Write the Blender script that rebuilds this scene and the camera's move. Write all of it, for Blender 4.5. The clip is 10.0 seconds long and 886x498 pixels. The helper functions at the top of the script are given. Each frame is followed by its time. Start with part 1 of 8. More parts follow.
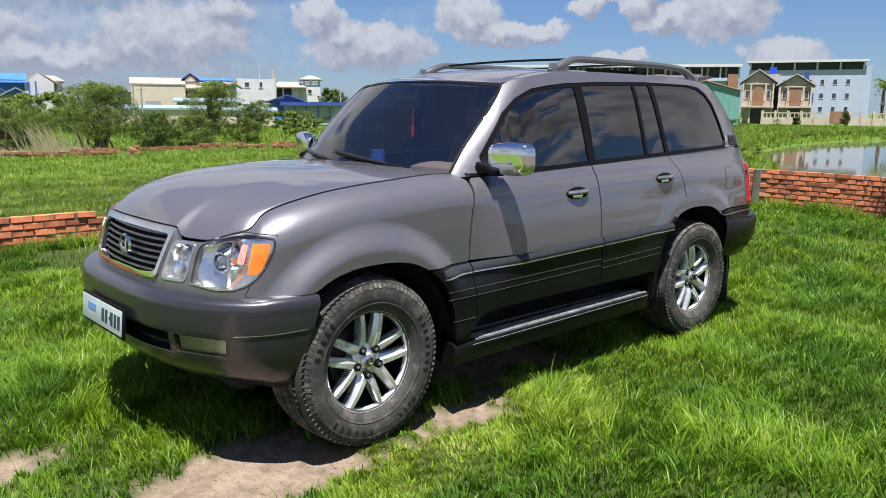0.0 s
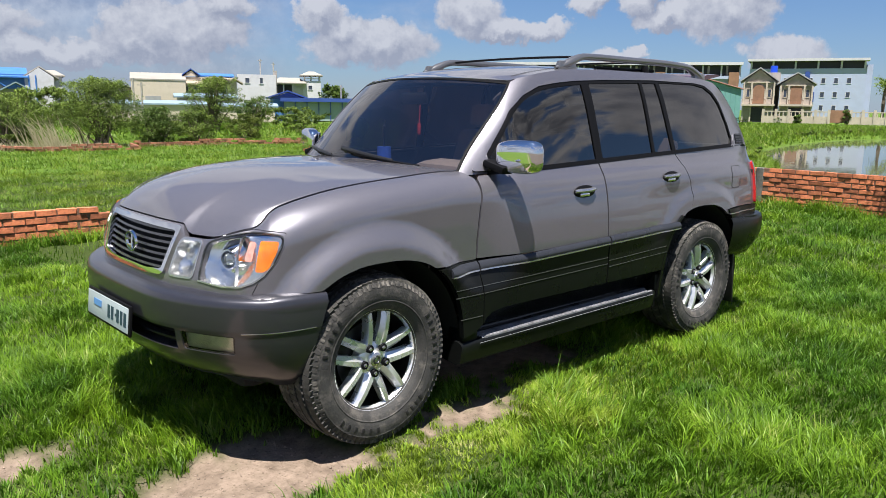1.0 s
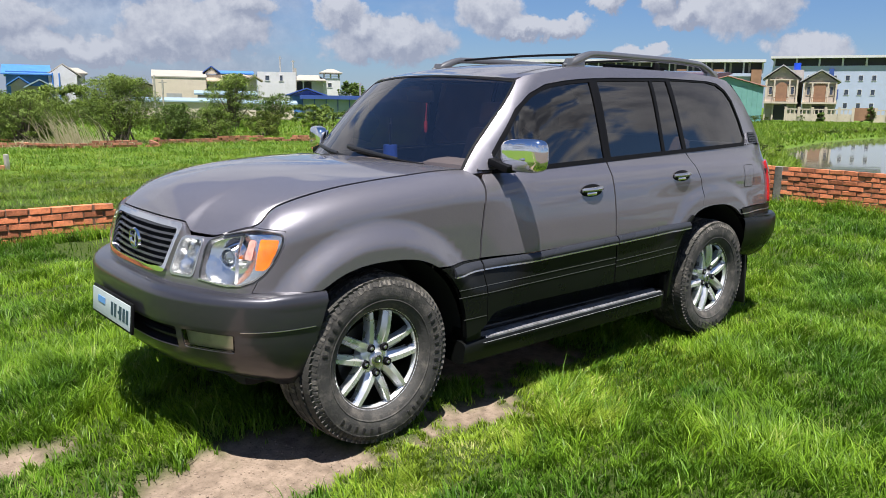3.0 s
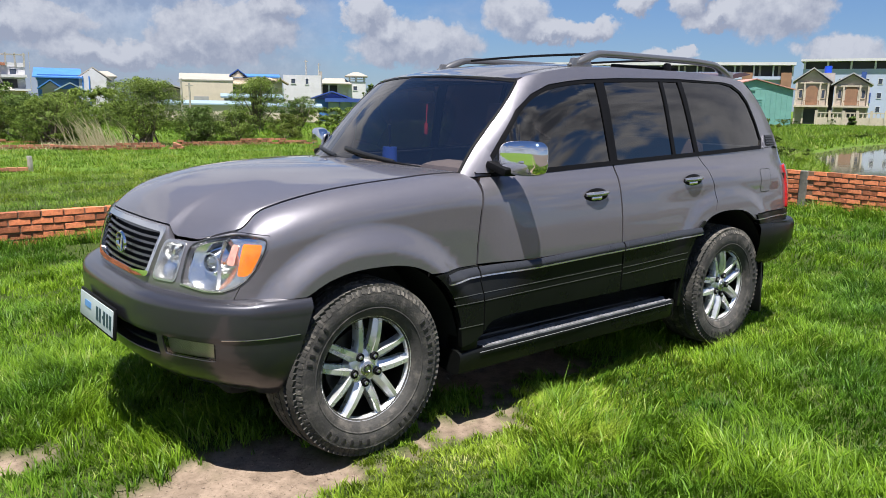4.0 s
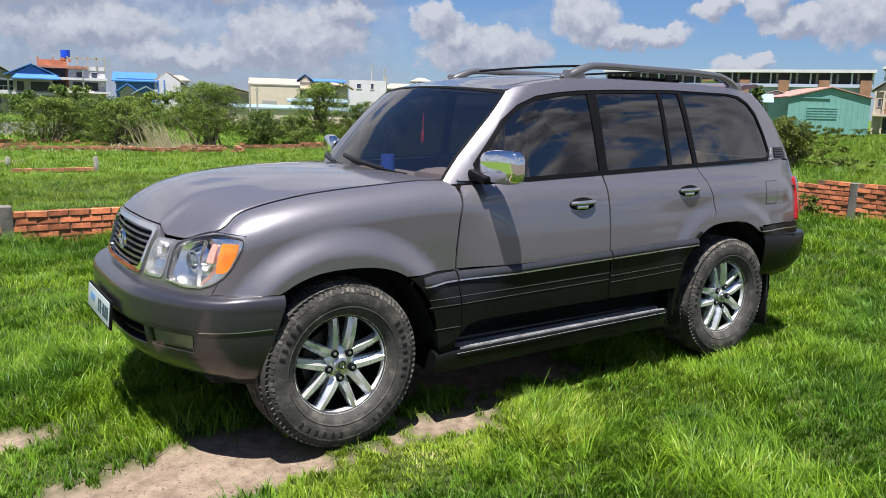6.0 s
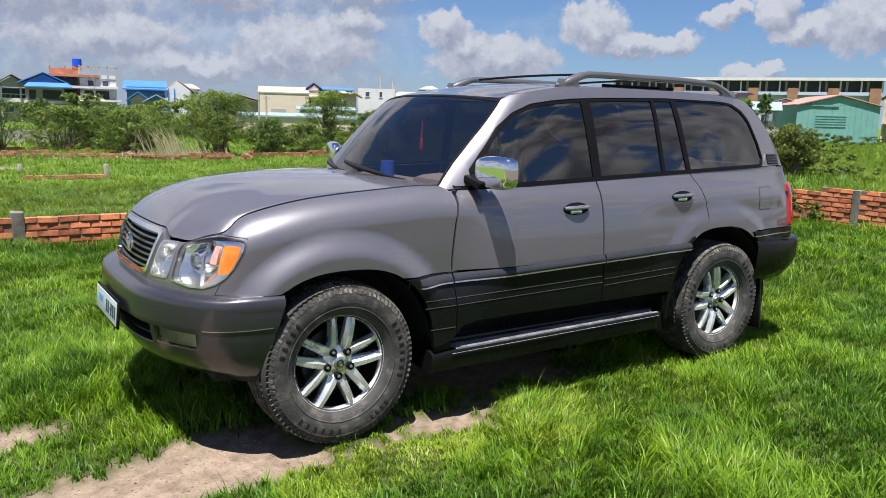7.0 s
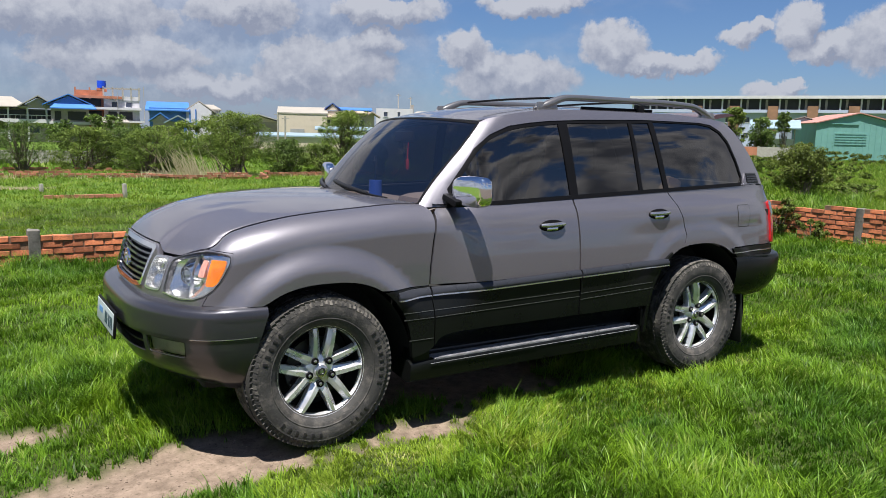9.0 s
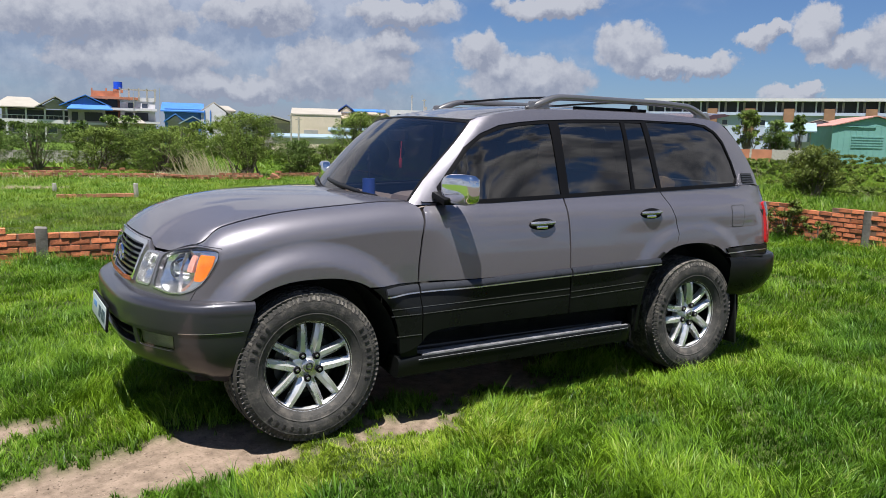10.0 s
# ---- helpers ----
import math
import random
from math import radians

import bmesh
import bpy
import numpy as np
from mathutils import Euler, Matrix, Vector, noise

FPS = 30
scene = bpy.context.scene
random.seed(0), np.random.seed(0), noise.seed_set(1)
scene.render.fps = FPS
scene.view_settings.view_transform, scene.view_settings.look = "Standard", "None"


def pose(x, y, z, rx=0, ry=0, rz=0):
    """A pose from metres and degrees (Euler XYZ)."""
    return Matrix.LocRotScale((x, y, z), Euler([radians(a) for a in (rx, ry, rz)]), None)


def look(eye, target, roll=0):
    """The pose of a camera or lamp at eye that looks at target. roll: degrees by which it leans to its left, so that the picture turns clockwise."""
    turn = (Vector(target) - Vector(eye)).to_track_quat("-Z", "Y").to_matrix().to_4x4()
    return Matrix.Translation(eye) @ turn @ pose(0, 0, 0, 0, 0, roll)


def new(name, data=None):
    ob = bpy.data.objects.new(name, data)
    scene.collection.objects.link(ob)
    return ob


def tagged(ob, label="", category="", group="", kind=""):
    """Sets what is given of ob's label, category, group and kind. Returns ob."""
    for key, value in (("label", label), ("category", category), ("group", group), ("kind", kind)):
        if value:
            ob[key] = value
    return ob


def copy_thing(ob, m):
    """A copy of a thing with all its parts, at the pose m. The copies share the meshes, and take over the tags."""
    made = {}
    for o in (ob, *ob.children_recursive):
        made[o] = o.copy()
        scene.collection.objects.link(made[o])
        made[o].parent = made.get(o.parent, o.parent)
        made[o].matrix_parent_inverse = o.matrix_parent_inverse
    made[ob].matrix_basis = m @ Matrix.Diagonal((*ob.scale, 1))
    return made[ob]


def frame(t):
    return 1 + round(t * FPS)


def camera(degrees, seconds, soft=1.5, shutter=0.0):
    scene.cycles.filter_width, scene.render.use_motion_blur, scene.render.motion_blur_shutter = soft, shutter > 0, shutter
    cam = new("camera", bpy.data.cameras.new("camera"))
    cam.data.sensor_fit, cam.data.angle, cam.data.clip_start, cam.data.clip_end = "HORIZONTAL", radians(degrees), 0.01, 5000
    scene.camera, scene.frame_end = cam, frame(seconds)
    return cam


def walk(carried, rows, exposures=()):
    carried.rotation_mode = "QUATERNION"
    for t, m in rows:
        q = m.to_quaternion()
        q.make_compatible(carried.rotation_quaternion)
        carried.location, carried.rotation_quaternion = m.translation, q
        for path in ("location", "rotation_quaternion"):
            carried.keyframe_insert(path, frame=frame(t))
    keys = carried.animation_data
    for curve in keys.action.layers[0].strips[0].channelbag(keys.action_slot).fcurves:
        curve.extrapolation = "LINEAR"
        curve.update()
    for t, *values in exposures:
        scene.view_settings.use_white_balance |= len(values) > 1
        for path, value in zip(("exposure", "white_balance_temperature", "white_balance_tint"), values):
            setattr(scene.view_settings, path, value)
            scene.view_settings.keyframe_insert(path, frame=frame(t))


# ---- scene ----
cam = camera(59.7, 10.0, 0.7)
PATH = [
    (0, (3.489, 3.68, 1.566), (2.168, 2.221, 1.209), 0.5),
    (0.5, (3.493, 3.658, 1.569), (2.172, 2.201, 1.207), 0.6),
    (1, (3.506, 3.64, 1.568), (2.185, 2.183, 1.203), 0.8),
    (1.5, (3.513, 3.649, 1.569), (2.198, 2.187, 1.204), 0.8),
    (2, (3.517, 3.657, 1.572), (2.207, 2.19, 1.206), 0.8),
    (2.5, (3.497, 3.675, 1.576), (2.198, 2.201, 1.206), 0.8),
    (4, (3.233, 3.662, 1.562), (1.998, 2.131, 1.197), 0.9),
    (4.5, (3.15, 3.665, 1.581), (1.948, 2.108, 1.221), 0.9),
    (5, (3.084, 3.741, 1.59), (1.919, 2.156, 1.23), 1.1),
    (5.5, (2.989, 3.913, 1.594), (1.862, 2.302, 1.232), 1.3),
    (7, (3.006, 4.172, 1.592), (1.919, 2.527, 1.257), 1.4),
    (7.5, (3.064, 4.274, 1.6), (1.978, 2.626, 1.277), 1.2),
    (8, (3.085, 4.353, 1.598), (2.004, 2.7, 1.288), 1.0),
    (8.5, (3.044, 4.4, 1.606), (1.974, 2.737, 1.308), 1.0),
    (9, (2.938, 4.475, 1.612), (1.89, 2.796, 1.324), 1.2),
    (9.5, (2.865, 4.562, 1.603), (1.837, 2.87, 1.318), 1.4),
    (10, (2.841, 4.586, 1.596), (1.823, 2.888, 1.312), 1.4),
]
walk(cam, [(t, look(eye, target, roll)) for t, eye, target, roll in PATH], [(0, 1.10), (7.4, 1.12), (8, 0.98), (10, 0.92)])

from mathutils.geometry import tessellate_polygon

# ---- world, sun and exposure ----
SUN = Vector((0.22, 0.24, 1.0)).normalized()
SUN_EL = math.asin(SUN.z)
SUN_AZ = math.atan2(SUN.x, SUN.y)
CLOUDS = [
    # bearing and height (degrees, bearing from the hood's diagonal), half width, half height
    (31.4, 7.3, 7.0, 1.7), (27.5, 4.6, 5.5, 1.4), (21.0, 3.0, 5.0, 0.9), (13.6, 5.0, 5.0, 2.1), (10.5, 6.8, 2.2, 1.1), (16.5, 4.2, 2.6, 1.3), (9.6, 8.9, 3.6, 0.9),
    (3.6, 6.1, 1.6, 1.3), (0.3, 4.2, 3.9, 1.6), (2.2, 5.0, 1.6, 1.2), (-7.0, 6.4, 2.3, 1.5), (-8.8, 5.6, 3.2, 0.7), (-12.0, 5.6, 1.8, 0.8), (-15.2, 6.9, 1.1, 0.8), (-16.3, 7.8, 0.7, 0.5),
    (-18.8, 7.7, 1.5, 1.2), (-20.9, 6.3, 2.1, 0.8), (-24.6, 6.4, 2.5, 2.0), (-18.0, 3.3, 1.8, 0.6), (-19.0, 4.1, 0.8, 0.5), (-1.2, 9.4, 3.5, 0.8), (19.5, 8.3, 4.6, 1.2), (-28.5, 3.2, 2.4, 1.2),
]


def build_world():
    world = bpy.data.worlds.new("World")
    scene.world = world
    world.use_nodes = True
    t = world.node_tree
    t.nodes.clear()
    N, L = t.nodes.new, t.links.new

    def feed(node, i, v):
        if isinstance(v, (int, float)):
            node.inputs[i].default_value = v
        elif isinstance(v, tuple):
            node.inputs[i].default_value = v
        elif v is not None:
            L(v, node.inputs[i])

    def op(kind, a, b=None, c=None):
        m = N("ShaderNodeMath")
        m.operation = kind
        for i, v in enumerate((a, b, c)):
            feed(m, i, v)
        return m.outputs[0]

    def vec(kind, a, b=None, c=None):
        m = N("ShaderNodeVectorMath")
        m.operation = kind
        for i, v in enumerate((a, b, c)):
            feed(m, i, v)
        return m.outputs["Value"] if kind in ("DOT_PRODUCT", "LENGTH") else m.outputs["Vector"]

    def noise(vector, scale, detail, rough=0.55):
        n = N("ShaderNodeTexNoise")
        n.inputs["Scale"].default_value, n.inputs["Detail"].default_value, n.inputs["Roughness"].default_value = scale, detail, rough
        L(vector, n.inputs["Vector"])
        return n

    def ramp(v, lo, hi, a=0.0, b=1.0):
        r = N("ShaderNodeMapRange")
        r.interpolation_type = "SMOOTHSTEP"
        for i, q in enumerate((v, lo, hi, a, b)):
            feed(r, i, q)
        return r.outputs["Result"]

    def blend(f, a, b, kind="MIX"):
        x = N("ShaderNodeMix")
        x.data_type, x.blend_type = "RGBA", kind
        feed(x, 0, f)
        feed(x, 6, a)
        feed(x, 7, b)
        return x.outputs[2]

    out, bg = N("ShaderNodeOutputWorld"), N("ShaderNodeBackground")
    sky = N("ShaderNodeTexSky")
    sky.sky_type, sky.sun_disc, sky.sun_elevation, sky.sun_rotation = "NISHITA", False, SUN_EL, SUN_AZ
    sky.air_density, sky.dust_density, sky.ozone_density = 1.0, 0.25, 3.0
    here = N("ShaderNodeTexCoord").outputs["Generated"]
    parts = N("ShaderNodeSeparateXYZ")
    L(here, parts.inputs[0])
    rise = op("MAXIMUM", parts.outputs["Z"], -0.02)
    # bearing and height in degrees
    a = radians(-127)
    ahead = vec("DOT_PRODUCT", here, (math.cos(a), math.sin(a), 0.0))
    left = vec("DOT_PRODUCT", here, (-math.sin(a), math.cos(a), 0.0))
    place = N("ShaderNodeCombineXYZ")
    L(op("MULTIPLY", op("ARCTAN2", left, ahead), 57.296), place.inputs[0])
    L(op("MULTIPLY", op("ARCSINE", parts.outputs["Z"]), 57.296), place.inputs[1])
    # billows: the outlines bulge and curl
    billow = vec("ADD", noise(here, 9.0, 3, 0.5).outputs["Color"], (-0.5, -0.5, -0.5))
    curl = vec("ADD", noise(here, 34.0, 5, 0.62).outputs["Color"], (-0.5, -0.5, -0.5))
    place_out = vec("MULTIPLY_ADD", billow, (4.2, 2.4, 0.0), vec("MULTIPLY_ADD", curl, (2.6, 2.6, 0.0), place.outputs[0]))
    flat_xy = vec("MULTIPLY", place_out, (1.0, 1.0, 0.0))

    def cumulus(at):
        """How deep a direction lies inside the clouds over the meadow; flat below, heaped above."""
        value = None
        for az, el, w, h in CLOUDS:
            d = vec("LENGTH", vec("MULTIPLY_ADD", at, (1 / (1.3 * w), 1 / (1.3 * h), 0.0), (-az / (1.3 * w), -el / (1.3 * h), 0.0)))
            v = op("SUBTRACT", 1.0, d)
            value = v if value is None else op("SMOOTH_MAX", value, v, 0.25)
        return value

    inside = cumulus(flat_xy)
    higher = cumulus(vec("ADD", flat_xy, (0.35, 0.75, 0.0)))
    grain = noise(here, 60.0, 6, 0.6).outputs["Fac"]
    body_of = op("MULTIPLY_ADD", grain, 0.45, op("ADD", inside, -0.225))
    # broken layers over the rest of the sky, drawn together towards the horizon
    deep = op("MULTIPLY_ADD", rise, 0.55, 0.42)
    wide = N("ShaderNodeCombineXYZ")
    for i in range(3):
        L(deep, wide.inputs[i])
    sheet = vec("DIVIDE", vec("MULTIPLY", here, (1.0, 1.0, 1.7)), wide.outputs[0])
    layer = noise(sheet, 2.5, 12, 0.56).outputs["Fac"]
    group = noise(sheet, 1.1, 2).outputs["Fac"]
    beyond = op("MAXIMUM", ramp(op("MULTIPLY", op("ARCSINE", parts.outputs["Z"]), 57.296), 10.0, 16.0), ramp(ahead, 0.78, 0.55))
    lay = op("MULTIPLY_ADD", op("SUBTRACT", op("MULTIPLY_ADD", group, 0.5, layer), 0.675), 7.0, op("MULTIPLY", op("SUBTRACT", beyond, 1.0), 4.0))
    # unseen cover added for reflections: bright ahead of the car, heaped behind the camera
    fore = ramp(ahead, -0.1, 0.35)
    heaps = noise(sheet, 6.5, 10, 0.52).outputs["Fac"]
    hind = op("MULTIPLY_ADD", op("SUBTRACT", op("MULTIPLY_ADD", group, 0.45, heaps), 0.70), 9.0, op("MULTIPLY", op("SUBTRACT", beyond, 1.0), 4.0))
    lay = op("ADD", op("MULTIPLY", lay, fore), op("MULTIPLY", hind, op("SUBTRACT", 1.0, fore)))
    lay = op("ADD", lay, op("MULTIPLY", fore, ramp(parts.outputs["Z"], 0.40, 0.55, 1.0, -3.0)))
    # cleared overhead to weaken the sky's fill light
    lay = op("SUBTRACT", lay, ramp(parts.outputs["Z"], 0.60, 0.80, 0.0, 2.5))
    thin = op("MULTIPLY_ADD", op("SUBTRACT", layer, 0.47), 2.2, ramp(left, -0.25, 0.35, -0.35, 0.75))
    cover = op("MAXIMUM", op("MAXIMUM", ramp(body_of, 0.0, 0.30), ramp(lay, 0.0, 0.9)), op("MULTIPLY", ramp(thin, 0.0, 0.8), ramp(parts.outputs["Z"], 0.20, 0.34, 0.72, 0.0)))
    # lit tops and grey bellies
    shade = op("MULTIPLY_ADD", op("SUBTRACT", inside, higher), 1.0, op("MULTIPLY_ADD", op("SUBTRACT", grain, 0.5), 1.5, 0.42))
    tops = N("ShaderNodeValToRGB")
    e = tops.color_ramp.elements
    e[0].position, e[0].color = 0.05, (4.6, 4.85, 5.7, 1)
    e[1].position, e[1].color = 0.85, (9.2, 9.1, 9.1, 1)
    L(shade, tops.inputs["Fac"])
    # dark bellies given to the unseen clouds behind, dimming the window reflections
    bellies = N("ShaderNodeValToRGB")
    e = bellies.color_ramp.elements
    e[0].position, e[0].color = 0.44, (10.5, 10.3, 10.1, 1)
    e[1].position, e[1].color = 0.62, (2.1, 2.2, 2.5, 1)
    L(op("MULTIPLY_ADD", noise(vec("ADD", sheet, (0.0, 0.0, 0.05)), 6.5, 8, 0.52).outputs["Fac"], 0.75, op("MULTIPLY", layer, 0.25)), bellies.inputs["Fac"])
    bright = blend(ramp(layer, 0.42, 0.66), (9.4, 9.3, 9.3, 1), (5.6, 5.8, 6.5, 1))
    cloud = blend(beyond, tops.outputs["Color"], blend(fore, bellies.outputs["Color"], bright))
    blue = blend(1.0, sky.outputs["Color"], (0.75, 1.00, 1.28, 1), "MULTIPLY")
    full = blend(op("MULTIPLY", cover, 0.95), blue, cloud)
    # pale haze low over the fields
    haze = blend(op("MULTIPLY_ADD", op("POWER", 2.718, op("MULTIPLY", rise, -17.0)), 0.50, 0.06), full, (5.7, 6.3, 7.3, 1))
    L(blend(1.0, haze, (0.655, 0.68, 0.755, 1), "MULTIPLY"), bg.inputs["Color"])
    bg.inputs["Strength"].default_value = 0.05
    L(bg.outputs[0], out.inputs[0])


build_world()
sun_data = bpy.data.lights.new("sun", "SUN")
sun_data.energy, sun_data.angle, sun_data.color = 5.0, radians(0.53), (1.0, 0.963, 0.91)
sun = new("sun", sun_data)
sun.matrix_world = look((0, 0, 60), Vector((0, 0, 60)) - SUN)

# ---- materials ----


def nodes_of(name):
    m = bpy.data.materials.new(name)
    m.use_nodes = True
    t = m.node_tree
    return m, t, t.nodes["Principled BSDF"], t.nodes.new, t.links.new


def mat(name, base, rough=0.5, metal=0.0, vary=0.12, scale=4.0, fine=60.0, bump=0.0, coat=0.0, spec=0.5, tint=None, rvary=0.1, per_object=0.0, per_island=0.0, dirt=None, dirt_amount=0.0):
    """A plain surface with variation at two scales."""
    m, t, p, N, L = nodes_of(name)
    tc = N("ShaderNodeTexCoord")
    big, small = N("ShaderNodeTexNoise"), N("ShaderNodeTexNoise")
    big.inputs["Scale"].default_value, big.inputs["Detail"].default_value = scale, 5
    small.inputs["Scale"].default_value, small.inputs["Detail"].default_value = fine, 3
    for n in (big, small):
        L(tc.outputs["Object"], n.inputs["Vector"])
    add = N("ShaderNodeMath")
    add.operation = "MULTIPLY_ADD"
    L(small.outputs["Fac"], add.inputs[0])
    add.inputs[1].default_value = 0.4
    L(big.outputs["Fac"], add.inputs[2])
    source = add.outputs[0]
    for amount, node, socket in ((per_object, "ShaderNodeObjectInfo", "Random"), (per_island, "ShaderNodeNewGeometry", "Random Per Island")):
        if amount:
            r = N(node)
            a = N("ShaderNodeMath")
            a.operation = "MULTIPLY_ADD"
            L(r.outputs[socket], a.inputs[0])
            a.inputs[1].default_value = amount
            L(source, a.inputs[2])
            s = N("ShaderNodeMath")
            s.operation = "SUBTRACT"
            L(a.outputs[0], s.inputs[0])
            s.inputs[1].default_value = amount / 2
            source = s.outputs[0]
    ramp = N("ShaderNodeMapRange")
    ramp.inputs["From Min"].default_value, ramp.inputs["From Max"].default_value = 0.45, 0.95
    L(source, ramp.inputs["Value"])
    mix = N("ShaderNodeMix")
    mix.data_type = "RGBA"
    L(ramp.outputs["Result"], mix.inputs["Factor"])
    hi = tint or [min(1, c * (1 + vary)) for c in base]
    mix.inputs[6].default_value = (*[c * (1 - vary) for c in base], 1)
    mix.inputs[7].default_value = (*hi, 1)
    colour = mix.outputs[2]
    if dirt:
        d = N("ShaderNodeTexNoise")
        d.inputs["Scale"].default_value, d.inputs["Detail"].default_value, d.inputs["Roughness"].default_value = scale * 2.3, 8, 0.65
        L(tc.outputs["Object"], d.inputs["Vector"])
        r2 = N("ShaderNodeMapRange")
        r2.inputs["From Min"].default_value, r2.inputs["From Max"].default_value = 0.5, 0.72
        r2.inputs["To Max"].default_value = dirt_amount
        L(d.outputs["Fac"], r2.inputs["Value"])
        m2 = N("ShaderNodeMix")
        m2.data_type = "RGBA"
        L(r2.outputs["Result"], m2.inputs["Factor"])
        L(colour, m2.inputs[6])
        m2.inputs[7].default_value = (*dirt, 1)
        colour = m2.outputs[2]
    L(colour, p.inputs["Base Color"])
    rr = N("ShaderNodeMapRange")
    rr.inputs["To Min"].default_value, rr.inputs["To Max"].default_value = max(0.02, rough - rvary * 0.5), min(1, rough + rvary * 0.5)
    L(big.outputs["Fac"], rr.inputs["Value"])
    L(rr.outputs["Result"], p.inputs["Roughness"])
    p.inputs["Metallic"].default_value = metal
    p.inputs["Specular IOR Level"].default_value = spec
    p.inputs["Coat Weight"].default_value = coat
    p.inputs["Coat Roughness"].default_value = 0.03
    if bump:
        b = N("ShaderNodeBump")
        b.inputs["Strength"].default_value, b.inputs["Distance"].default_value = bump, 0.01
        L(add.outputs[0], b.inputs["Height"])
        L(b.outputs["Normal"], p.inputs["Normal"])
    return m


def paint(name, base, flake, metal, rough, dust=0.05, coat=1.0, ior=1.7, haze=0.02):
    """Two-layer car paint: metallic flake under clear coat, with a thin film of dust."""
    m, t, p, N, L = nodes_of(name)
    tc = N("ShaderNodeTexCoord")
    v = N("ShaderNodeTexVoronoi")
    v.inputs["Scale"].default_value = 900
    big = N("ShaderNodeTexNoise")
    big.inputs["Scale"].default_value, big.inputs["Detail"].default_value = 2.2, 6
    L(tc.outputs["Object"], v.inputs["Vector"])
    L(tc.outputs["Object"], big.inputs["Vector"])
    mix = N("ShaderNodeMix")
    mix.data_type = "RGBA"
    L(v.outputs["Color"], mix.inputs["Factor"])
    mix.inputs[6].default_value = (*base, 1)
    mix.inputs[7].default_value = (*flake, 1)
    d = N("ShaderNodeMix")
    d.data_type = "RGBA"
    r = N("ShaderNodeMapRange")
    r.inputs["From Min"].default_value, r.inputs["From Max"].default_value, r.inputs["To Max"].default_value = 0.42, 0.75, dust
    L(big.outputs["Fac"], r.inputs["Value"])
    L(r.outputs["Result"], d.inputs["Factor"])
    L(mix.outputs[2], d.inputs[6])
    d.inputs[7].default_value = (0.32, 0.27, 0.22, 1)
    L(d.outputs[2], p.inputs["Base Color"])
    p.inputs["Metallic"].default_value, p.inputs["Roughness"].default_value = metal, rough
    p.inputs["Coat Weight"].default_value, p.inputs["Coat Roughness"].default_value, p.inputs["Coat IOR"].default_value = coat, haze, ior
    return m


def glass(name, tint, gloss=0.0, ior=1.5, rough=0.0, film=(1.0, 1.0, 1.0)):
    """A thin pane: what lies behind it, dimmed by the tint, under a mirror-like film that follows Fresnel."""
    m, t, p, N, L = nodes_of(name)
    t.nodes.remove(p)
    out = t.nodes["Material Output"]
    tr, gl, fr, mx = N("ShaderNodeBsdfTransparent"), N("ShaderNodeBsdfGlossy"), N("ShaderNodeFresnel"), N("ShaderNodeMixShader")
    tr.inputs["Color"].default_value = (*tint, 1)
    gl.inputs["Roughness"].default_value = rough
    gl.inputs["Color"].default_value = (*film, 1)
    fr.inputs["IOR"].default_value = ior
    a = N("ShaderNodeMath")
    a.operation = "ADD"
    a.use_clamp = True
    L(fr.outputs[0], a.inputs[0])
    a.inputs[1].default_value = gloss
    L(a.outputs[0], mx.inputs[0])
    L(tr.outputs[0], mx.inputs[1])
    L(gl.outputs[0], mx.inputs[2])
    L(mx.outputs[0], out.inputs["Surface"])
    return m


PAINT = paint("grey_metallic_paint", (0.096, 0.092, 0.108), (0.197, 0.188, 0.214), 0.52, 0.42, ior=1.75)
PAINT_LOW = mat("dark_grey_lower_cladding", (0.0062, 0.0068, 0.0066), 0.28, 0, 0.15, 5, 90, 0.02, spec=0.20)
BUMPER = paint("bumper_paint", (0.030, 0.030, 0.037), (0.066, 0.065, 0.078), 0.6, 0.36, 0.0, 0.65, 1.55, 0.06)
CHROME = mat("chrome", (0.82, 0.82, 0.83), 0.06, 1.0, 0.03, rvary=0.04)
SILVER = mat("silver_alloy", (0.84, 0.84, 0.85), 0.28, 0.7, 0.05, 12, dirt=(0.3, 0.28, 0.25), dirt_amount=0.15)
BLACK = mat("black_plastic", (0.012, 0.012, 0.013), 0.42, 0, 0.25, 6, 150, 0.05)
GLOSS_BLACK = mat("gloss_black_trim", (0.005, 0.005, 0.006), 0.5, 0, 0.2, 6, spec=0.12)
DARK = mat("underbody_black", (0.008, 0.008, 0.008), 0.85, 0, 0.3, 6, 60, 0.2)
STEP_RUBBER = mat("worn_step_rubber", (0.17, 0.17, 0.182), 0.6, 0, 0.5, 14, 120, 0.35, dirt=(0.2, 0.185, 0.17), dirt_amount=0.5)
RUBBER = mat("dusty_tyre_rubber", (0.040, 0.038, 0.036), 0.8, 0, 0.35, 8, 90, 0.5, dirt=(0.17, 0.15, 0.13), dirt_amount=0.6)
TREAD = mat("dusty_tread_rubber", (0.036, 0.034, 0.031), 0.9, 0, 0.3, 5, 90, 0.4, dirt=(0.30, 0.27, 0.235), dirt_amount=0.7)
LETTER = mat("black_raised_rubber", (0.012, 0.011, 0.011), 0.65, 0, 0.2, 20)
DISC = mat("brake_disc_steel", (0.07, 0.068, 0.065), 0.4, 0.9, 0.2, 20)
REFLECTOR = mat("lamp_reflector", (0.88, 0.89, 0.90), 0.17, 0.95, 0.04, 30, 70, 0.05, rvary=0.04)
ORANGE = mat("orange_indicator_lens", (0.85, 0.2, 0.015), 0.22, 0, 0.18, 40, 160, 0.35, coat=0.6)
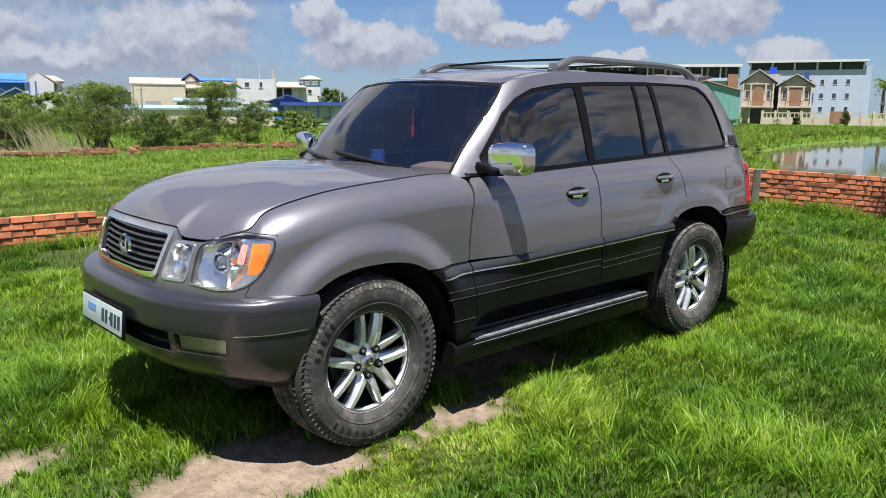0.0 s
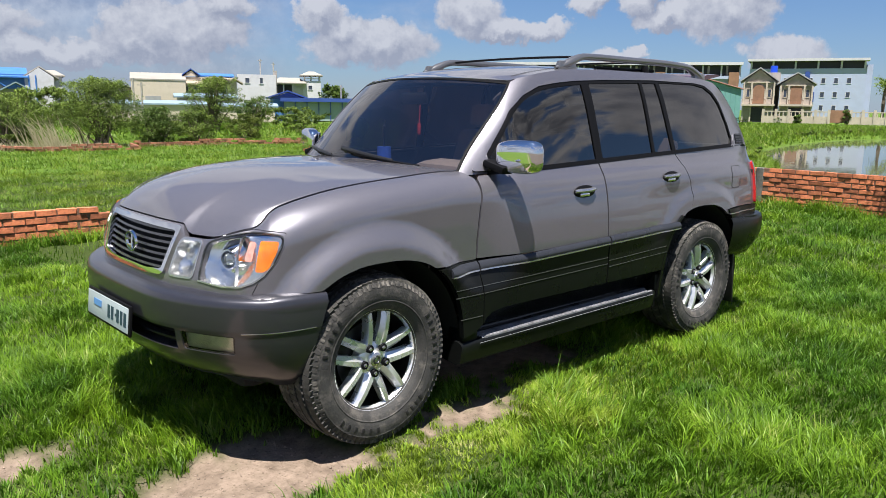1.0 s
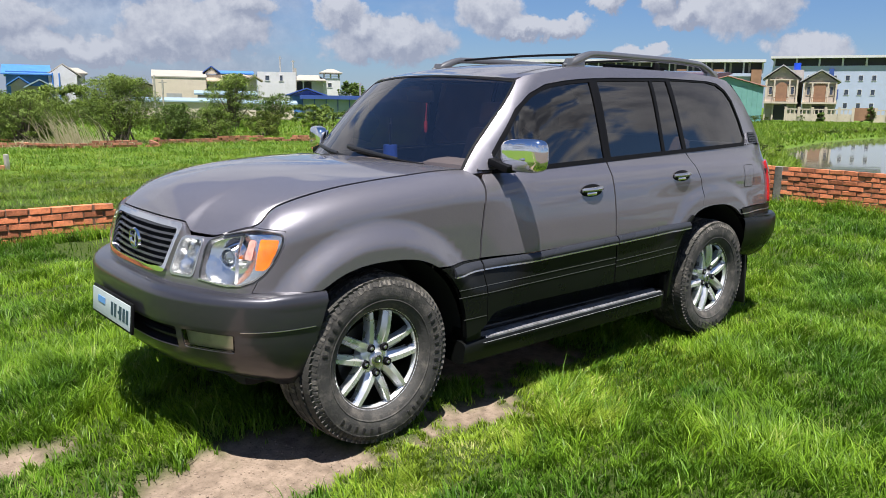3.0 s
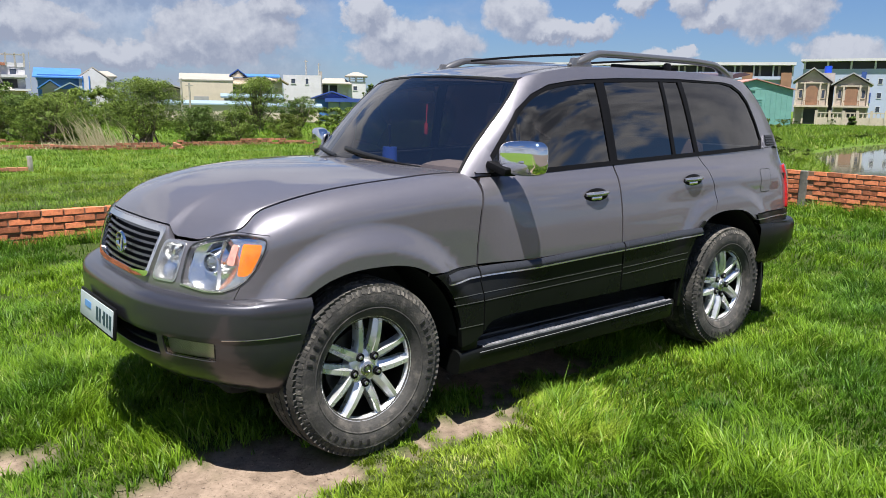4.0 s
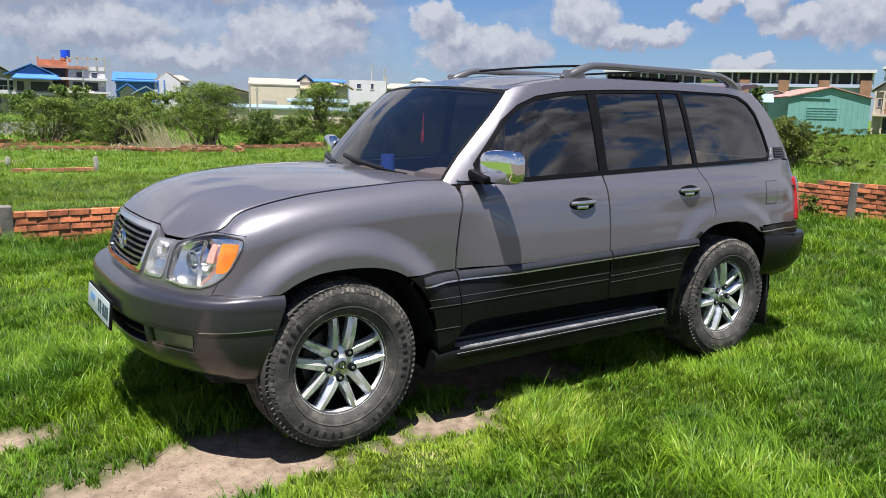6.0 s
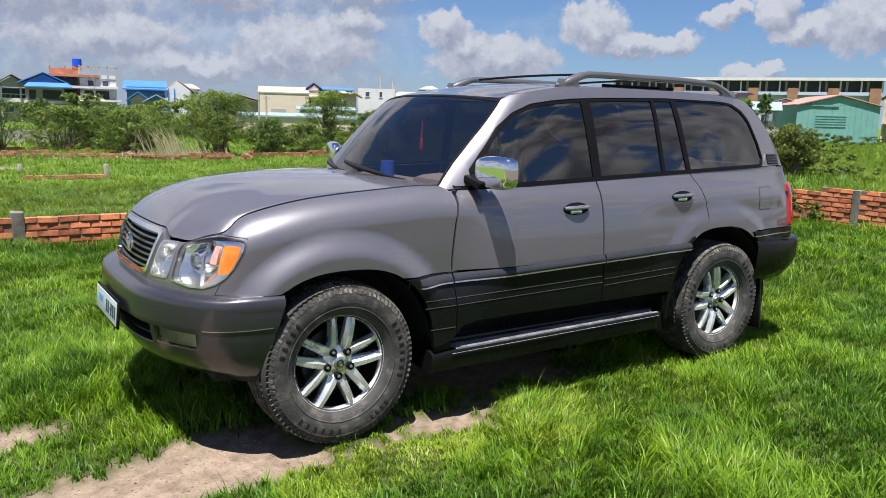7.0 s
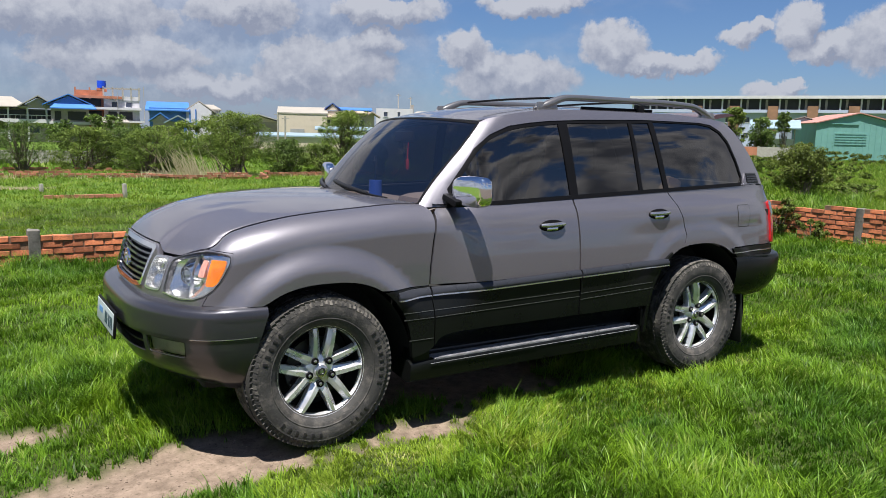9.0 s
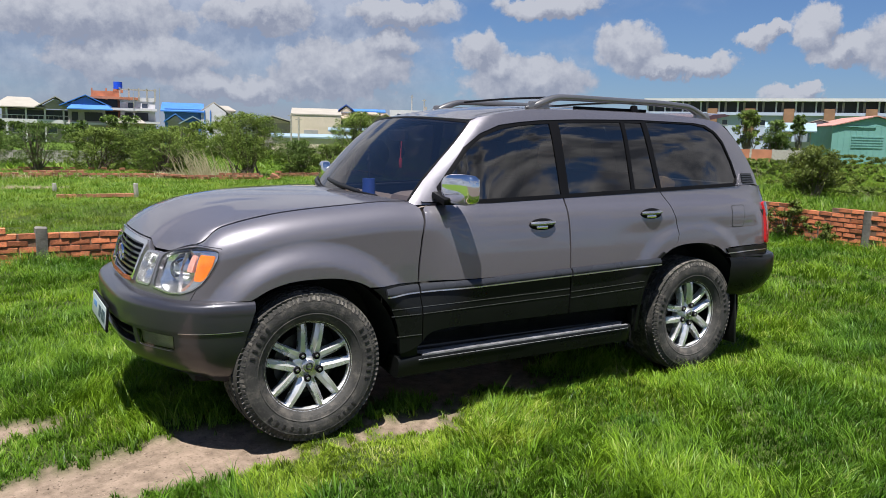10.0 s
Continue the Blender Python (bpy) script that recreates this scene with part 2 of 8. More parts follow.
RED = mat("red_tail_lens", (0.45, 0.012, 0.014), 0.15, 0, 0.2, 40, 120, 0.2, coat=0.8)
PINK = mat("pale_red_reflector", (0.72, 0.38, 0.31), 0.22, 0.3, 0.3, 45, 140, 0.3, coat=0.5)
FOG = mat("hazed_fog_lamp", (0.62, 0.62, 0.56), 0.30, 0.75, 0.2, 20, 60, 0.15, coat=0.5)
PLATE = mat("plate_white", (0.40, 0.46, 0.48), 0.35, 0, 0.08, 9, 60)
PLATE_INK = mat("plate_dark_bars", (0.02, 0.05, 0.07), 0.5)
PLATE_BLUE = mat("plate_blue_bars", (0.1, 0.25, 0.5), 0.5)
BEIGE = mat("beige_leather", (0.42, 0.31, 0.23), 0.5, 0, 0.12, 8, 120, 0.1)
DASH = mat("brown_grey_dashboard", (0.20, 0.165, 0.150), 0.6, 0, 0.12, 8, 120, 0.1)
RED_CLOTH = mat("red_cloth", (0.30, 0.02, 0.025), 0.7)
BLUE_TIN = mat("blue_tin", (0.03, 0.08, 0.4), 0.35)
GLASS_SIDE = glass("tinted_side_glass", (0.085, 0.080, 0.074), 0.095, film=(1.0, 0.95, 0.88))
GLASS_FRONT = glass("tinted_windscreen", (0.44, 0.43, 0.44), 0.105, film=(1.0, 0.96, 0.92))
LENS = glass("clear_lamp_lens", (0.93, 0.94, 0.93), 0.01)
MIRROR = mat("mirror_glass", (0.9, 0.9, 0.9), 0.02, 1.0, 0.01)

# ---- helpers for building ----


def smooth(points):
    """A gentle curve through (x, y) pairs with rising x, flat beyond its ends."""
    xs, ys = np.array([p[0] for p in points], float), np.array([p[1] for p in points], float)
    d = np.diff(ys) / np.diff(xs)
    m = np.zeros(len(xs))
    m[1:-1] = [0 if a * b <= 0 else 2 * a * b / (a + b) for a, b in zip(d[:-1], d[1:])]
    m[0], m[-1] = d[0], d[-1]

    def f(x):
        x = min(max(x, xs[0]), xs[-1])
        i = min(int(np.searchsorted(xs, x, "right")) - 1, len(xs) - 2)
        h = xs[i + 1] - xs[i]
        t = (x - xs[i]) / h
        return float((2 * t**3 - 3 * t**2 + 1) * ys[i] + (t**3 - 2 * t**2 + t) * h * m[i] + (3 * t**2 - 2 * t**3) * ys[i + 1] + (t**3 - t**2) * h * m[i + 1])

    return f


def step01(a, b, x):
    t = min(max((x - a) / (b - a), 0.0), 1.0)
    return t * t * (3 - 2 * t)


def thing(name, label, category, group="", at=(0, 0, 0)):
    ob = new(name)
    ob.empty_display_size = 0.2
    ob.location = at
    return tagged(ob, label, category, group)


def mesh_part(name, verts, faces, material, parent=None, label="", normals=None, flat=False):
    me = bpy.data.meshes.new(name)
    me.from_pydata([tuple(v) for v in verts], [], faces)
    me.materials.append(material)
    if not flat:
        me.polygons.foreach_set("use_smooth", [True] * len(me.polygons))
    if normals is not None:
        me.normals_split_custom_set(normals)
    me.update()
    ob = new(name, me)
    ob.parent = parent
    return tagged(ob, label)


def part(name, bm, material, parent=None, label="", flat=False, angle=0.6):
    me = bpy.data.meshes.new(name)
    bmesh.ops.recalc_face_normals(bm, faces=bm.faces[:])
    for f in bm.faces:
        f.smooth = not flat
    if not flat:
        for e in bm.edges:
            if len(e.link_faces) == 2 and e.calc_face_angle(0) > angle:
                e.smooth = False
    bm.to_mesh(me)
    bm.free()
    me.materials.append(material)
    ob = new(name, me)
    ob.parent = parent
    return tagged(ob, label)


def add_box(bm, centre, size, rot=(0, 0, 0), bevel=0.0, taper=1.0):
    r = bmesh.ops.create_cube(bm, size=1)
    vs = r["verts"]
    for v in vs:
        k = taper if v.co.z > 0 else 1.0
        v.co = Vector((v.co.x * size[0] * k, v.co.y * size[1] * k, v.co.z * size[2]))
    if bevel:
        es = list({e for v in vs for e in v.link_edges})
        r = bmesh.ops.bevel(bm, geom=es, offset=bevel, segments=2, affect="EDGES", profile=0.6)
        vs = list({v for f in r["faces"] for v in f.verts} | {v for v in vs if v.is_valid})
    m = pose(*centre, *rot)
    bmesh.ops.transform(bm, matrix=m, verts=vs)
    return vs


def box(name, centre, size, material, parent=None, label="", rot=(0, 0, 0), bevel=0.0, taper=1.0):
    bm = bmesh.new()
    add_box(bm, centre, size, rot, bevel, taper)
    return part(name, bm, material, parent, label)


def tube(name, points, radius, material, parent=None, label="", sides=8, squash=1.0, taper=None, closed=False):
    """A bar along points; squash flattens it in height."""
    P = [Vector(p) for p in points]
    verts, faces = [], []
    n = len(P)
    for i, p in enumerate(P):
        a, b = P[max(i - 1, 0)], P[min(i + 1, n - 1)]
        d = (b - a).normalized()
        s = d.cross(Vector((0, 0, 1)))
        s = s.normalized() if s.length > 1e-4 else Vector((1, 0, 0))
        u = s.cross(d)
        r = radius * (taper[i] if taper else 1)
        for k in range(sides):
            w = 2 * math.pi * (k + 0.5) / sides
            verts.append(p + s * math.cos(w) * r + u * math.sin(w) * r * squash)
    for i in range(n - 1):
        for k in range(sides):
            a, b = i * sides + k, i * sides + (k + 1) % sides
            faces.append((a, b, b + sides, a + sides))
    faces.append(tuple(range(sides))[::-1])
    faces.append(tuple((n - 1) * sides + k for k in range(sides)))
    bm = bmesh.new()
    bv = [bm.verts.new(v) for v in verts]
    for f in faces:
        bm.faces.new([bv[i] for i in f])
    return part(name, bm, material, parent, label, angle=0.9)


def add_lathe(bm, profile, segs, centre=(0, 0, 0), a0=0.0, a1=2 * math.pi):
    """Turns (radius, depth) pairs round the y axis."""
    full = abs(a1 - a0 - 2 * math.pi) < 1e-6
    rings = []
    for i in range(segs if full else segs + 1):
        a = a0 + (a1 - a0) * i / segs
        rings.append([bm.verts.new((centre[0] + r * math.cos(a), centre[1] + d, centre[2] + r * math.sin(a))) for r, d in profile])
    for i in range(segs):
        A, B = rings[i], rings[(i + 1) % len(rings)]
        for j in range(len(profile) - 1):
            if profile[j][0] < 1e-6 and profile[j + 1][0] < 1e-6:
                continue
            bm.faces.new((A[j], A[j + 1], B[j + 1], B[j]))


def rounded(poly, r, n=4):
    """Rounds the corners of an outline."""
    out = []
    k = len(poly)
    for i in range(k):
        p, a, b = Vector(poly[i]), Vector(poly[i - 1]), Vector(poly[(i + 1) % k])
        ra = min(r, (a - p).length * 0.45)
        rb = min(r, (b - p).length * 0.45)
        s, e = p + (a - p).normalized() * ra, p + (b - p).normalized() * rb
        for j in range(n + 1):
            t = j / n
            q = s * (1 - t) ** 2 + p * 2 * t * (1 - t) + e * t * t
            out.append((q.x, q.y))
    return out


def panel(name, F, poly, material, parent, holes=(), us=(), vs=(), out=(0, 1, 0), depth=0.014, label="", lip=True, d=0.0):
    """A curved sheet: an outline on the map F(u, v, d), cut by the lines us and vs, with its edge turned in by depth."""
    loops = [[Vector((a, b, 0)) for a, b in poly]] + [[Vector((a, b, 0)) for a, b in h] for h in holes]
    flat = [p for l in loops for p in l]
    bm = bmesh.new()
    bv = [bm.verts.new(p) for p in flat]
    for tri in tessellate_polygon(loops):
        try:
            bm.faces.new([bv[i] for i in tri])
        except ValueError:
            pass
    lo_u, hi_u = min(p.x for p in flat), max(p.x for p in flat)
    lo_v, hi_v = min(p.y for p in flat), max(p.y for p in flat)
    for c, no, lo, hi, axis in [(u, (1, 0, 0), lo_u, hi_u, 0) for u in us] + [(v, (0, 1, 0), lo_v, hi_v, 1) for v in vs]:
        if lo < c < hi:
            co = (c, 0, 0) if axis == 0 else (0, c, 0)
            bmesh.ops.bisect_plane(bm, geom=bm.verts[:] + bm.edges[:] + bm.faces[:], dist=1e-6, plane_co=co, plane_no=no)
    bmesh.ops.dissolve_degenerate(bm, dist=1e-5, edges=bm.edges[:])
    bm.verts.ensure_lookup_table()
    bm.verts.index_update()
    P, Nn = [], []
    h = 0.002
    outv = Vector(out)
    for v in bm.verts:
        a, b = v.co.x, v.co.y
        P.append(F(a, b, d))
        n = (F(a + h, b, d) - F(a - h, b, d)).cross(F(a, b + h, d) - F(a, b - h, d))
        Nn.append(n.normalized() if n.length > 1e-12 else outv.copy())
    # one sign for the whole sheet
    if sum(n.dot(outv) for n in Nn) < 0:
        Nn = [-n for n in Nn]
    faces, loopn = [], []
    for f in bm.faces:
        idx = [v.index for v in f.verts]
        g = (P[idx[1]] - P[idx[0]]).cross(P[idx[2]] - P[idx[0]])
        if g.dot(Nn[idx[0]]) < 0:
            idx.reverse()
        faces.append(tuple(idx))
        loopn += [Nn[i] for i in idx]
    if lip:
        edge = [e for e in bm.edges if len(e.link_faces) == 1]
        for e in edge:
            a, b = e.verts[0].index, e.verts[1].index
            k = len(P)
            A, B = P[a], P[b]
            C, D = B - Nn[b] * depth, A - Nn[a] * depth
            P += [A, B, C, D]
            inner = Vector((*(e.link_faces[0].calc_center_median()),))
            g = (B - A).cross(C - A)
            g = g.normalized() if g.length > 1e-12 else Vector((0, 0, 1))
            c = F(inner.x, inner.y, d)
            q = [k, k + 1, k + 2, k + 3]
            if g.dot(c - A) > 0:
                g = -g
                q.reverse()
            faces.append(tuple(q))
            loopn += [g] * 4
    bm.free()
    return mesh_part(name, P, faces, material, parent, label, loopn)


def grid_part(name, F, us, vs, material, parent, label="", out=None, thick=0.0):
    """A whole sheet of the map F(u, v)."""
    P = [F(a, b) for a in us for b in vs]
    n, m = len(us), len(vs)
    faces = [(i * m + j, (i + 1) * m + j, (i + 1) * m + j + 1, i * m + j + 1) for i in range(n - 1) for j in range(m - 1)]
    if out is not None:
        a, b, c, _ = faces[len(faces) // 2]
        if (P[b] - P[a]).cross(P[c] - P[a]).dot(Vector(out)) < 0:
            faces = [f[::-1] for f in faces]
    return mesh_part(name, P, faces, material, parent, label)

# ---- the car: its surfaces ----
# x forwards, y to its left, origin on the ground under its middle
PLAN = [(2.20, 0.0), (2.197, 0.2), (2.18, 0.40), (2.137, 0.56), (2.088, 0.70), (2.03, 0.80), (1.95, 0.868), (1.85, 0.908), (1.72, 0.930), (1.50, 0.940), (1.0, 0.942), (0.0, 0.942), (-1.0, 0.942),
        (-1.6, 0.938), (-1.95, 0.92), (-2.15, 0.89), (-2.28, 0.84), (-2.37, 0.74), (-2.43, 0.55), (-2.46, 0.3), (-2.465, 0.0)]


def plan_curve(points):
    P = [Vector((p[0], p[1])) for p in points]
    P = [Vector((P[1].x, -P[1].y))] + P + [Vector((P[-2].x, -P[-2].y))]
    pts = []
    for i in range(1, len(P) - 2):
        a, b, c, e = P[i - 1], P[i], P[i + 1], P[i + 2]
        for k in range(40):
            t = k / 40
            pts.append(0.5 * ((2 * b) + (c - a) * t + (2 * a - 5 * b + 4 * c - e) * t * t + (3 * b - a - 3 * c + e) * t**3))
    pts.append(P[-2])
    A = np.array([tuple(p) for p in pts])
    s = np.concatenate([[0], np.cumsum(np.hypot(*np.diff(A, axis=0).T))])
    T = np.gradient(A, s, axis=0)
    n = np.stack([T[:, 1], -T[:, 0]], 1)
    if n[0, 0] < 0:
        n = -n
    k = np.ones(31) / 31
    pad = np.pad(n, ((15, 15), (0, 0)), mode="edge")
    n = np.stack([np.convolve(pad[:, i], k, "valid") for i in range(2)], 1)
    n /= np.linalg.norm(n, axis=1)[:, None]
    return s, A, n


CS, CA, CN = plan_curve(PLAN)
U_END = float(CS[-1])
ISPLIT = int(np.argmax(CA[:, 1]))


def ux(x):
    """The way along the plan curve to where the flank has this x."""
    order = np.argsort(CA[:, 0])
    return float(np.interp(x, CA[order, 0], CS[order]))


door_profile = smooth([(0.22, -0.05), (0.33, -0.024), (0.45, -0.012), (0.62, -0.002), (0.78, 0.0), (0.92, -0.006), (1.02, -0.017), (1.10, -0.032), (1.17, -0.054), (1.22, -0.084), (1.27, -0.108), (1.34, -0.122)])
seam_z = smooth([(0.70, 1.238), (0.88, 1.242), (1.18, 1.226), (1.49, 1.20), (1.79, 1.149), (1.95, 1.108), (2.045, 1.048), (2.2, 1.040)])
front_lean = smooth([(0.4, 0.0), (0.78, 0.0), (0.92, -0.03), (1.04, -0.076), (1.1, -0.12)])
rear_lean = smooth([(0.4, 0.0), (0.9, 0.0), (1.3, -0.06), (1.5, -0.2)])


def body(u, z, d=0.0):
    """The car's skin: u along its plan, z up, d outwards."""
    a = abs(u)
    x, y = np.interp(a, CS, CA[:, 0]), np.interp(a, CS, CA[:, 1])
    nx, ny = np.interp(a, CS, CN[:, 0]), np.interp(a, CS, CN[:, 1])
    f = step01(0.40, 0.80, x)
    door = door_profile(z)
    fender = door
    if f > 0:
        r = math.hypot(x - 1.41, z - 0.385)
        lip = 0.056 * step01(0.545, 0.675, r) * step01(0.62, 0.8, z)
        zt = seam_z(x)
        q = min(max((z - (zt - 0.16)) / 0.16, 0.0), 0.985)
        fender = -lip - 0.185 * (1 - math.sqrt(1 - q * q))
    side = door * (1 - f) + fender * f
    if -2.1 < x < -0.6:
        r = math.hypot(x + 1.385, (z - 0.39) * 0.97)
        side -= 0.016 * step01(0.60, 0.70, r) * step01(0.62, 0.85, z) * step01(-0.5, -1.0, x) * step01(1.12, 1.0, z)
    front = front_lean(z) if nx > 0 else rear_lean(z)
    off = side * ny * ny + front * nx * nx + d
    return Vector((x + nx * off, math.copysign(1, u) * (y + ny * off) if u else 0.0 * y + (y + ny * off), z))


def flank(x, z, d=0.0):
    return body(ux(x), z, d)


roof_edge = smooth([(-2.2, 1.70), (-1.8, 1.770), (-1.6, 1.786), (-1.2, 1.80), (-0.6, 1.80), (-0.15, 1.787), (0.1, 1.758), (0.345, 1.712), (0.6, 1.69)])


def belt(x):
    return 1.240 - 0.033 * x


post_x = smooth([(1.15, 0.835), (1.222, 0.772), (1.356, 0.660), (1.475, 0.547), (1.596, 0.426), (1.70, 0.319), (1.76, 0.245), (1.90, 0.07)])


def upper(x, z, d=0.0):
    """The side of the cabin, leaning in from the belt to the roof's edge."""
    zb, zr = belt(x), roof_edge(x)
    v = (z - zb) / (zr - zb)
    base = flank(x, zb).y
    turn = min(max(1 - (post_x(z) - x) / 0.10, 0.0), 1.5)
    y = base - 0.133 * v - 0.035 * max(v, 0) ** 5 - 0.030 * step01(0.25, 0.80, x) - 0.034 * turn * turn
    n = Vector((0, 1, 0.30)).normalized()
    return Vector((x, y, z)) + n * d


def flipped(p):
    return Vector((p.x, -p.y, p.z))


def mirror_map(F):
    return lambda a, b, d=0.0: flipped(F(a, b, d))


def arch(cx, cz, ax, az, a0, a1, n=22, e=2.5):
    """Part of a squarish wheel arch, by angle in degrees."""
    out = []
    for i in range(n + 1):
        a = radians(a0 + (a1 - a0) * i / n)
        c, s = math.cos(a), math.sin(a)
        out.append((cx + ax * math.copysign(abs(c) ** (2 / e), c), cz + az * math.copysign(abs(s) ** (2 / e), s)))
    return out


def to_u(poly):
    return [(ux(x), z) for x, z in poly]


XS = [i * 0.045 for i in range(-55, 50)]
UF = [ux(1.9) * i / 40 for i in range(-60, 61)] + [ux(x) for x in XS if x < 1.85]
ZS = [0.3 + 0.04 * i for i in range(14)] + [0.86 + 0.02 * i for i in range(48)]


def mould_z(x):
    return 0.812 - 0.0255 * x


car = thing("car", "grey metallic off-road wagon with dark lower cladding parked on grass", "car")


def build_hood():
    U0, U1 = ux(0.79), 0.812
    edge_z = smooth([(0.0, 1.042), (0.40, 1.042), (0.445, 0.996), (0.58, 0.994), (0.63, 1.000), (0.70, 1.020), (0.80, 1.040), (0.86, 1.043), (1.03, 1.034)])

    brow = smooth([(0.0, 1.042), (0.45, 1.040), (0.7, 1.038), (0.86, 1.040), (1.03, 1.034)])

    def side_edge(s, sign):
        """Along the top of the fender, from the cowl to the headlamp."""
        u = U0 + (U1 - U0) * min(max(s, 0.0), 1.0)
        x = float(np.interp(u, CS, CA[:, 0]))
        p = body(u, seam_z(x) - 0.001)
        return Vector((p.x, sign * (p.y - 0.004), p.z + 0.002))

    def bow(s, a):
        u = abs(a * U1)
        lip = edge_z(u) - brow(u)
        E = body(a * U1, brow(u) + 0.006)
        k = 1 - a * a
        P0 = Vector((0.795 + 0.17 * k, a * 0.757, 1.241 + 0.030 * k))
        sign = 1 if a >= 0 else -1
        w = abs(a) ** 1.2
        T0 = Vector((1.22, 0, -0.03)).lerp((side_edge(0.04, sign) - side_edge(0.0, sign)) / 0.04, w)
        T1 = Vector((0.30, 0, -0.72)).lerp((side_edge(1.0, sign) - side_edge(0.95, sign)) / 0.05, w)
        drop = Vector((0, 0, lip * max(s, 0.0) ** 12))
        return drop + Vector([(2 * s**3 - 3 * s**2 + 1) * P0[i] + (s**3 - 2 * s**2 + s) * T0[i] + (3 * s**2 - 2 * s**3) * E[i] + (s**3 - s**2) * T1[i] for i in range(3)])

    def F(s, a, d=0.0):
        h = bow(s, a)
        # raised middle with two soft creases that run back from the grille
        crest = abs(a) - (0.60 - 0.06 * s)
        h.z += 0.004 * (1 / (1 + math.exp(crest * 12))) * max(0.0, math.sin(math.pi * min(1, s * 1.02))) ** 0.7
        sign = 1 if a >= 0 else -1
        h += (side_edge(s, sign) - bow(s, sign)) * abs(a) ** 3.0
        return h + Vector((0, 0, 1)) * d

    ss = [i / 48 for i in range(49)]
    aa = [-1 + 2 * i / 60 for i in range(61)]
    panel("hood", F, [(0, -1)] + [(t, -1) for t in ss[1:-1]] + [(1, -1)] + [(1, a) for a in aa[1:-1]] + [(1, 1)] + [(t, 1) for t in ss[::-1][1:-1]] + [(0, 1)] + [(0, a) for a in aa[::-1][1:-1]], PAINT, car, us=ss[1:-1], vs=aa[1:-1], out=(0.3, 0, 1), depth=0.02, label="long grey hood reflecting the sky")
    return lambda u: edge_z(abs(u))


EDGE_Z = build_hood()

# outlines on the nose, by u and z
GRILLE = [(-0.414, 1.035), (0.414, 1.035), (0.350, 0.826), (0.20, 0.812), (-0.20, 0.812), (-0.350, 0.826)]
SMALL = [(0.418, 0.958), (0.440, 0.989), (0.555, 0.989), (0.568, 0.974), (0.543, 0.826), (0.386, 0.823)]
LAMP = [(0.590, 0.966), (0.614, 0.990), (0.70, 1.015), (0.80, 1.035), (0.95, 1.034), (1.008, 1.023), (1.002, 0.985), (0.957, 0.913), (0.908, 0.860), (0.86, 0.830), (0.80, 0.811), (0.72, 0.807), (0.576, 0.820)]
NOSE_EDGE = [(0.850, 0.782), (0.876, 0.830), (0.915, 0.856), (0.965, 0.910), (1.011, 0.984), (1.017, 1.030)]


def flip(poly):
    return [(-u, z) for u, z in poly]


def inset(poly, k):
    """The outline drawn in by k metres, roughly."""
    n = len(poly)
    area = sum(poly[i - 1][0] * poly[i][1] - poly[i][0] * poly[i - 1][1] for i in range(n))
    s = 1 if area > 0 else -1
    out = []
    for i in range(n):
        a, p, b = Vector(poly[i - 1]), Vector(poly[i]), Vector(poly[(i + 1) % n])
        e1, e2 = (p - a).normalized(), (b - p).normalized()
        n1, n2 = Vector((-e1.y, e1.x)) * s, Vector((-e2.y, e2.x)) * s
        m = (n1 + n2)
        m = m.normalized() if m.length > 1e-6 else n1
        out.append(tuple(p + m * k / max(0.5, m.dot(n1))))
    return out


def dished(u0, z0, ru, rz, deep):
    """The nose's surface sunk to a bowl round (u0, z0) on both sides."""
    def F(u, z, d=0.0):
        q = ((abs(u) - u0) / ru) ** 2 + ((z - z0) / rz) ** 2
        return body(u, z, d - deep * max(0.0, 1 - q))
    return F


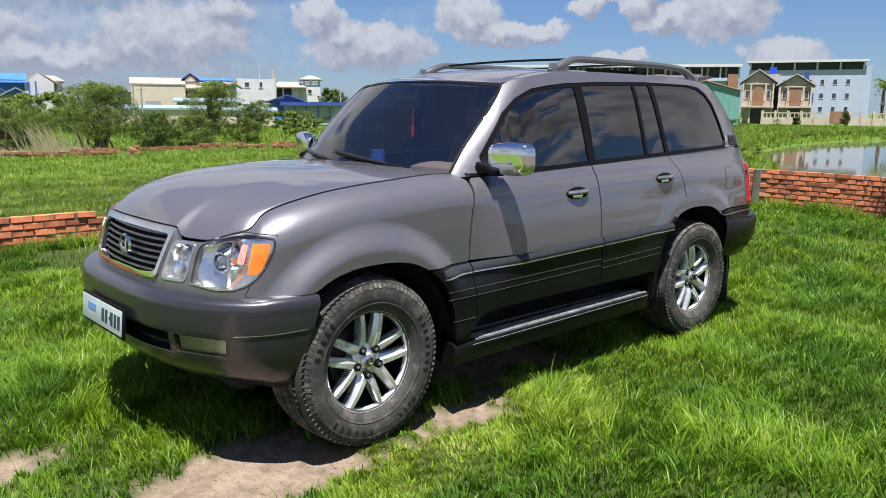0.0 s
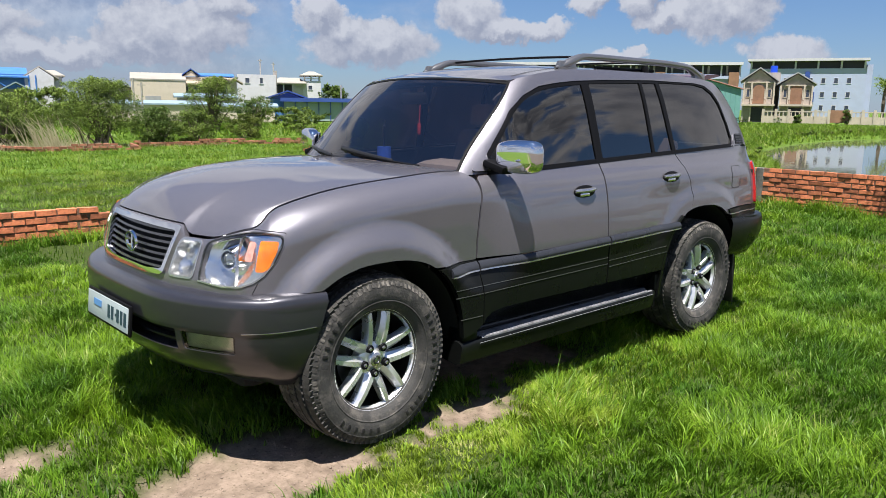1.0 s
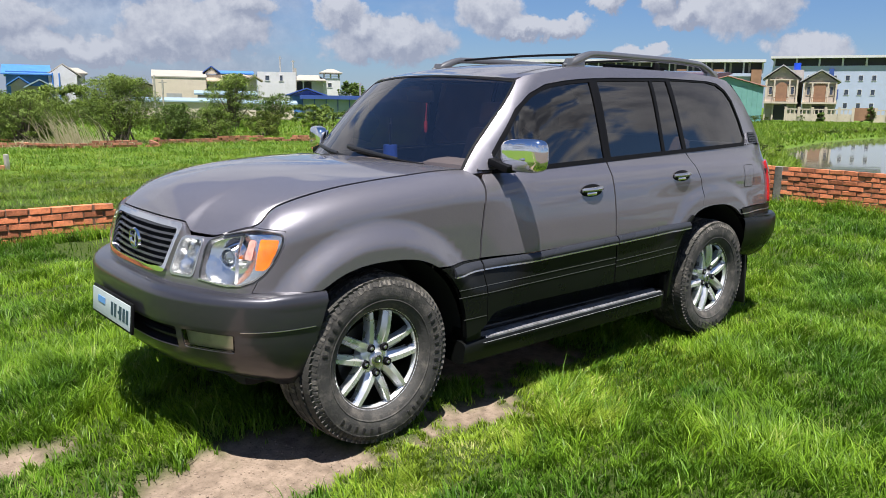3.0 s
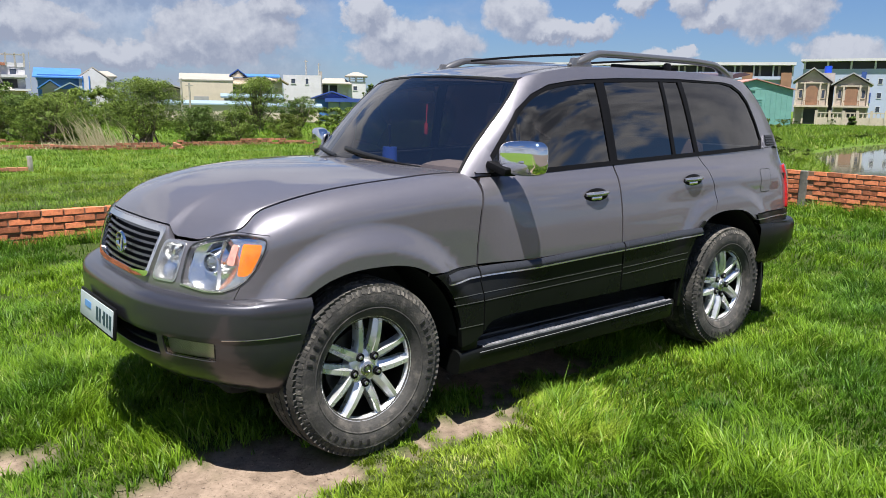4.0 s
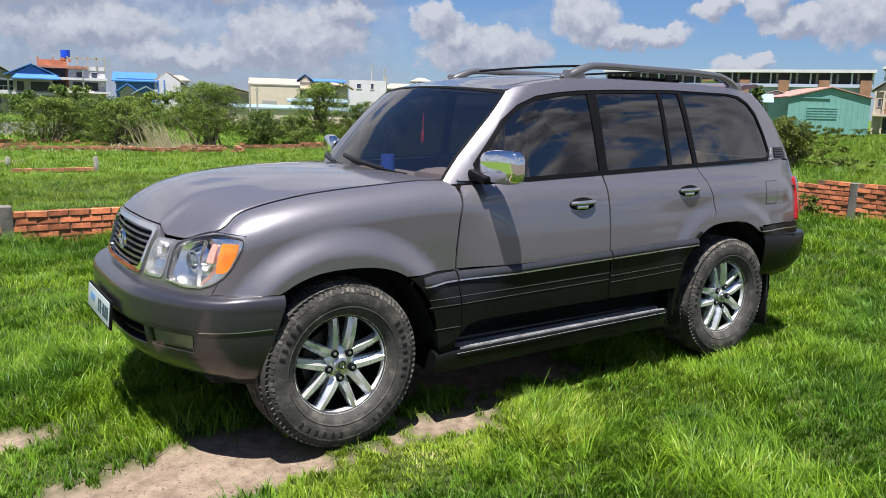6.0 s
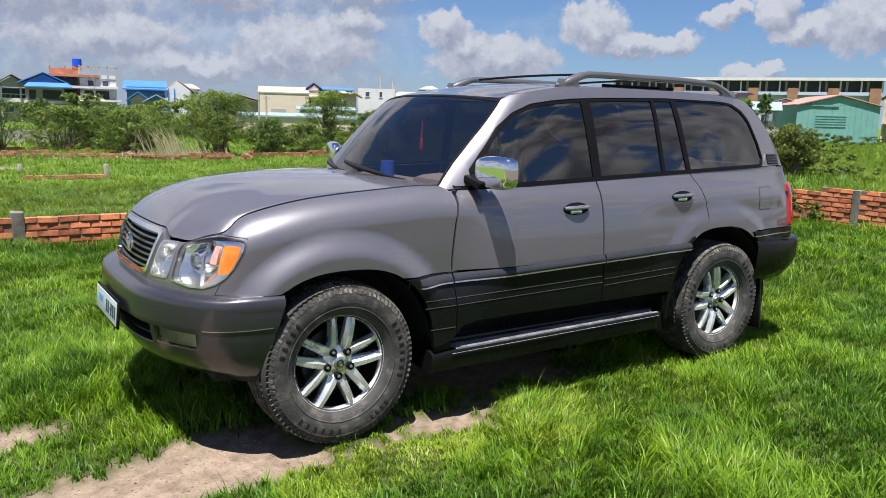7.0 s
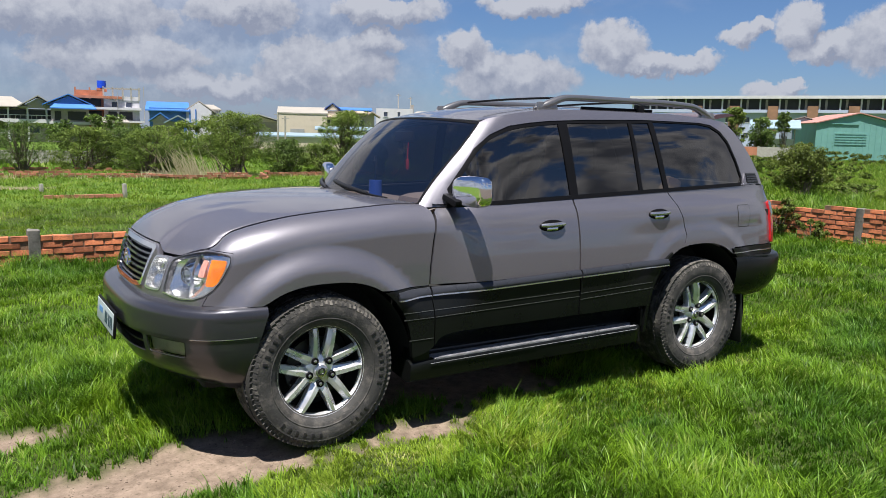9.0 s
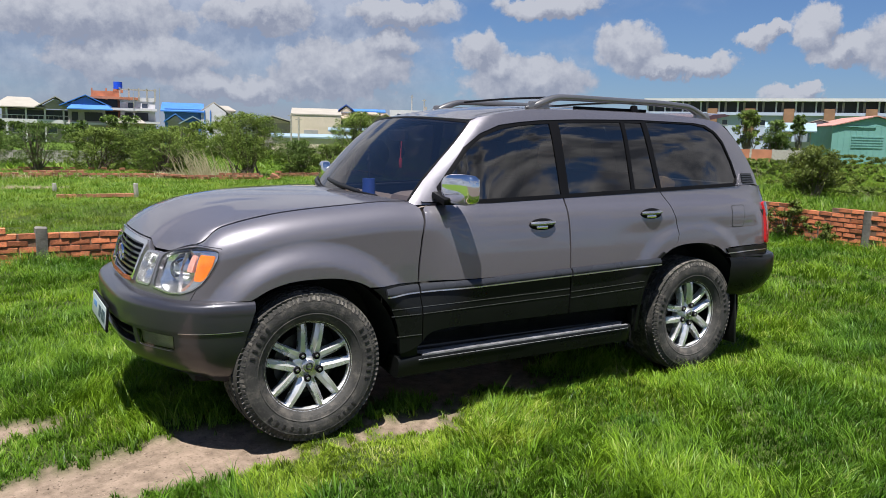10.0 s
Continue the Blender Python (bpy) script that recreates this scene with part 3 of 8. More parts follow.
def build_nose():
    gr, sm, lp = rounded(GRILLE, 0.03), rounded(SMALL, 0.03), rounded(LAMP, 0.034)
    top = [1.017 - i * 2 * 1.017 / 60 for i in range(61)]
    outline = [(u, 0.782) for u in np.linspace(-0.85, 0.85, 30)[:-1]] + NOSE_EDGE + [(u, EDGE_Z(u)) for u in top] + flip(NOSE_EDGE[::-1][:-1])
    fascia = panel("nose_panel", body, outline, PAINT, car, holes=[gr, sm, flip(sm), lp, flip(lp)], us=UF, vs=ZS, out=(1, 0, 0), depth=0.03)
    for sd in (lambda q: q, flip):
        seam = NOSE_EDGE[1:]
        panel("seam_fill", body, sd([(u - 0.010, z) for u, z in seam] + [(u + 0.012, z) for u, z in seam[::-1]]), PAINT, fascia, us=UF, vs=ZS, out=(1, 0, 0), d=-0.003, lip=False)
    # grille
    g = panel("grille", body, gr, DARK, car, us=UF, vs=ZS, out=(1, 0, 0), lip=False, d=-0.045, label="dark grille with seven horizontal bars in a chrome frame")
    ring = rounded(inset(GRILLE, 0.020), 0.022)
    panel("frame", body, rounded(inset(GRILLE, -0.004), 0.03), CHROME, g, holes=[ring], us=UF, vs=(), out=(1, 0, 0), d=0.012, depth=0.04, label="bright chrome surround")
    for i in range(7):
        z0 = 0.842 + i * 0.0272
        w = 0.332 + (0.392 - 0.332) * (z0 - 0.83) / 0.2
        sag = [(y, z0 - 0.010 * (1 - (abs(y) / w) ** 2)) for y in np.linspace(-w, w, 21)]
        panel("bar", body, [(u, z) for u, z in sag] + [(u, z + 0.0105) for u, z in sag[::-1]], GRILLE_GREY, g, us=UF, out=(1, 0, 0), d=-0.008, depth=0.022)
    bm = bmesh.new()
    # oval badge with an inner stroke
    c = body(0, 0.925, 0.012)
    R = []
    for k in range(28):
        a = 2 * math.pi * k / 28
        R.append([(c.x + 0.004 + dx, rr * math.cos(a) * 0.066, c.z + rr * math.sin(a) * 0.05 - dx * 0.3) for rr, dx in ((1.0, 0), (0.94, 0.010), (0.84, 0.010), (0.78, 0))])
    vv = [[bm.verts.new(p) for p in r] for r in R]
    for k in range(28):
        for j in range(3):
            bm.faces.new((vv[k][j], vv[k][j + 1], vv[(k + 1) % 28][j + 1], vv[(k + 1) % 28][j]))
    add_box(bm, (c.x + 0.008, 0.012, c.z + 0.004), (0.010, 0.014, 0.078), (18, -14, 0), 0.003)
    add_box(bm, (c.x + 0.010, -0.014, c.z - 0.022), (0.010, 0.058, 0.013), (0, -14, 0), 0.003)
    part("badge", bm, CHROME, g, "oval chrome badge")
    for s in (1, -1):
        side = (lambda q: q) if s == 1 else flip
        # inner lamp
        lamp = panel("inner_lamp", dished(0.478, 0.905, 0.085, 0.085, 0.05), side(sm), REFLECTOR, car, us=UF, vs=ZS, out=(1, 0, 0), lip=False, d=-0.026, label="small clear high-beam lamp with a chrome rim")
        panel("rim", body, side(rounded(inset(SMALL, -0.003), 0.03)), CHROME_DULL, lamp, holes=[side(rounded(inset(SMALL, 0.008), 0.024))], us=UF, out=(1, 0, 0), d=0.004, depth=0.05)
        ob = panel("lens", body, side(rounded(inset(SMALL, 0.006), 0.025)), LENS, lamp, us=UF, vs=ZS, out=(1, 0, 0), lip=False, d=0.006, label="clear lens")
        ob.visible_shadow = False
        bm = bmesh.new()
        p = body(s * 0.478, 0.905, -0.045)
        add_lathe(bm, [(0.0, 0.03), (0.012, 0.028), (0.018, 0.0), (0.045, -0.012)], 20)
        bmesh.ops.transform(bm, matrix=pose(p.x, p.y, p.z, 0, 0, -90 + s * 14), verts=bm.verts[:])
        part("bulb_bowl", bm, REFLECTOR, lamp)
        # headlamp
        big = panel("headlamp", dished(0.712, 0.918, 0.15, 0.115, 0.050), side(lp), REFLECTOR, car, us=UF + [0.58 + 0.012 * k for k in range(36)] + [-0.58 - 0.012 * k for k in range(36)], vs=ZS, out=(1, 0, 0), lip=False, d=-0.022, label="clear headlamp with projector and orange indicator section")
        panel("rim", body, side(rounded(inset(LAMP, -0.003), 0.035)), BLACK, big, holes=[side(rounded(inset(LAMP, 0.001), 0.033))], us=UF, out=(1, 0, 0), d=0.002, depth=0.010)
        lower = [(0.576, 0.820), (0.72, 0.807), (0.80, 0.811), (0.86, 0.830), (0.908, 0.860), (0.955, 0.91), (0.950, 0.911), (0.903, 0.864), (0.856, 0.836), (0.798, 0.8175), (0.72, 0.8135), (0.578, 0.8265)]
        panel("sill", body, side(lower), CHROME_DULL, big, us=UF, out=(1, 0, 0), d=0.004, depth=0.03)
        ob = panel("lens", body, side(rounded(inset(LAMP, 0.003), 0.032)), LENS, big, us=UF, vs=ZS, out=(1, 0, 0), lip=False, d=0.010, label="clear lens")
        ob.visible_shadow = False
        amber = [(0.888, 1.003), (0.986, 1.000), (0.972, 0.955), (0.930, 0.890), (0.905, 0.875), (0.864, 0.876), (0.874, 0.93)]
        panel("indicator", body, side(rounded(amber, 0.012)), ORANGE, big, us=UF, vs=ZS, out=(1, 0, 0), d=-0.004, depth=0.03, label="orange indicator")
        mid = [(0.822, 0.998), (0.858, 0.996), (0.846, 0.93), (0.842, 0.915), (0.806, 0.918), (0.81, 0.95)]
        panel("side_reflector", body, side(rounded(mid, 0.01)), PINK, big, us=UF, vs=ZS, out=(1, 0, 0), d=-0.014, depth=0.02, label="faded pink side reflector")
        divider = [(0.765, 1.012), (0.769, 1.012), (0.769, 0.818), (0.765, 0.818)]
        panel("divider", body, side(divider), CHROME_DULL, big, us=UF, vs=ZS, out=(1, 0, 0), d=-0.010, depth=0.025)
        for k in range(7):
            z = 0.838 + 0.011 * k
            w0, w1 = 0.592 + 0.002 * k, 0.755
            panel("flute", dished(0.712, 0.918, 0.15, 0.115, 0.046), side([(w0, z), (w1, z - 0.004), (w1, z + 0.001), (w0, z + 0.005)]), REFLECTOR, big, us=UF, out=(1, 0, 0), d=-0.024, depth=0.008)
        bm = bmesh.new()
        p = body(s * 0.712, 0.918, -0.034)
        add_lathe(bm, [(0.0, 0.020), (0.016, 0.017), (0.027, 0.008), (0.032, -0.004)], 24)
        bmesh.ops.transform(bm, matrix=pose(p.x, p.y, p.z, 0, 0, -90 + s * 22), verts=bm.verts[:])
        part("projector", bm, LENS_BALL, big, "round glass projector")
        bm = bmesh.new()
        add_lathe(bm, [(0.034, -0.004), (0.037, 0.012), (0.045, 0.012), (0.066, -0.018), (0.076, -0.03)], 28)
        bmesh.ops.transform(bm, matrix=pose(p.x, p.y, p.z, 0, 0, -90 + s * 22), verts=bm.verts[:])
        part("projector_ring", bm, CHROME, big)


GRILLE_GREY = mat("grille_bar_grey", (0.10, 0.10, 0.11), 0.22, 0.8, 0.15, 8)
CHROME_DULL = mat("dull_chrome", (0.55, 0.55, 0.56), 0.25, 0.9, 0.08)
LENS_BALL = mat("projector_glass", (0.25, 0.28, 0.3), 0.04, 0.7, 0.1, coat=1.0)
build_nose()

# ---- front bumper: a profile carried round the plan ----
BPLAN = [(2.285, 0.0), (2.28, 0.25), (2.262, 0.42), (2.218, 0.57), (2.155, 0.70), (2.085, 0.80), (1.99, 0.885), (1.90, 0.925), (1.80, 0.944), (1.72, 0.950)]


def build_front_bumper():
    P = [Vector((x, y)) for x, y in BPLAN]
    full = [Vector((p.x, -p.y)) for p in P[::-1][:-1]] + P
    dense = []
    for i in range(len(full) - 1):
        a, b, c, e = full[max(i - 1, 0)], full[i], full[i + 1], full[min(i + 2, len(full) - 1)]
        for k in range(8):
            t = k / 8
            dense.append(0.5 * ((2 * b) + (c - a) * t + (2 * a - 5 * b + 4 * c - e) * t * t + (3 * b - a - 3 * c + e) * t**3))
    dense.append(full[-1])
    A = np.array([tuple(p) for p in dense])
    s = np.concatenate([[0], np.cumsum(np.hypot(*np.diff(A, axis=0).T))])
    s -= s[-1] / 2
    T = np.gradient(A, s, axis=0)
    n = np.stack([T[:, 1], -T[:, 0]], 1)
    n /= np.linalg.norm(n, axis=1)[:, None]
    if n[len(n) // 2, 0] < 0:
        n = -n
    prof = smooth([(0.0, -0.115), (0.10, -0.06), (0.19, -0.012), (0.26, -0.001), (0.36, 0.0), (0.46, -0.002), (0.52, -0.008), (0.60, -0.014), (0.74, -0.035), (0.88, -0.082), (1.0, -0.16)])
    high = smooth([(0.0, 0.786), (0.10, 0.782), (0.19, 0.764), (0.26, 0.735), (0.36, 0.69), (0.46, 0.640), (0.52, 0.612), (0.60, 0.57), (0.74, 0.50), (0.88, 0.43), (1.0, 0.385)])

    def F(u, v, d=0.0):
        x, y = np.interp(u, s, A[:, 0]), np.interp(u, s, A[:, 1])
        nx, ny = np.interp(u, s, n[:, 0]), np.interp(u, s, n[:, 1])
        o = prof(v) * (1 - 0.55 * step01(0.80, 0.99, abs(ny)) * (1 if v < 0.3 else 0.35)) + d
        rise = 0.035 * step01(0.5, 1.0, abs(u) / s[-1]) * max(0, v - 0.6) / 0.4
        return Vector((x + nx * o, y + ny * o, high(v) - rise + (0.10 * d if v > 0.6 else 0)))

    def bu(y):
        h = len(s) // 2
        return math.copysign(float(np.interp(abs(y), A[h:, 1], s[h:])), y)

    us = list(np.linspace(s[0], s[-1], 90))
    vs = [i / 40 for i in range(1, 40)]
    intake = rounded([(bu(-0.535), 0.500), (bu(0.535), 0.500), (bu(0.535), 0.69), (bu(-0.535), 0.69)], 0.01)
    fog = rounded([(bu(0.565), 0.505), (bu(0.80), 0.515), (bu(0.795), 0.675), (bu(0.57), 0.67)], 0.02)
    holes = [intake, fog, flip(fog)]
    cut = lambda v: 0.16 * max(0.0, v - 0.25)
    outline = [(u, 0.0) for u in us] + [(s[-1] - cut(v), v) for v in vs] + [(u, 1.0) for u in us[::-1] if abs(u) < s[-1] - cut(1)] + [(s[0] + cut(v), v) for v in vs[::-1]]
    ob = panel("front_bumper", F, outline, BUMPER, car, holes=holes, us=us[1:-1], vs=vs, out=(1, 0, 0.1), depth=0.05, label="dark grey painted bumper with a lower air slot and fog lamps")
    panel("intake", F, rounded([(bu(-0.55), 0.48), (bu(0.55), 0.48), (bu(0.55), 0.71), (bu(-0.55), 0.71)], 0.01), GLOSS_BLACK, ob, us=us, vs=vs, out=(1, 0, 0), d=-0.05, lip=False)
    panel("intake_bar", F, [(u, 0.588) for u in np.linspace(bu(-0.53), bu(0.53), 40)] + [(u, 0.606) for u in np.linspace(bu(0.53), bu(-0.53), 40)], BLACK, ob, out=(1, 0, 0), d=-0.014, depth=0.03)
    for t in (1, -1):
        f = fog if t == 1 else flip(fog)
        lamp = panel("fog_lamp", F, f, FOG, ob, us=us, vs=vs, out=(1, 0, 0), d=-0.020, lip=False, label="hazy rectangular fog lamp")
        panel("rim", F, inset(f, 0.0005), GLOSS_BLACK, lamp, holes=[inset(f, 0.010)], us=us, out=(1, 0, 0), d=-0.006, depth=0.02)
        g = panel("lens", F, inset(f, 0.002), LENS, lamp, us=us, vs=vs, out=(1, 0, 0), d=-0.002, lip=False)
        g.visible_shadow = False
        # fine crease behind the fog lamp, its highlight painted as a dull chrome line
        line = [(bu(0.82) + (s[-1] - 0.06 - bu(0.82)) * k / 24, 0.482 - 0.02 * k / 24) for k in range(25)]
        q = line + [(a, b + 0.006) for a, b in line[::-1]]
        panel("crease", F, q if t == 1 else flip(q), CHROME_DULL, ob, us=us, out=(1, 0, 0), d=0.002, depth=0.006)
    panel("lower_lip", F, [(u, 0.985) for u in us[12:-12]] + [(u, 1.0) for u in us[12:-12][::-1]], BLACK, ob, out=(1, 0, -0.5), d=0.004, depth=0.06)
    return ob


front_bumper = build_front_bumper()


def build_plate():
    pl = box("number_plate", (2.306, -0.012, 0.602), (0.012, 0.545, 0.140), GLOSS_BLACK, car, "white number plate in a black holder", (0, -5, 0), 0.004)
    box("plate_sheet", (2.3145, -0.014, 0.604), (0.004, 0.520, 0.116), PLATE, pl, "white plate", (0, -5, 0), 0.0015)
    x = 2.3172
    xs = [0.012, 0.057, 0.098, 0.125, 0.170, 0.214]
    for i, (y, w) in enumerate(zip(xs, (0.030, 0.030, 0.014, 0.030, 0.028, 0.030))):
        box("bar", (x, y, 0.604), (0.002, w, 0.062 if i != 2 else 0.012), PLATE_INK, pl, "", (0, -5, 0))
    box("bar", (x, -0.135, 0.618), (0.002, 0.10, 0.030), PLATE_BLUE, pl, "", (0, -5, 0))
    box("bar", (x, -0.135, 0.580), (0.002, 0.12, 0.014), PLATE_INK, pl, "", (0, -5, 0))


build_plate()


def both(F):
    return ((F, 1), (mirror_map(F), -1))


def build_flanks():
    FA = lambda a0, a1, n=22: arch(1.40, 0.385, 0.480, 0.485, a0, a1, n)
    RA = lambda a0, a1, n=24: arch(-1.375, 0.39, 0.500, 0.530, a0, a1, n)
    top = [(x, seam_z(x) - 0.0035) for x in np.linspace(0.775, 1.95, 34)]
    front_edge = [(0.775, 0.80), (0.772, 0.9), (0.755, 1.05), (0.735, 1.15), (0.735, 1.20)]
    back_edge = [(-0.268, 0.815), (-0.268, 1.247)]
    for F, s in both(body):
        o = (0.3, s, 0)

        def M(u, z, d=0.0, F=F):
            p = F(u, z)
            mid = mould_z(p.x) - 0.022
            return F(u, z, d + 0.008 + 0.018 * max(0.0, 1 - ((z - mid + 0.006) / 0.03) ** 2))

        # front fender
        arc = [p for p in FA(52, 131) ]
        pts = [(ux(1.738), 0.784)] + to_u([p for p in arc if p[1] > 0.80]) + to_u([(1.03, 0.800), (0.783, 0.800)]) + to_u([(0.780, 0.9), (0.763, 1.05), (0.743, 1.15), (0.742, 1.205)]) + to_u(top)
        pts += [(u, seam_z(float(np.interp(u, CS, CA[:, 0]))) - 0.0035) for u in np.linspace(0.93, 0.818, 8)] + [(0.87, 1.0455), (0.95, 1.043), (1.021, 1.036)] + [(u + 0.004, z) for u, z in NOSE_EDGE[::-1][1:-1]] + [(0.854, 0.784)]
        pts += [(a, 0.784) for a in np.linspace(0.854, ux(1.738), 8)[1:-1]]
        fen = panel("front_fender", F, pts, PAINT, car, us=UF, vs=ZS, out=o, depth=0.02)
        low = to_u([p for p in FA(127, 182, 16) if 0.425 < p[1] < 0.797]) + to_u([(0.918, 0.420), (0.86, 0.432), (0.81, 0.452), (0.785, 0.470), (0.784, 0.54), (0.783, 0.795)])
        low = to_u([(1.035, 0.795)]) + low
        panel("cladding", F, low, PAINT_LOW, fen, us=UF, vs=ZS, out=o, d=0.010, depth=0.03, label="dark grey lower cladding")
        zt = [(x, mould_z(x)) for x in np.linspace(1.006, 0.787, 8)]
        panel("moulding", M, to_u(zt) + to_u([(x, z - 0.044) for x, z in zt[::-1]]), MOULD, fen, us=UF, vs=[0.75 + 0.006 * k for k in range(20)], out=o, depth=0.02)
        panel("bright_strip", F, to_u([(x, z - 0.040) for x, z in zt]) + to_u([(x, z - 0.047) for x, z in zt[::-1]]), CHROME_DULL, fen, us=UF, out=o, d=0.026, depth=0.02, label="thin chrome strip")
        # ridges drawn paler than the cladding, their highlight put into the colour
        for z in (0.672, 0.634, 0.518):
            panel("groove", F, to_u([(0.975 if z > 0.6 else 0.94, z), (0.787, z), (0.787, z - 0.0035), (0.975 if z > 0.6 else 0.94, z - 0.0035)]), RIDGE_LIGHT, fen, us=UF, out=o, d=0.0125, depth=0.004)
        # front door
        fd = to_u([(0.773, 0.803), (0.768, 0.9), (0.751, 1.05), (0.731, 1.15), (0.722, 1.20)] + [(x, belt(x) - 0.002) for x in np.linspace(0.70, -0.262, 20)] + [(-0.262, 0.81)] + [(x, 0.803) for x in np.linspace(-0.262, 0.773, 12)[1:-1]])
        door = panel("front_door", F, fd, PAINT, car, us=UF, vs=ZS, out=o, depth=0.03, label="closed grey front door")
        # rear door, cut round the wheel arch
        cut = [(-1.112, 1.274), (-1.165, 1.19), (-1.205, 1.09), (-1.222, 0.985), (-1.205, 0.925), (-1.15, 0.89), (-1.06, 0.84), (-1.03, 0.815)]
        rd = to_u([(-0.274, 0.81)] + [(x, belt(x) - 0.002) for x in np.linspace(-0.274, -1.10, 18)] + cut + [(x, 0.81) for x in np.linspace(-1.03, -0.274, 10)[1:-1]])
        rdoor = panel("rear_door", F, rd, PAINT, car, us=UF, vs=ZS, out=o, depth=0.03, label="closed grey rear door")
        # cladding of the doors, recessed over the step
        for dd, x0, x1 in ((door, 0.777, -0.262), (rdoor, -0.274, -0.885)):
            lowz = 0.535
            head = [(0.777, 0.476), (0.755, 0.504), (0.72, 0.523), (0.66, 0.532), (0.60, lowz)] if dd is door else [(x0, lowz)]
            tail = [(x1, lowz), (x1, mould_z(x1) - 0.003)] if dd is door else [(-0.885, lowz), (-0.895, 0.60), (-0.93, 0.70), (-0.985, 0.775), (-1.02, 0.80)]
            pts = to_u([(x0, mould_z(x0) - 0.003)] + head + [(x, lowz) for x in np.linspace(head[-1][0], x1, 8)[1:-1]] + tail)
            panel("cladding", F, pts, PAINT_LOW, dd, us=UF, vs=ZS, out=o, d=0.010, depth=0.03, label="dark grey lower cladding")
            end = x1 if dd is door else -1.035
            zt = [(x, mould_z(x)) for x in np.linspace(x0, end, 14)]
            panel("moulding", M, to_u(zt) + to_u([(x, z - 0.044) for x, z in zt[::-1]]), MOULD, dd, us=UF, vs=[0.74 + 0.006 * k for k in range(20)], out=o, depth=0.02)
            panel("bright_strip", F, to_u([(x, z - 0.040) for x, z in zt]) + to_u([(x, z - 0.047) for x, z in zt[::-1]]), CHROME_DULL, dd, us=UF, out=o, d=0.026, depth=0.02, label="thin chrome strip")
            e2 = x1 if dd is door else -0.90
            for z in (0.672, 0.634):
                panel("groove", F, to_u([(x0, z), (e2, z + 0.02), (e2, z + 0.0165), (x0, z - 0.0035)]), RIDGE_LIGHT, dd, us=UF, out=o, d=0.0125, depth=0.004)
        panel("corner_backing", F, to_u([(0.79, 0.70), (0.96, 0.70), (1.00, 0.76), (1.05, 0.83), (0.79, 0.83)]), PAINT_LOW, door, us=UF, vs=ZS, out=o, d=-0.004, lip=False)
        # quarter panel
        q = to_u([(x, belt(x) - 0.002) for x in np.linspace(-1.12, -2.10, 16)])
        q += [(a, 1.30) for a in np.linspace(ux(-2.14), ux(-2.30), 5)] + [(ux(-2.31), 1.2), (ux(-2.315), 1.0), (ux(-2.30), 0.872)]
        q += [(a, 0.872) for a in np.linspace(ux(-2.25), ux(-1.74), 8)] + to_u([p for p in RA(20, 140, 40) if p[1] > 0.80 and p[0] > -1.715][::-1])
        q += to_u([(-1.038, 0.82), (-1.066, 0.845), (-1.155, 0.896), (-1.212, 0.931), (-1.229, 0.985), (-1.212, 1.09), (-1.172, 1.19)])
        quarter = panel("quarter_panel", F, q, PAINT, car, us=UF, vs=ZS, out=o, depth=0.02, label="grey rear quarter with a fuel flap")
        qc = to_u([(-1.705, 0.866)] + [(x, 0.866) for x in np.linspace(-1.8, -2.24, 6)] + [(-2.24, 0.80)] + [(x, 0.80) for x in np.linspace(-2.2, -1.755, 6)])
        panel("rear_moulding", F, qc, PAINT_LOW, quarter, us=UF, vs=ZS, out=o, d=0.012, depth=0.03)
        panel("bright_strip", F, to_u([(x, 0.835) for x in np.linspace(-1.72, -2.22, 8)] + [(x, 0.829) for x in np.linspace(-2.22, -1.72, 8)]), CHROME_DULL, quarter, us=UF, out=o, d=0.015, depth=0.02)
        # arch edge behind the rear door
        strip = [p for p in RA(-2, 60, 24)]
        outer = [(-1.375 + (x + 1.375) * 1.045, 0.39 + (z - 0.39) * 1.03) for x, z in strip]
        panel("arch_edge", F, to_u(strip) + to_u(outer[::-1]), PAINT_LOW, quarter, us=UF, vs=ZS, out=o, d=0.012, depth=0.04)
        # fuel flap
        flap = rounded([(-1.80, 1.165), (-1.945, 1.165), (-1.93, 1.015), (-1.80, 1.015)], 0.02)
        gap = rounded([(-1.796, 1.169), (-1.949, 1.169), (-1.934, 1.011), (-1.796, 1.011)], 0.022)
        panel("flap_gap", F, to_u(gap), GROOVE, quarter, holes=[to_u(flap)], us=UF, vs=ZS, out=o, d=0.0015, lip=False)
        panel("fuel_flap", F, to_u(flap), PAINT, quarter, us=UF, vs=ZS, out=o, d=0.002, depth=0.004)
        # tail lamp
        tl = rounded([(ux(-2.215), 1.185), (ux(-2.345), 1.185), (ux(-2.335), 0.875), (ux(-2.205), 0.875)], 0.02)
        tail = panel("tail_lamp", F, tl, RED, car, us=UF, vs=ZS, out=(-0.5, s, 0), d=0.016, depth=0.03, label="red tail lamp with a clear upper section")
        panel("clear_section", F, rounded([(ux(-2.222), 1.178), (ux(-2.30), 1.178), (ux(-2.30), 1.085), (ux(-2.222), 1.085)], 0.015), CHROME_DULL, tail, us=UF, vs=ZS, out=(-0.5, s, 0), d=0.020, depth=0.01, label="pale upper lens")
        # handles
        for hx, hz, dd in ((-0.055, 1.095, door), (-0.975, 1.132, rdoor)):
            c = F(ux(hx), hz)
            bm = bmesh.new()
            bmesh.ops.create_uvsphere(bm, u_segments=28, v_segments=12, radius=1)
            for v in bm.verts:
                v.co = Vector((v.co.x * 0.098, v.co.y * 0.010, v.co.z * 0.040))
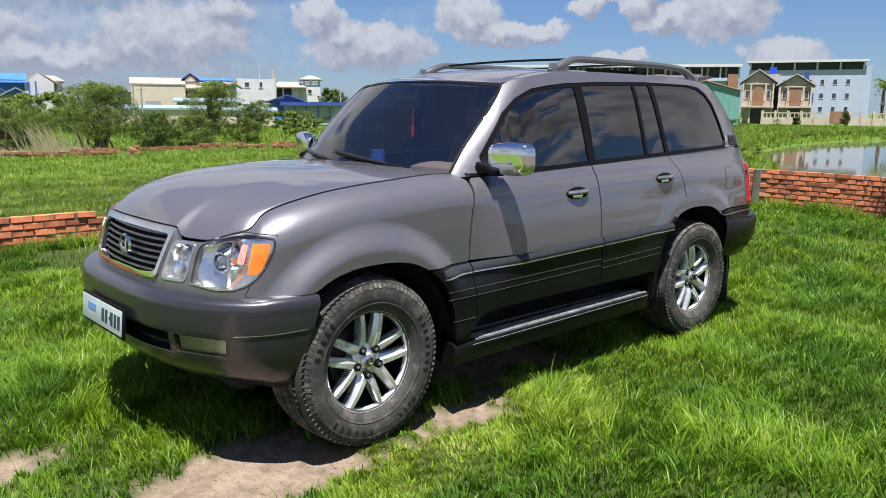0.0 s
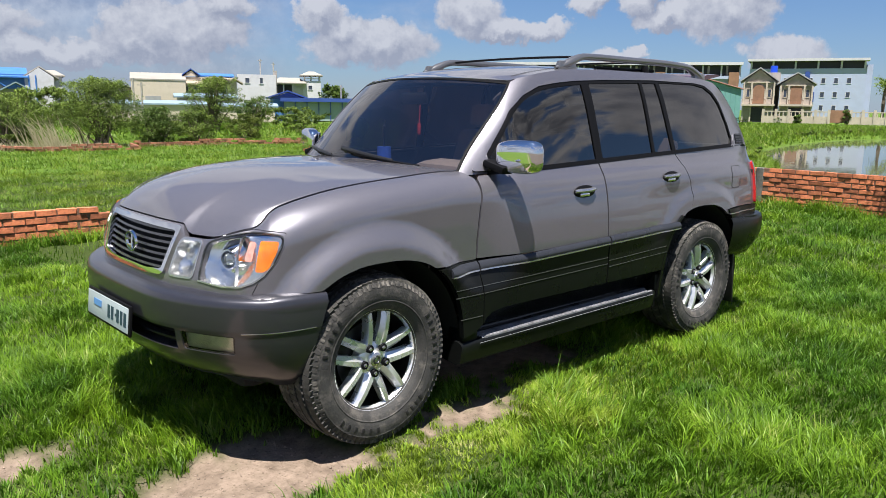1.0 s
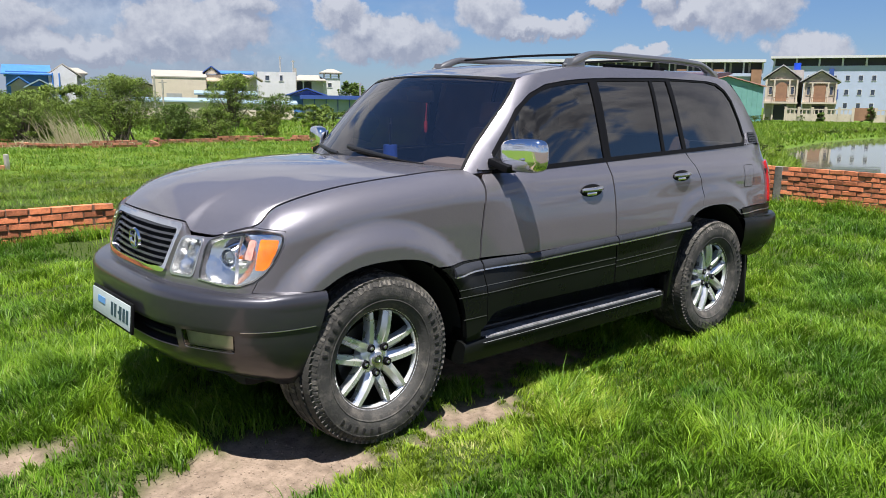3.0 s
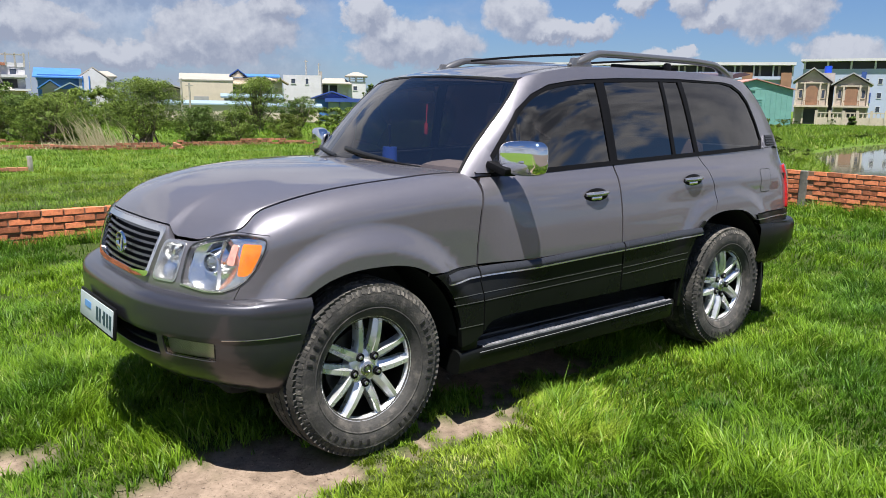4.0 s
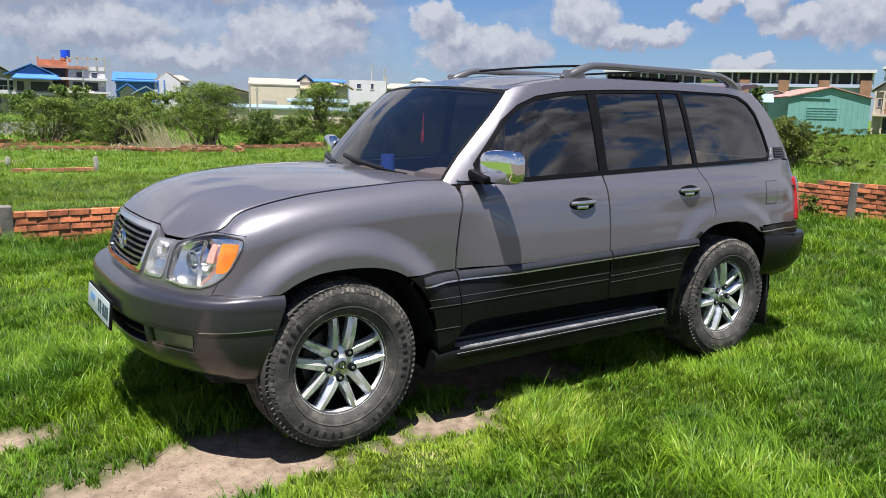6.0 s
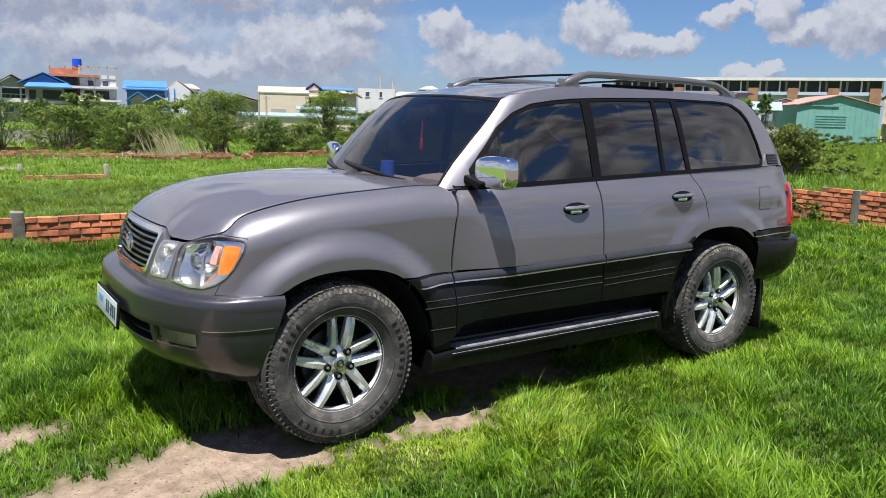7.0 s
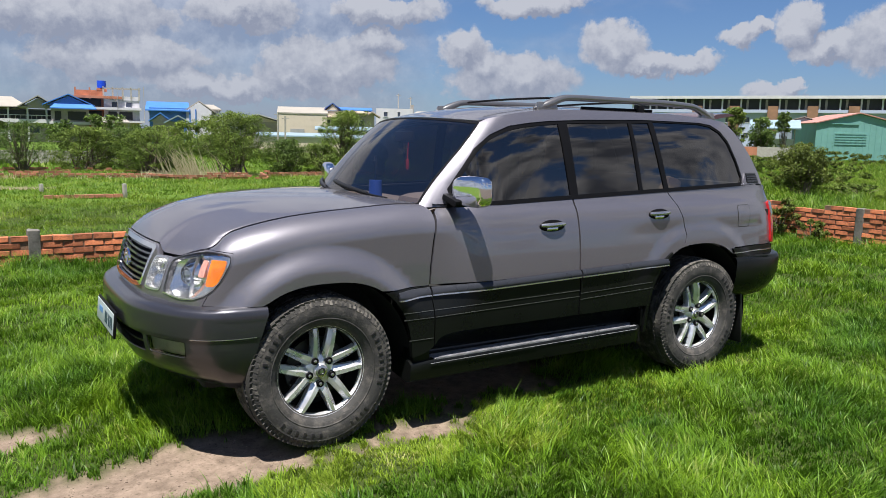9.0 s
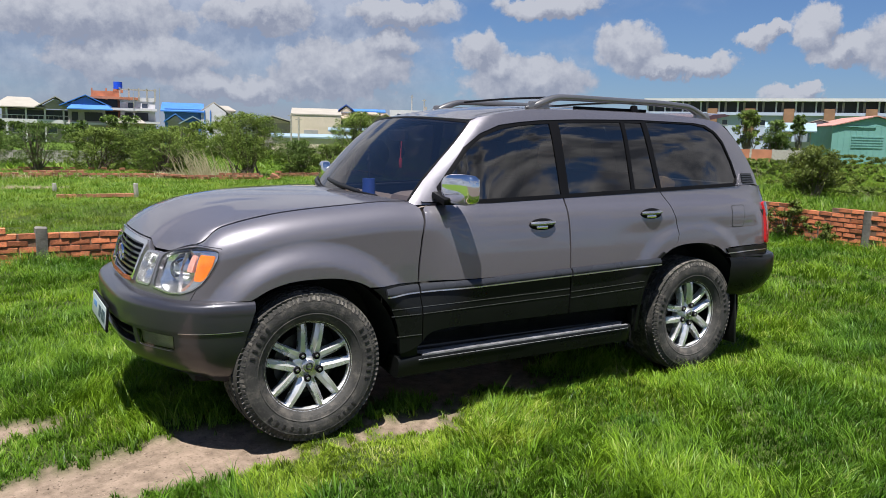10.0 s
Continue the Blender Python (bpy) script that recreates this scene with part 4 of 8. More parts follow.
            bmesh.ops.transform(bm, matrix=Matrix.Translation((c.x, c.y + s * 0.001, c.z - 0.002)), verts=bm.verts[:])
            cup = part("handle_cup", bm, GLOSS_BLACK, dd, "dark recess behind the handle")
            tube("handle", [(c.x + 0.09 - 0.18 * k / 10, c.y + s * (0.007 + 0.013 * math.sin(math.pi * k / 10)), c.z + 0.006 + 0.004 * k / 10) for k in range(11)], 0.016, CHROME_DULL, dd, "curved pull handle", 10, 0.85, [0.75, 0.9, 1, 1, 1, 1, 1, 1, 1, 0.9, 0.75])
            box("handle_glint", (c.x + 0.004, c.y + s * 0.009, c.z - 0.017), (0.085, 0.010, 0.020), CHROME, dd, "chrome lower edge", (0, 0, 0), 0.006)


MOULD = mat("moulding_dark_grey", (0.034, 0.036, 0.043), 0.28, 0.2, 0.12, 5, 90, spec=0.35)
# lighter grey paints the light caught on the cladding's ridges
RIDGE_LIGHT = mat("ridge_highlight", (0.06, 0.063, 0.06), 0.35, 0.2, 0.1)
GROOVE = mat("groove_dark", (0.02, 0.02, 0.02), 0.5, 0, 0.2)
build_flanks()


def build_cabin():
    dlo = [(0.678, belt(0.66) + 0.012), (0.538, 1.405), (0.418, 1.548), (0.296, 1.630), (0.15, 1.684), (0.0, 1.706), (-0.16, 1.722), (-0.45, 1.737), (-1.0, 1.752), (-1.56, 1.748), (-1.69, 1.735), (-1.785, 1.69), (-1.852, 1.62), (-1.918, 1.47), (-1.948, 1.36),
           (-1.935, 1.318), (-1.905, belt(-1.905) + 0.008)]
    bottom = [(x, belt(x) + 0.008) for x in np.linspace(-1.80, 0.60, 24)]
    hole = dlo + bottom
    post = [(0.774, 1.224), (0.660, 1.358), (0.548, 1.477), (0.427, 1.598), (0.319, 1.702)] + [(x, roof_edge(x)) for x in np.linspace(0.27, -1.88, 44)]
    post += [(-1.96, 1.700), (-2.05, 1.60), (-2.135, 1.48), (-2.19, 1.38), (-2.205, 1.30)] + [(x, belt(x) + 0.002) for x in np.linspace(-2.16, 0.74, 40)]
    us = [i * 0.04 for i in range(-57, 6)] + [0.24 + i * 0.014 for i in range(41)]
    vs = [1.2 + 0.03 * i for i in range(20)] + [1.71 + 0.01 * i for i in range(10)]
    # panes: outline corners between the posts
    topz = smooth([(-1.52, 1.748), (-1.0, 1.752), (-0.45, 1.737), (-0.16, 1.722), (0.0, 1.706), (0.14, 1.682), (0.28, 1.63), (0.40, 1.548), (0.52, 1.405), (0.665, 1.235)])
    lowz = lambda x: belt(x) + 0.022
    fw = [(0.63, lowz(0.63))] + [(x, topz(x) - 0.022) for x in np.linspace(0.60, -0.235, 18)] + [(-0.258, lowz(-0.25))]
    rw = [(-0.322, lowz(-0.33)), (-0.308, topz(-0.32) - 0.02), (-0.848, topz(-0.85) - 0.02), (-0.862, lowz(-0.86))]
    vw = [(-0.892, lowz(-0.89)), (-0.878, topz(-0.88) - 0.02), (-1.040, topz(-1.02) - 0.02), (-1.098, lowz(-1.08))]
    qw = [(-1.138, lowz(-1.14)), (-1.084, topz(-1.1) - 0.012), (-1.55, 1.738), (-1.678, 1.722), (-1.772, 1.68), (-1.84, 1.61), (-1.905, 1.47), (-1.934, 1.36), (-1.912, lowz(-1.91))]
    for F, s in both(upper):
        o = (0.2, s, 0.2)
        frame_ob = panel("cabin_side", F, post, PAINT, car, holes=[hole], us=us, vs=vs, out=o, depth=0.03, label="grey roof pillars and roof edge")
        trim = panel("window_trim", F, inset(hole, -0.004), GLOSS_BLACK, frame_ob, holes=[fw, rw, vw, qw], us=us, vs=vs, out=o, d=-0.004, depth=0.012, label="black trim between the side windows")
        for nm, w, lab in (("front_window", fw, ""), ("rear_window", rw, ""), ("vent_window", vw, ""), ("quarter_window", qw, "")):
            g = panel(nm, F, inset(w, -0.003), GLASS_SIDE, frame_ob, us=us, vs=vs, out=o, d=-0.010, lip=False, label="dark tinted side glass")
            g.visible_shadow = False
        # thin bright line under the panes, and the louvre on the rear post
        panel("belt_strip", F, [(x, belt(x) + 0.015) for x in np.linspace(0.62, -1.91, 40)] + [(x, belt(x) - 0.004) for x in np.linspace(-1.91, 0.62, 40)], GLOSS_BLACK, frame_ob, out=o, d=0.004, depth=0.012, us=us)
        lv = rounded([(-1.990, 1.392), (-2.130, 1.392), (-2.160, 1.318), (-2.000, 1.318)], 0.012)
        vent = panel("vent_louvre", F, lv, GROOVE, frame_ob, us=us, vs=vs, out=o, d=0.003, depth=0.01, label="dark slotted vent")
        for i in range(4):
            z = 1.326 + i * 0.0175
            panel("slat", F, [(-1.994, z), (-2.145 + 0.006 * i, z), (-2.145 + 0.006 * i, z + 0.009), (-1.994, z + 0.009)], MOULD, vent, us=us, out=o, d=0.010, depth=0.01)
        panel("pillar_bright", F, [(-1.957, 1.345), (-1.980, 1.39), (-1.988, 1.388), (-1.970, 1.31), (-1.935, 1.300), (-1.933, 1.308), (-1.951, 1.318)], PAINT, frame_ob, out=o, d=0.006, depth=0.01)

    # roof
    def front_x(a):
        return 0.318 + 0.125 * (1 - a * a)

    def R(s, a, d=0.0):
        xf, xr = front_x(a), -1.88 - 0.08 * (1 - a * a)
        x = xf + (xr - xf) * s
        e = upper(x, roof_edge(x))
        k = abs(a)
        y = a * e.y
        z = roof_edge(x) + 0.034 * (1 - k**2.4) - 0.004 * step01(0.06, 0.0, s) - 0.03 * step01(0.93, 1.0, s) * (1 - k)
        return Vector((x, y, z + d))

    sr = [i / 50 for i in range(1, 50)]
    ar = [-1 + i / 20 for i in range(1, 40)]
    panel("roof", R, [(0, -1), (1, -1)] + [(1, a) for a in ar] + [(1, 1), (0, 1)] + [(0, a) for a in ar[::-1]], PAINT, car, us=sr, vs=ar, out=(0, 0, 1), depth=0.03, label="grey painted roof")
    for s in (1, -1):
        panel("roof_channel", lambda x, w, d=0.0, s=s: R((front_x(0.9) - x) / (front_x(0.9) + 1.88), s * w, d), [(x, 0.885) for x in np.linspace(0.25, -1.80, 40)] + [(x, 0.90) for x in np.linspace(-1.80, 0.25, 40)], GROOVE, car, us=us, out=(0, 0, 1), d=0.002, lip=False)

    # windscreen
    edge_x = smooth([(0.0, 0.772), (0.25, 0.660), (0.5, 0.547), (0.77, 0.426), (1.0, 0.319)])
    edge_h = smooth([(0.0, 1.222), (0.25, 1.356), (0.5, 1.475), (0.77, 1.596), (1.0, 1.700)])

    def W(s, t, d=0.0):
        e = upper(edge_x(s), edge_h(s), -0.004)
        k = 1 - t * t
        x = e.x + (0.178 - 0.056 * s + 0.020 * math.sin(math.pi * s)) * k + 0.002
        z = e.z + (0.020 + 0.012 * s + 0.014 * math.sin(math.pi * s)) * k
        return Vector((x, t * (e.y - 0.004), z)) + Vector((0.7, 0, 0.7)) * d

    ws, wt = [i / 20 for i in range(1, 20)], [-1 + i / 20 for i in range(1, 40)]
    wout = [(0, -1), (1, -1)] + [(1, a) for a in wt] + [(1, 1), (0, 1)] + [(0, a) for a in wt[::-1]]
    g = panel("windscreen", W, wout, GLASS_FRONT, car, us=ws, vs=wt, out=(1, 0, 1), lip=False, label="dark tinted windscreen")
    g.visible_shadow = False
    inner = [(0.03, -0.984), (0.978, -0.986)] + [(0.978, a) for a in wt[1:-1]] + [(0.978, 0.986), (0.03, 0.984)] + [(0.03, a) for a in wt[::-1][1:-1]]
    panel("seal", W, wout, GLOSS_BLACK, g, holes=[inner], us=ws, vs=wt, out=(1, 0, 1), d=0.002, depth=0.01)
    # cowl under the wipers
    def K(s, t, d=0.0):
        a = Vector((0.805 + 0.150 * (1 - t * t), t * 0.745, 1.221 + 0.022 * (1 - t * t)))
        b = Vector((0.865 + 0.16 * (1 - t * t), t * 0.752, 1.212 + 0.03 * (1 - t * t)))
        return a.lerp(b, s) + Vector((0, 0, d))

    grid_part("cowl", K, [0, 0.5, 1], [-1] + wt + [1], BLACK, car, "black cowl strip", (0, 0, 1))
    # wipers: arm and blade
    for y0, y1 in ((0.54, -0.04), (-0.02, -0.58)):
        pts = []
        for k in range(13):
            t = (y0 + (y1 - y0) * k / 12) / 0.745
            pts.append(W(0.015 + 0.075 * (k / 12) ** 1.2, t, 0.018))
        w = tube("wiper", pts, 0.013, GLOSS_BLACK, car, "black wiper arm and blade resting on the glass", 6, 0.7, [1.0 - 0.05 * k for k in range(13)])
        pts2 = [W(0.040 + 0.075 * k / 8, (y0 - 0.02 + (y1 - 0.06 - y0) * (0.25 + 0.75 * k / 8)) / 0.745, 0.012) for k in range(9)]
        tube("blade", pts2, 0.010, BLACK, w, "", 6, 1.4)
        pv = W(0.0, y0 / 0.745, 0.014)
        bm = bmesh.new()
        bmesh.ops.create_cone(bm, cap_ends=True, segments=14, radius1=0.018, radius2=0.014, depth=0.03)
        bmesh.ops.transform(bm, matrix=Matrix.Translation(pv), verts=bm.verts[:])
        part("pivot", bm, BLACK, w)
    # roof rails
    for s in (1, -1):
        yb = 0.598
        def base(x):
            a = yb / upper(x, roof_edge(x)).y
            return roof_edge(x) + 0.034 * (1 - a**2.4)
        line = []
        for k in range(41):
            x = -0.13 - 1.70 * k / 40
            rise = 0.064 * step01(0, 0.16, k / 40) * step01(1.0, 0.84, k / 40)
            line.append((x, s * (yb - 0.012 * step01(0.3, 0, abs(k / 40 - 0.5))), base(x) + 0.006 + rise))
        rail = tube("roof_rail", line, 0.025, RAIL, car, "grey roof rail on three feet", 12, 0.86, [min(1.45 - 0.45 * step01(0, 0.16, k / 40) * step01(1, 0.84, k / 40), 0.35 + 0.4 * min(k, 40 - k)) for k in range(41)])
        for x, w in ((-0.23, 0.18), (-1.06, 0.055), (-1.74, 0.16)):
            bm = bmesh.new()
            add_box(bm, (x, s * yb, base(x) + 0.018), (w, 0.042, 0.054), (0, 0, 0), 0.014, 0.80)
            part("foot", bm, RAIL if w > 0.1 else GLOSS_BLACK, rail)
        tube("foot_bar", [(-0.55, s * (yb - 0.03), base(-0.55) + 0.010), (-1.2, s * (yb - 0.03), base(-1.2) + 0.012)], 0.010, GLOSS_BLACK, rail)
    # two slim cross bars
    for x in (-0.42, -1.25):
        tube("cross_bar", [(x, y, roof_edge(x) + 0.088 - 0.01 * (y / 0.6) ** 2) for y in np.linspace(-0.58, 0.58, 13)], 0.013, GLOSS_BLACK, car, "black roof cross bar", 8, 0.6)
    # tailgate, rear glass and rear bumper
    tg = [(a, z) for a, z in [(ux(-2.315) + 0.02, 0.80), (2 * U_END - ux(-2.315) - 0.02, 0.80), (2 * U_END - ux(-2.315) - 0.02, 1.295), (ux(-2.315) + 0.02, 1.295)]]

    def back(u, z, d=0.0):
        return body(u, z, d) if u <= U_END else flipped(body(2 * U_END - u, z, d))

    panel("tailgate", back, tg, PAINT, car, us=list(np.linspace(tg[0][0], tg[1][0], 40)), vs=ZS, out=(-1, 0, 0), depth=0.03, label="grey tailgate")

    def B(s, t, d=0.0):
        zr = 1.30 + (1.735 - 1.30) * s
        xs_ = smooth([(0, -2.205), (0.2, -2.185), (0.45, -2.12), (0.75, -2.03), (1.0, -1.94)])(s)
        y = upper(xs_, zr).y
        return Vector((xs_ - 0.14 * (1 - t * t) + d, t * y, zr + 0.03 * s * (1 - t * t)))

    gl = panel("rear_window", B, [(0, -1), (1, -1)] + [(1, a) for a in wt] + [(1, 1), (0, 1)] + [(0, a) for a in wt[::-1]], GLOSS_BLACK, car, us=ws, vs=wt, out=(-1, 0, 0.3), lip=False, label="dark rear glass")


RAIL = paint("rail_grey", (0.16, 0.155, 0.155), (0.22, 0.215, 0.21), 0.7, 0.35)
build_cabin()


def build_rear_bumper():
    pl = [(-1.735, 0.955), (-1.90, 0.962), (-2.10, 0.955), (-2.24, 0.925), (-2.33, 0.87), (-2.42, 0.76), (-2.50, 0.55), (-2.54, 0.25), (-2.55, 0.0)]
    P = pl + [(x, -y) for x, y in pl[::-1][1:]]
    prof = [(0.0, 0.795, -0.05), (0.0, 0.798, -0.012), (0.1, 0.79, 0.0), (0.2, 0.765, 0.010), (0.5, 0.66, 0.006), (0.8, 0.56, -0.012), (1.0, 0.50, -0.05), (1.0, 0.49, -0.11)]

    def F(i, j):
        x, y = P[i]
        a, b = Vector(P[max(i - 1, 0)]), Vector(P[min(i + 1, len(P) - 1)])
        t = (b - a).normalized()
        n = Vector((t.y, -t.x))
        if n.dot(Vector((x + 1.0, y))) < 0:
            n = -n
        k = min(i, len(P) - 1 - i)
        z = prof[j][1]
        lift = 0.09 * step01(1, 5, k) * (1 if j > 4 else 0)
        return Vector((x + n.x * prof[j][2], y + n.y * prof[j][2], z + lift))

    grid_part("rear_bumper", F, range(len(P)), range(len(prof)), PAINT_LOW, car, "dark grey rear bumper", (0, 1, 0))
    for s in (1, -1):
        box("bumper_top", (-1.93, s * 0.925, 0.795), (0.32, 0.06, 0.010), PAINT_LOW, car, "worn bumper step edge", (0, 0, -s * 3), 0.004)


build_rear_bumper()


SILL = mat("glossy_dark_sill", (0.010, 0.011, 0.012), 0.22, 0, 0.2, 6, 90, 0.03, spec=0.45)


def build_steps():
    for s in (1, -1):
        prof = [(0.945, 0.541), (0.925, 0.535), (0.865, 0.48), (0.825, 0.425), (0.815, 0.400), (0.86, 0.394)]
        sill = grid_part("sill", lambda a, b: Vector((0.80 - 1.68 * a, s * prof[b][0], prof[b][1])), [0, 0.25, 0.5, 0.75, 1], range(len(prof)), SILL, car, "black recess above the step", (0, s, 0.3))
        # end pieces that close the recess
        for x0, x1, zc, hh in ((0.79, 0.905, 0.42, 0.17), (-0.83, -0.89, 0.45, 0.13)):
            bm = bmesh.new()
            add_box(bm, ((x0 + x1) / 2, s * 0.865, zc), (abs(x1 - x0), 0.125, hh), (0, 0, 0), 0.025)
            part("sill_end", bm, PAINT_LOW, sill)
        # the board: rounded tips, thin front edge
        n = 40
        verts, faces = [], []
        for k in range(n + 1):
            t = k / n
            x = 0.925 - 1.785 * t
            tip = min(0.62 + t / 0.08, (1 - t) / 0.045, 1.0)
            y1 = 0.86 + 0.088 * math.sqrt(max(0, 1 - (1 - tip) ** 2)) if tip < 1 else 0.948
            yb = 0.946 if t < 0.5 else y1
            z1 = 0.378 + 0.016 * t
            for y, z in ((0.80, z1 + 0.016), (y1 - 0.03, z1 + 0.014), (y1 - 0.008, z1 + 0.008), (yb, z1 - 0.006), (yb - 0.005, z1 - 0.050), (yb - 0.012, z1 - 0.096), (yb - 0.05, z1 - 0.110), (0.72, z1 - 0.085)):
                verts.append((x, s * y, z))
        m = 8
        for k in range(n):
            for j in range(m - 1):
                q = (k * m + j, (k + 1) * m + j, (k + 1) * m + j + 1, k * m + j + 1)
                faces.append(q if s < 0 else q[::-1])
        faces += [tuple(range(m)), tuple(n * m + j for j in range(m))[::-1]]
        bm = bmesh.new()
        bv = [bm.verts.new(v) for v in verts]
        for f in faces:
            bm.faces.new([bv[i] for i in f])
        step = part("side_step", bm, PAINT_LOW, car, "dark grey running board with a worn rubber tread", angle=1.0)
        bm = bmesh.new()
        add_box(bm, (-0.01, s * 0.895, 0.3945), (1.56, 0.082, 0.010), (0, 0.53, 0), 0.004)
        for j in range(7):
            y = 0.862 + 0.0125 * j
            x0, x1 = 0.80 - 0.007 * j, -0.80 + 0.012 * j
            add_box(bm, ((x0 + x1) / 2, s * y, 0.3985), (x0 - x1, 0.0075, 0.012), (0, 0.53, 0), 0.002)
        part("tread_strip", bm, STEP_RUBBER, step, "worn grey ribbed rubber")
        tube("bright_edge", [(0.80 - 1.58 * k / 16, s * 0.9495, 0.3714 + 0.0143 * k / 16) for k in range(17)], 0.0018, STEP_RUBBER, step, "scuffed pale edge", 6)


build_steps()


def build_mirrors():
    for s in (1, -1):
        c = Vector((0.565, s * 0.975, 1.318))
        bm = bmesh.new()
        bmesh.ops.create_cube(bm, size=2)
        bmesh.ops.subdivide_edges(bm, edges=bm.edges[:], cuts=7, use_grid_fill=True)
        for v in bm.verts:
            p = v.co
            q = Vector([math.copysign(abs(t) ** 1.0, t) for t in p])
            k = (abs(q.x) ** 4 + abs(q.y) ** 4 + abs(q.z) ** 4) ** 0.25
            q = q / k
            bulge = 0.055 * (1 if q.x > 0 else 0.45)
            v.co = Vector((q.x * bulge, q.y * 0.120, q.z * 0.086 * (1 - 0.10 * max(0, -q.y * s))))
            v.co.x -= 0.030 * (q.y * s)
        bmesh.ops.transform(bm, matrix=Matrix.Translation(c), verts=bm.verts[:])
        m = part("wing_mirror", bm, CHROME, car, "chrome-capped wing mirror", angle=2)
        box("repeater", c + Vector((0.0435, -s * 0.008, -0.018)), (0.024, 0.10, 0.020), CHROME_DULL, m, "pale indicator strip", (0, 0, s * 8), 0.010)
        box("mirror_glass", c + Vector((-0.036, 0, 0)), (0.006, 0.180, 0.120), MIRROR, m, "", (0, 0, s * 14), 0.002)
        bm = bmesh.new()
        add_box(bm, (0.610, s * 0.860, 1.262), (0.085, 0.150, 0.040), (s * -14, 0, 0), 0.014)
        part("mirror_arm", bm, GLOSS_BLACK, m, "black mirror arm")
        pts = [(0.715, 1.232), (0.600, 1.232), (0.622, 1.36)]
        F = upper if s == 1 else mirror_map(upper)
        panel("sail", F, rounded(pts, 0.02), PAINT, m, out=(0, s, 0), d=0.016, depth=0.02)


build_mirrors()


def spoke_mesh(bm, a0, r0, a1, r1, w0, w1, y0, y1, depth, hand):
    """One rim spoke from (a0, r0) to (a1, r1): a flat bright face with a long slanted facet on the side named by hand."""
    A, B = Vector((r0 * math.cos(a0), 0, r0 * math.sin(a0))), Vector((r1 * math.cos(a1), 0, r1 * math.sin(a1)))
    d = (B - A).normalized()
    n = Vector((0, 1, 0)).cross(d) * hand
    rows = []
    for k in range(8):
        t = k / 7
        p = A.lerp(B, t)
        w = w0 + (w1 - w0) * (1 - (1 - t) ** 1.6)
        y = y0 + (y1 - y0) * t + 0.012 * math.sin(math.pi * t)
        rows.append([bm.verts.new(p + n * q * w + Vector((0, y - h, 0))) for q, h in ((-0.5, depth), (-0.5, 0.009), (-0.40, 0.0), (0.06, 0.0), (0.13, 0.006), (0.5, 0.022), (0.5, depth))])
    for r, q in zip(rows[:-1], rows[1:]):
        for j in range(6):
            bm.faces.new((r[j], r[j + 1], q[j + 1], q[j]))


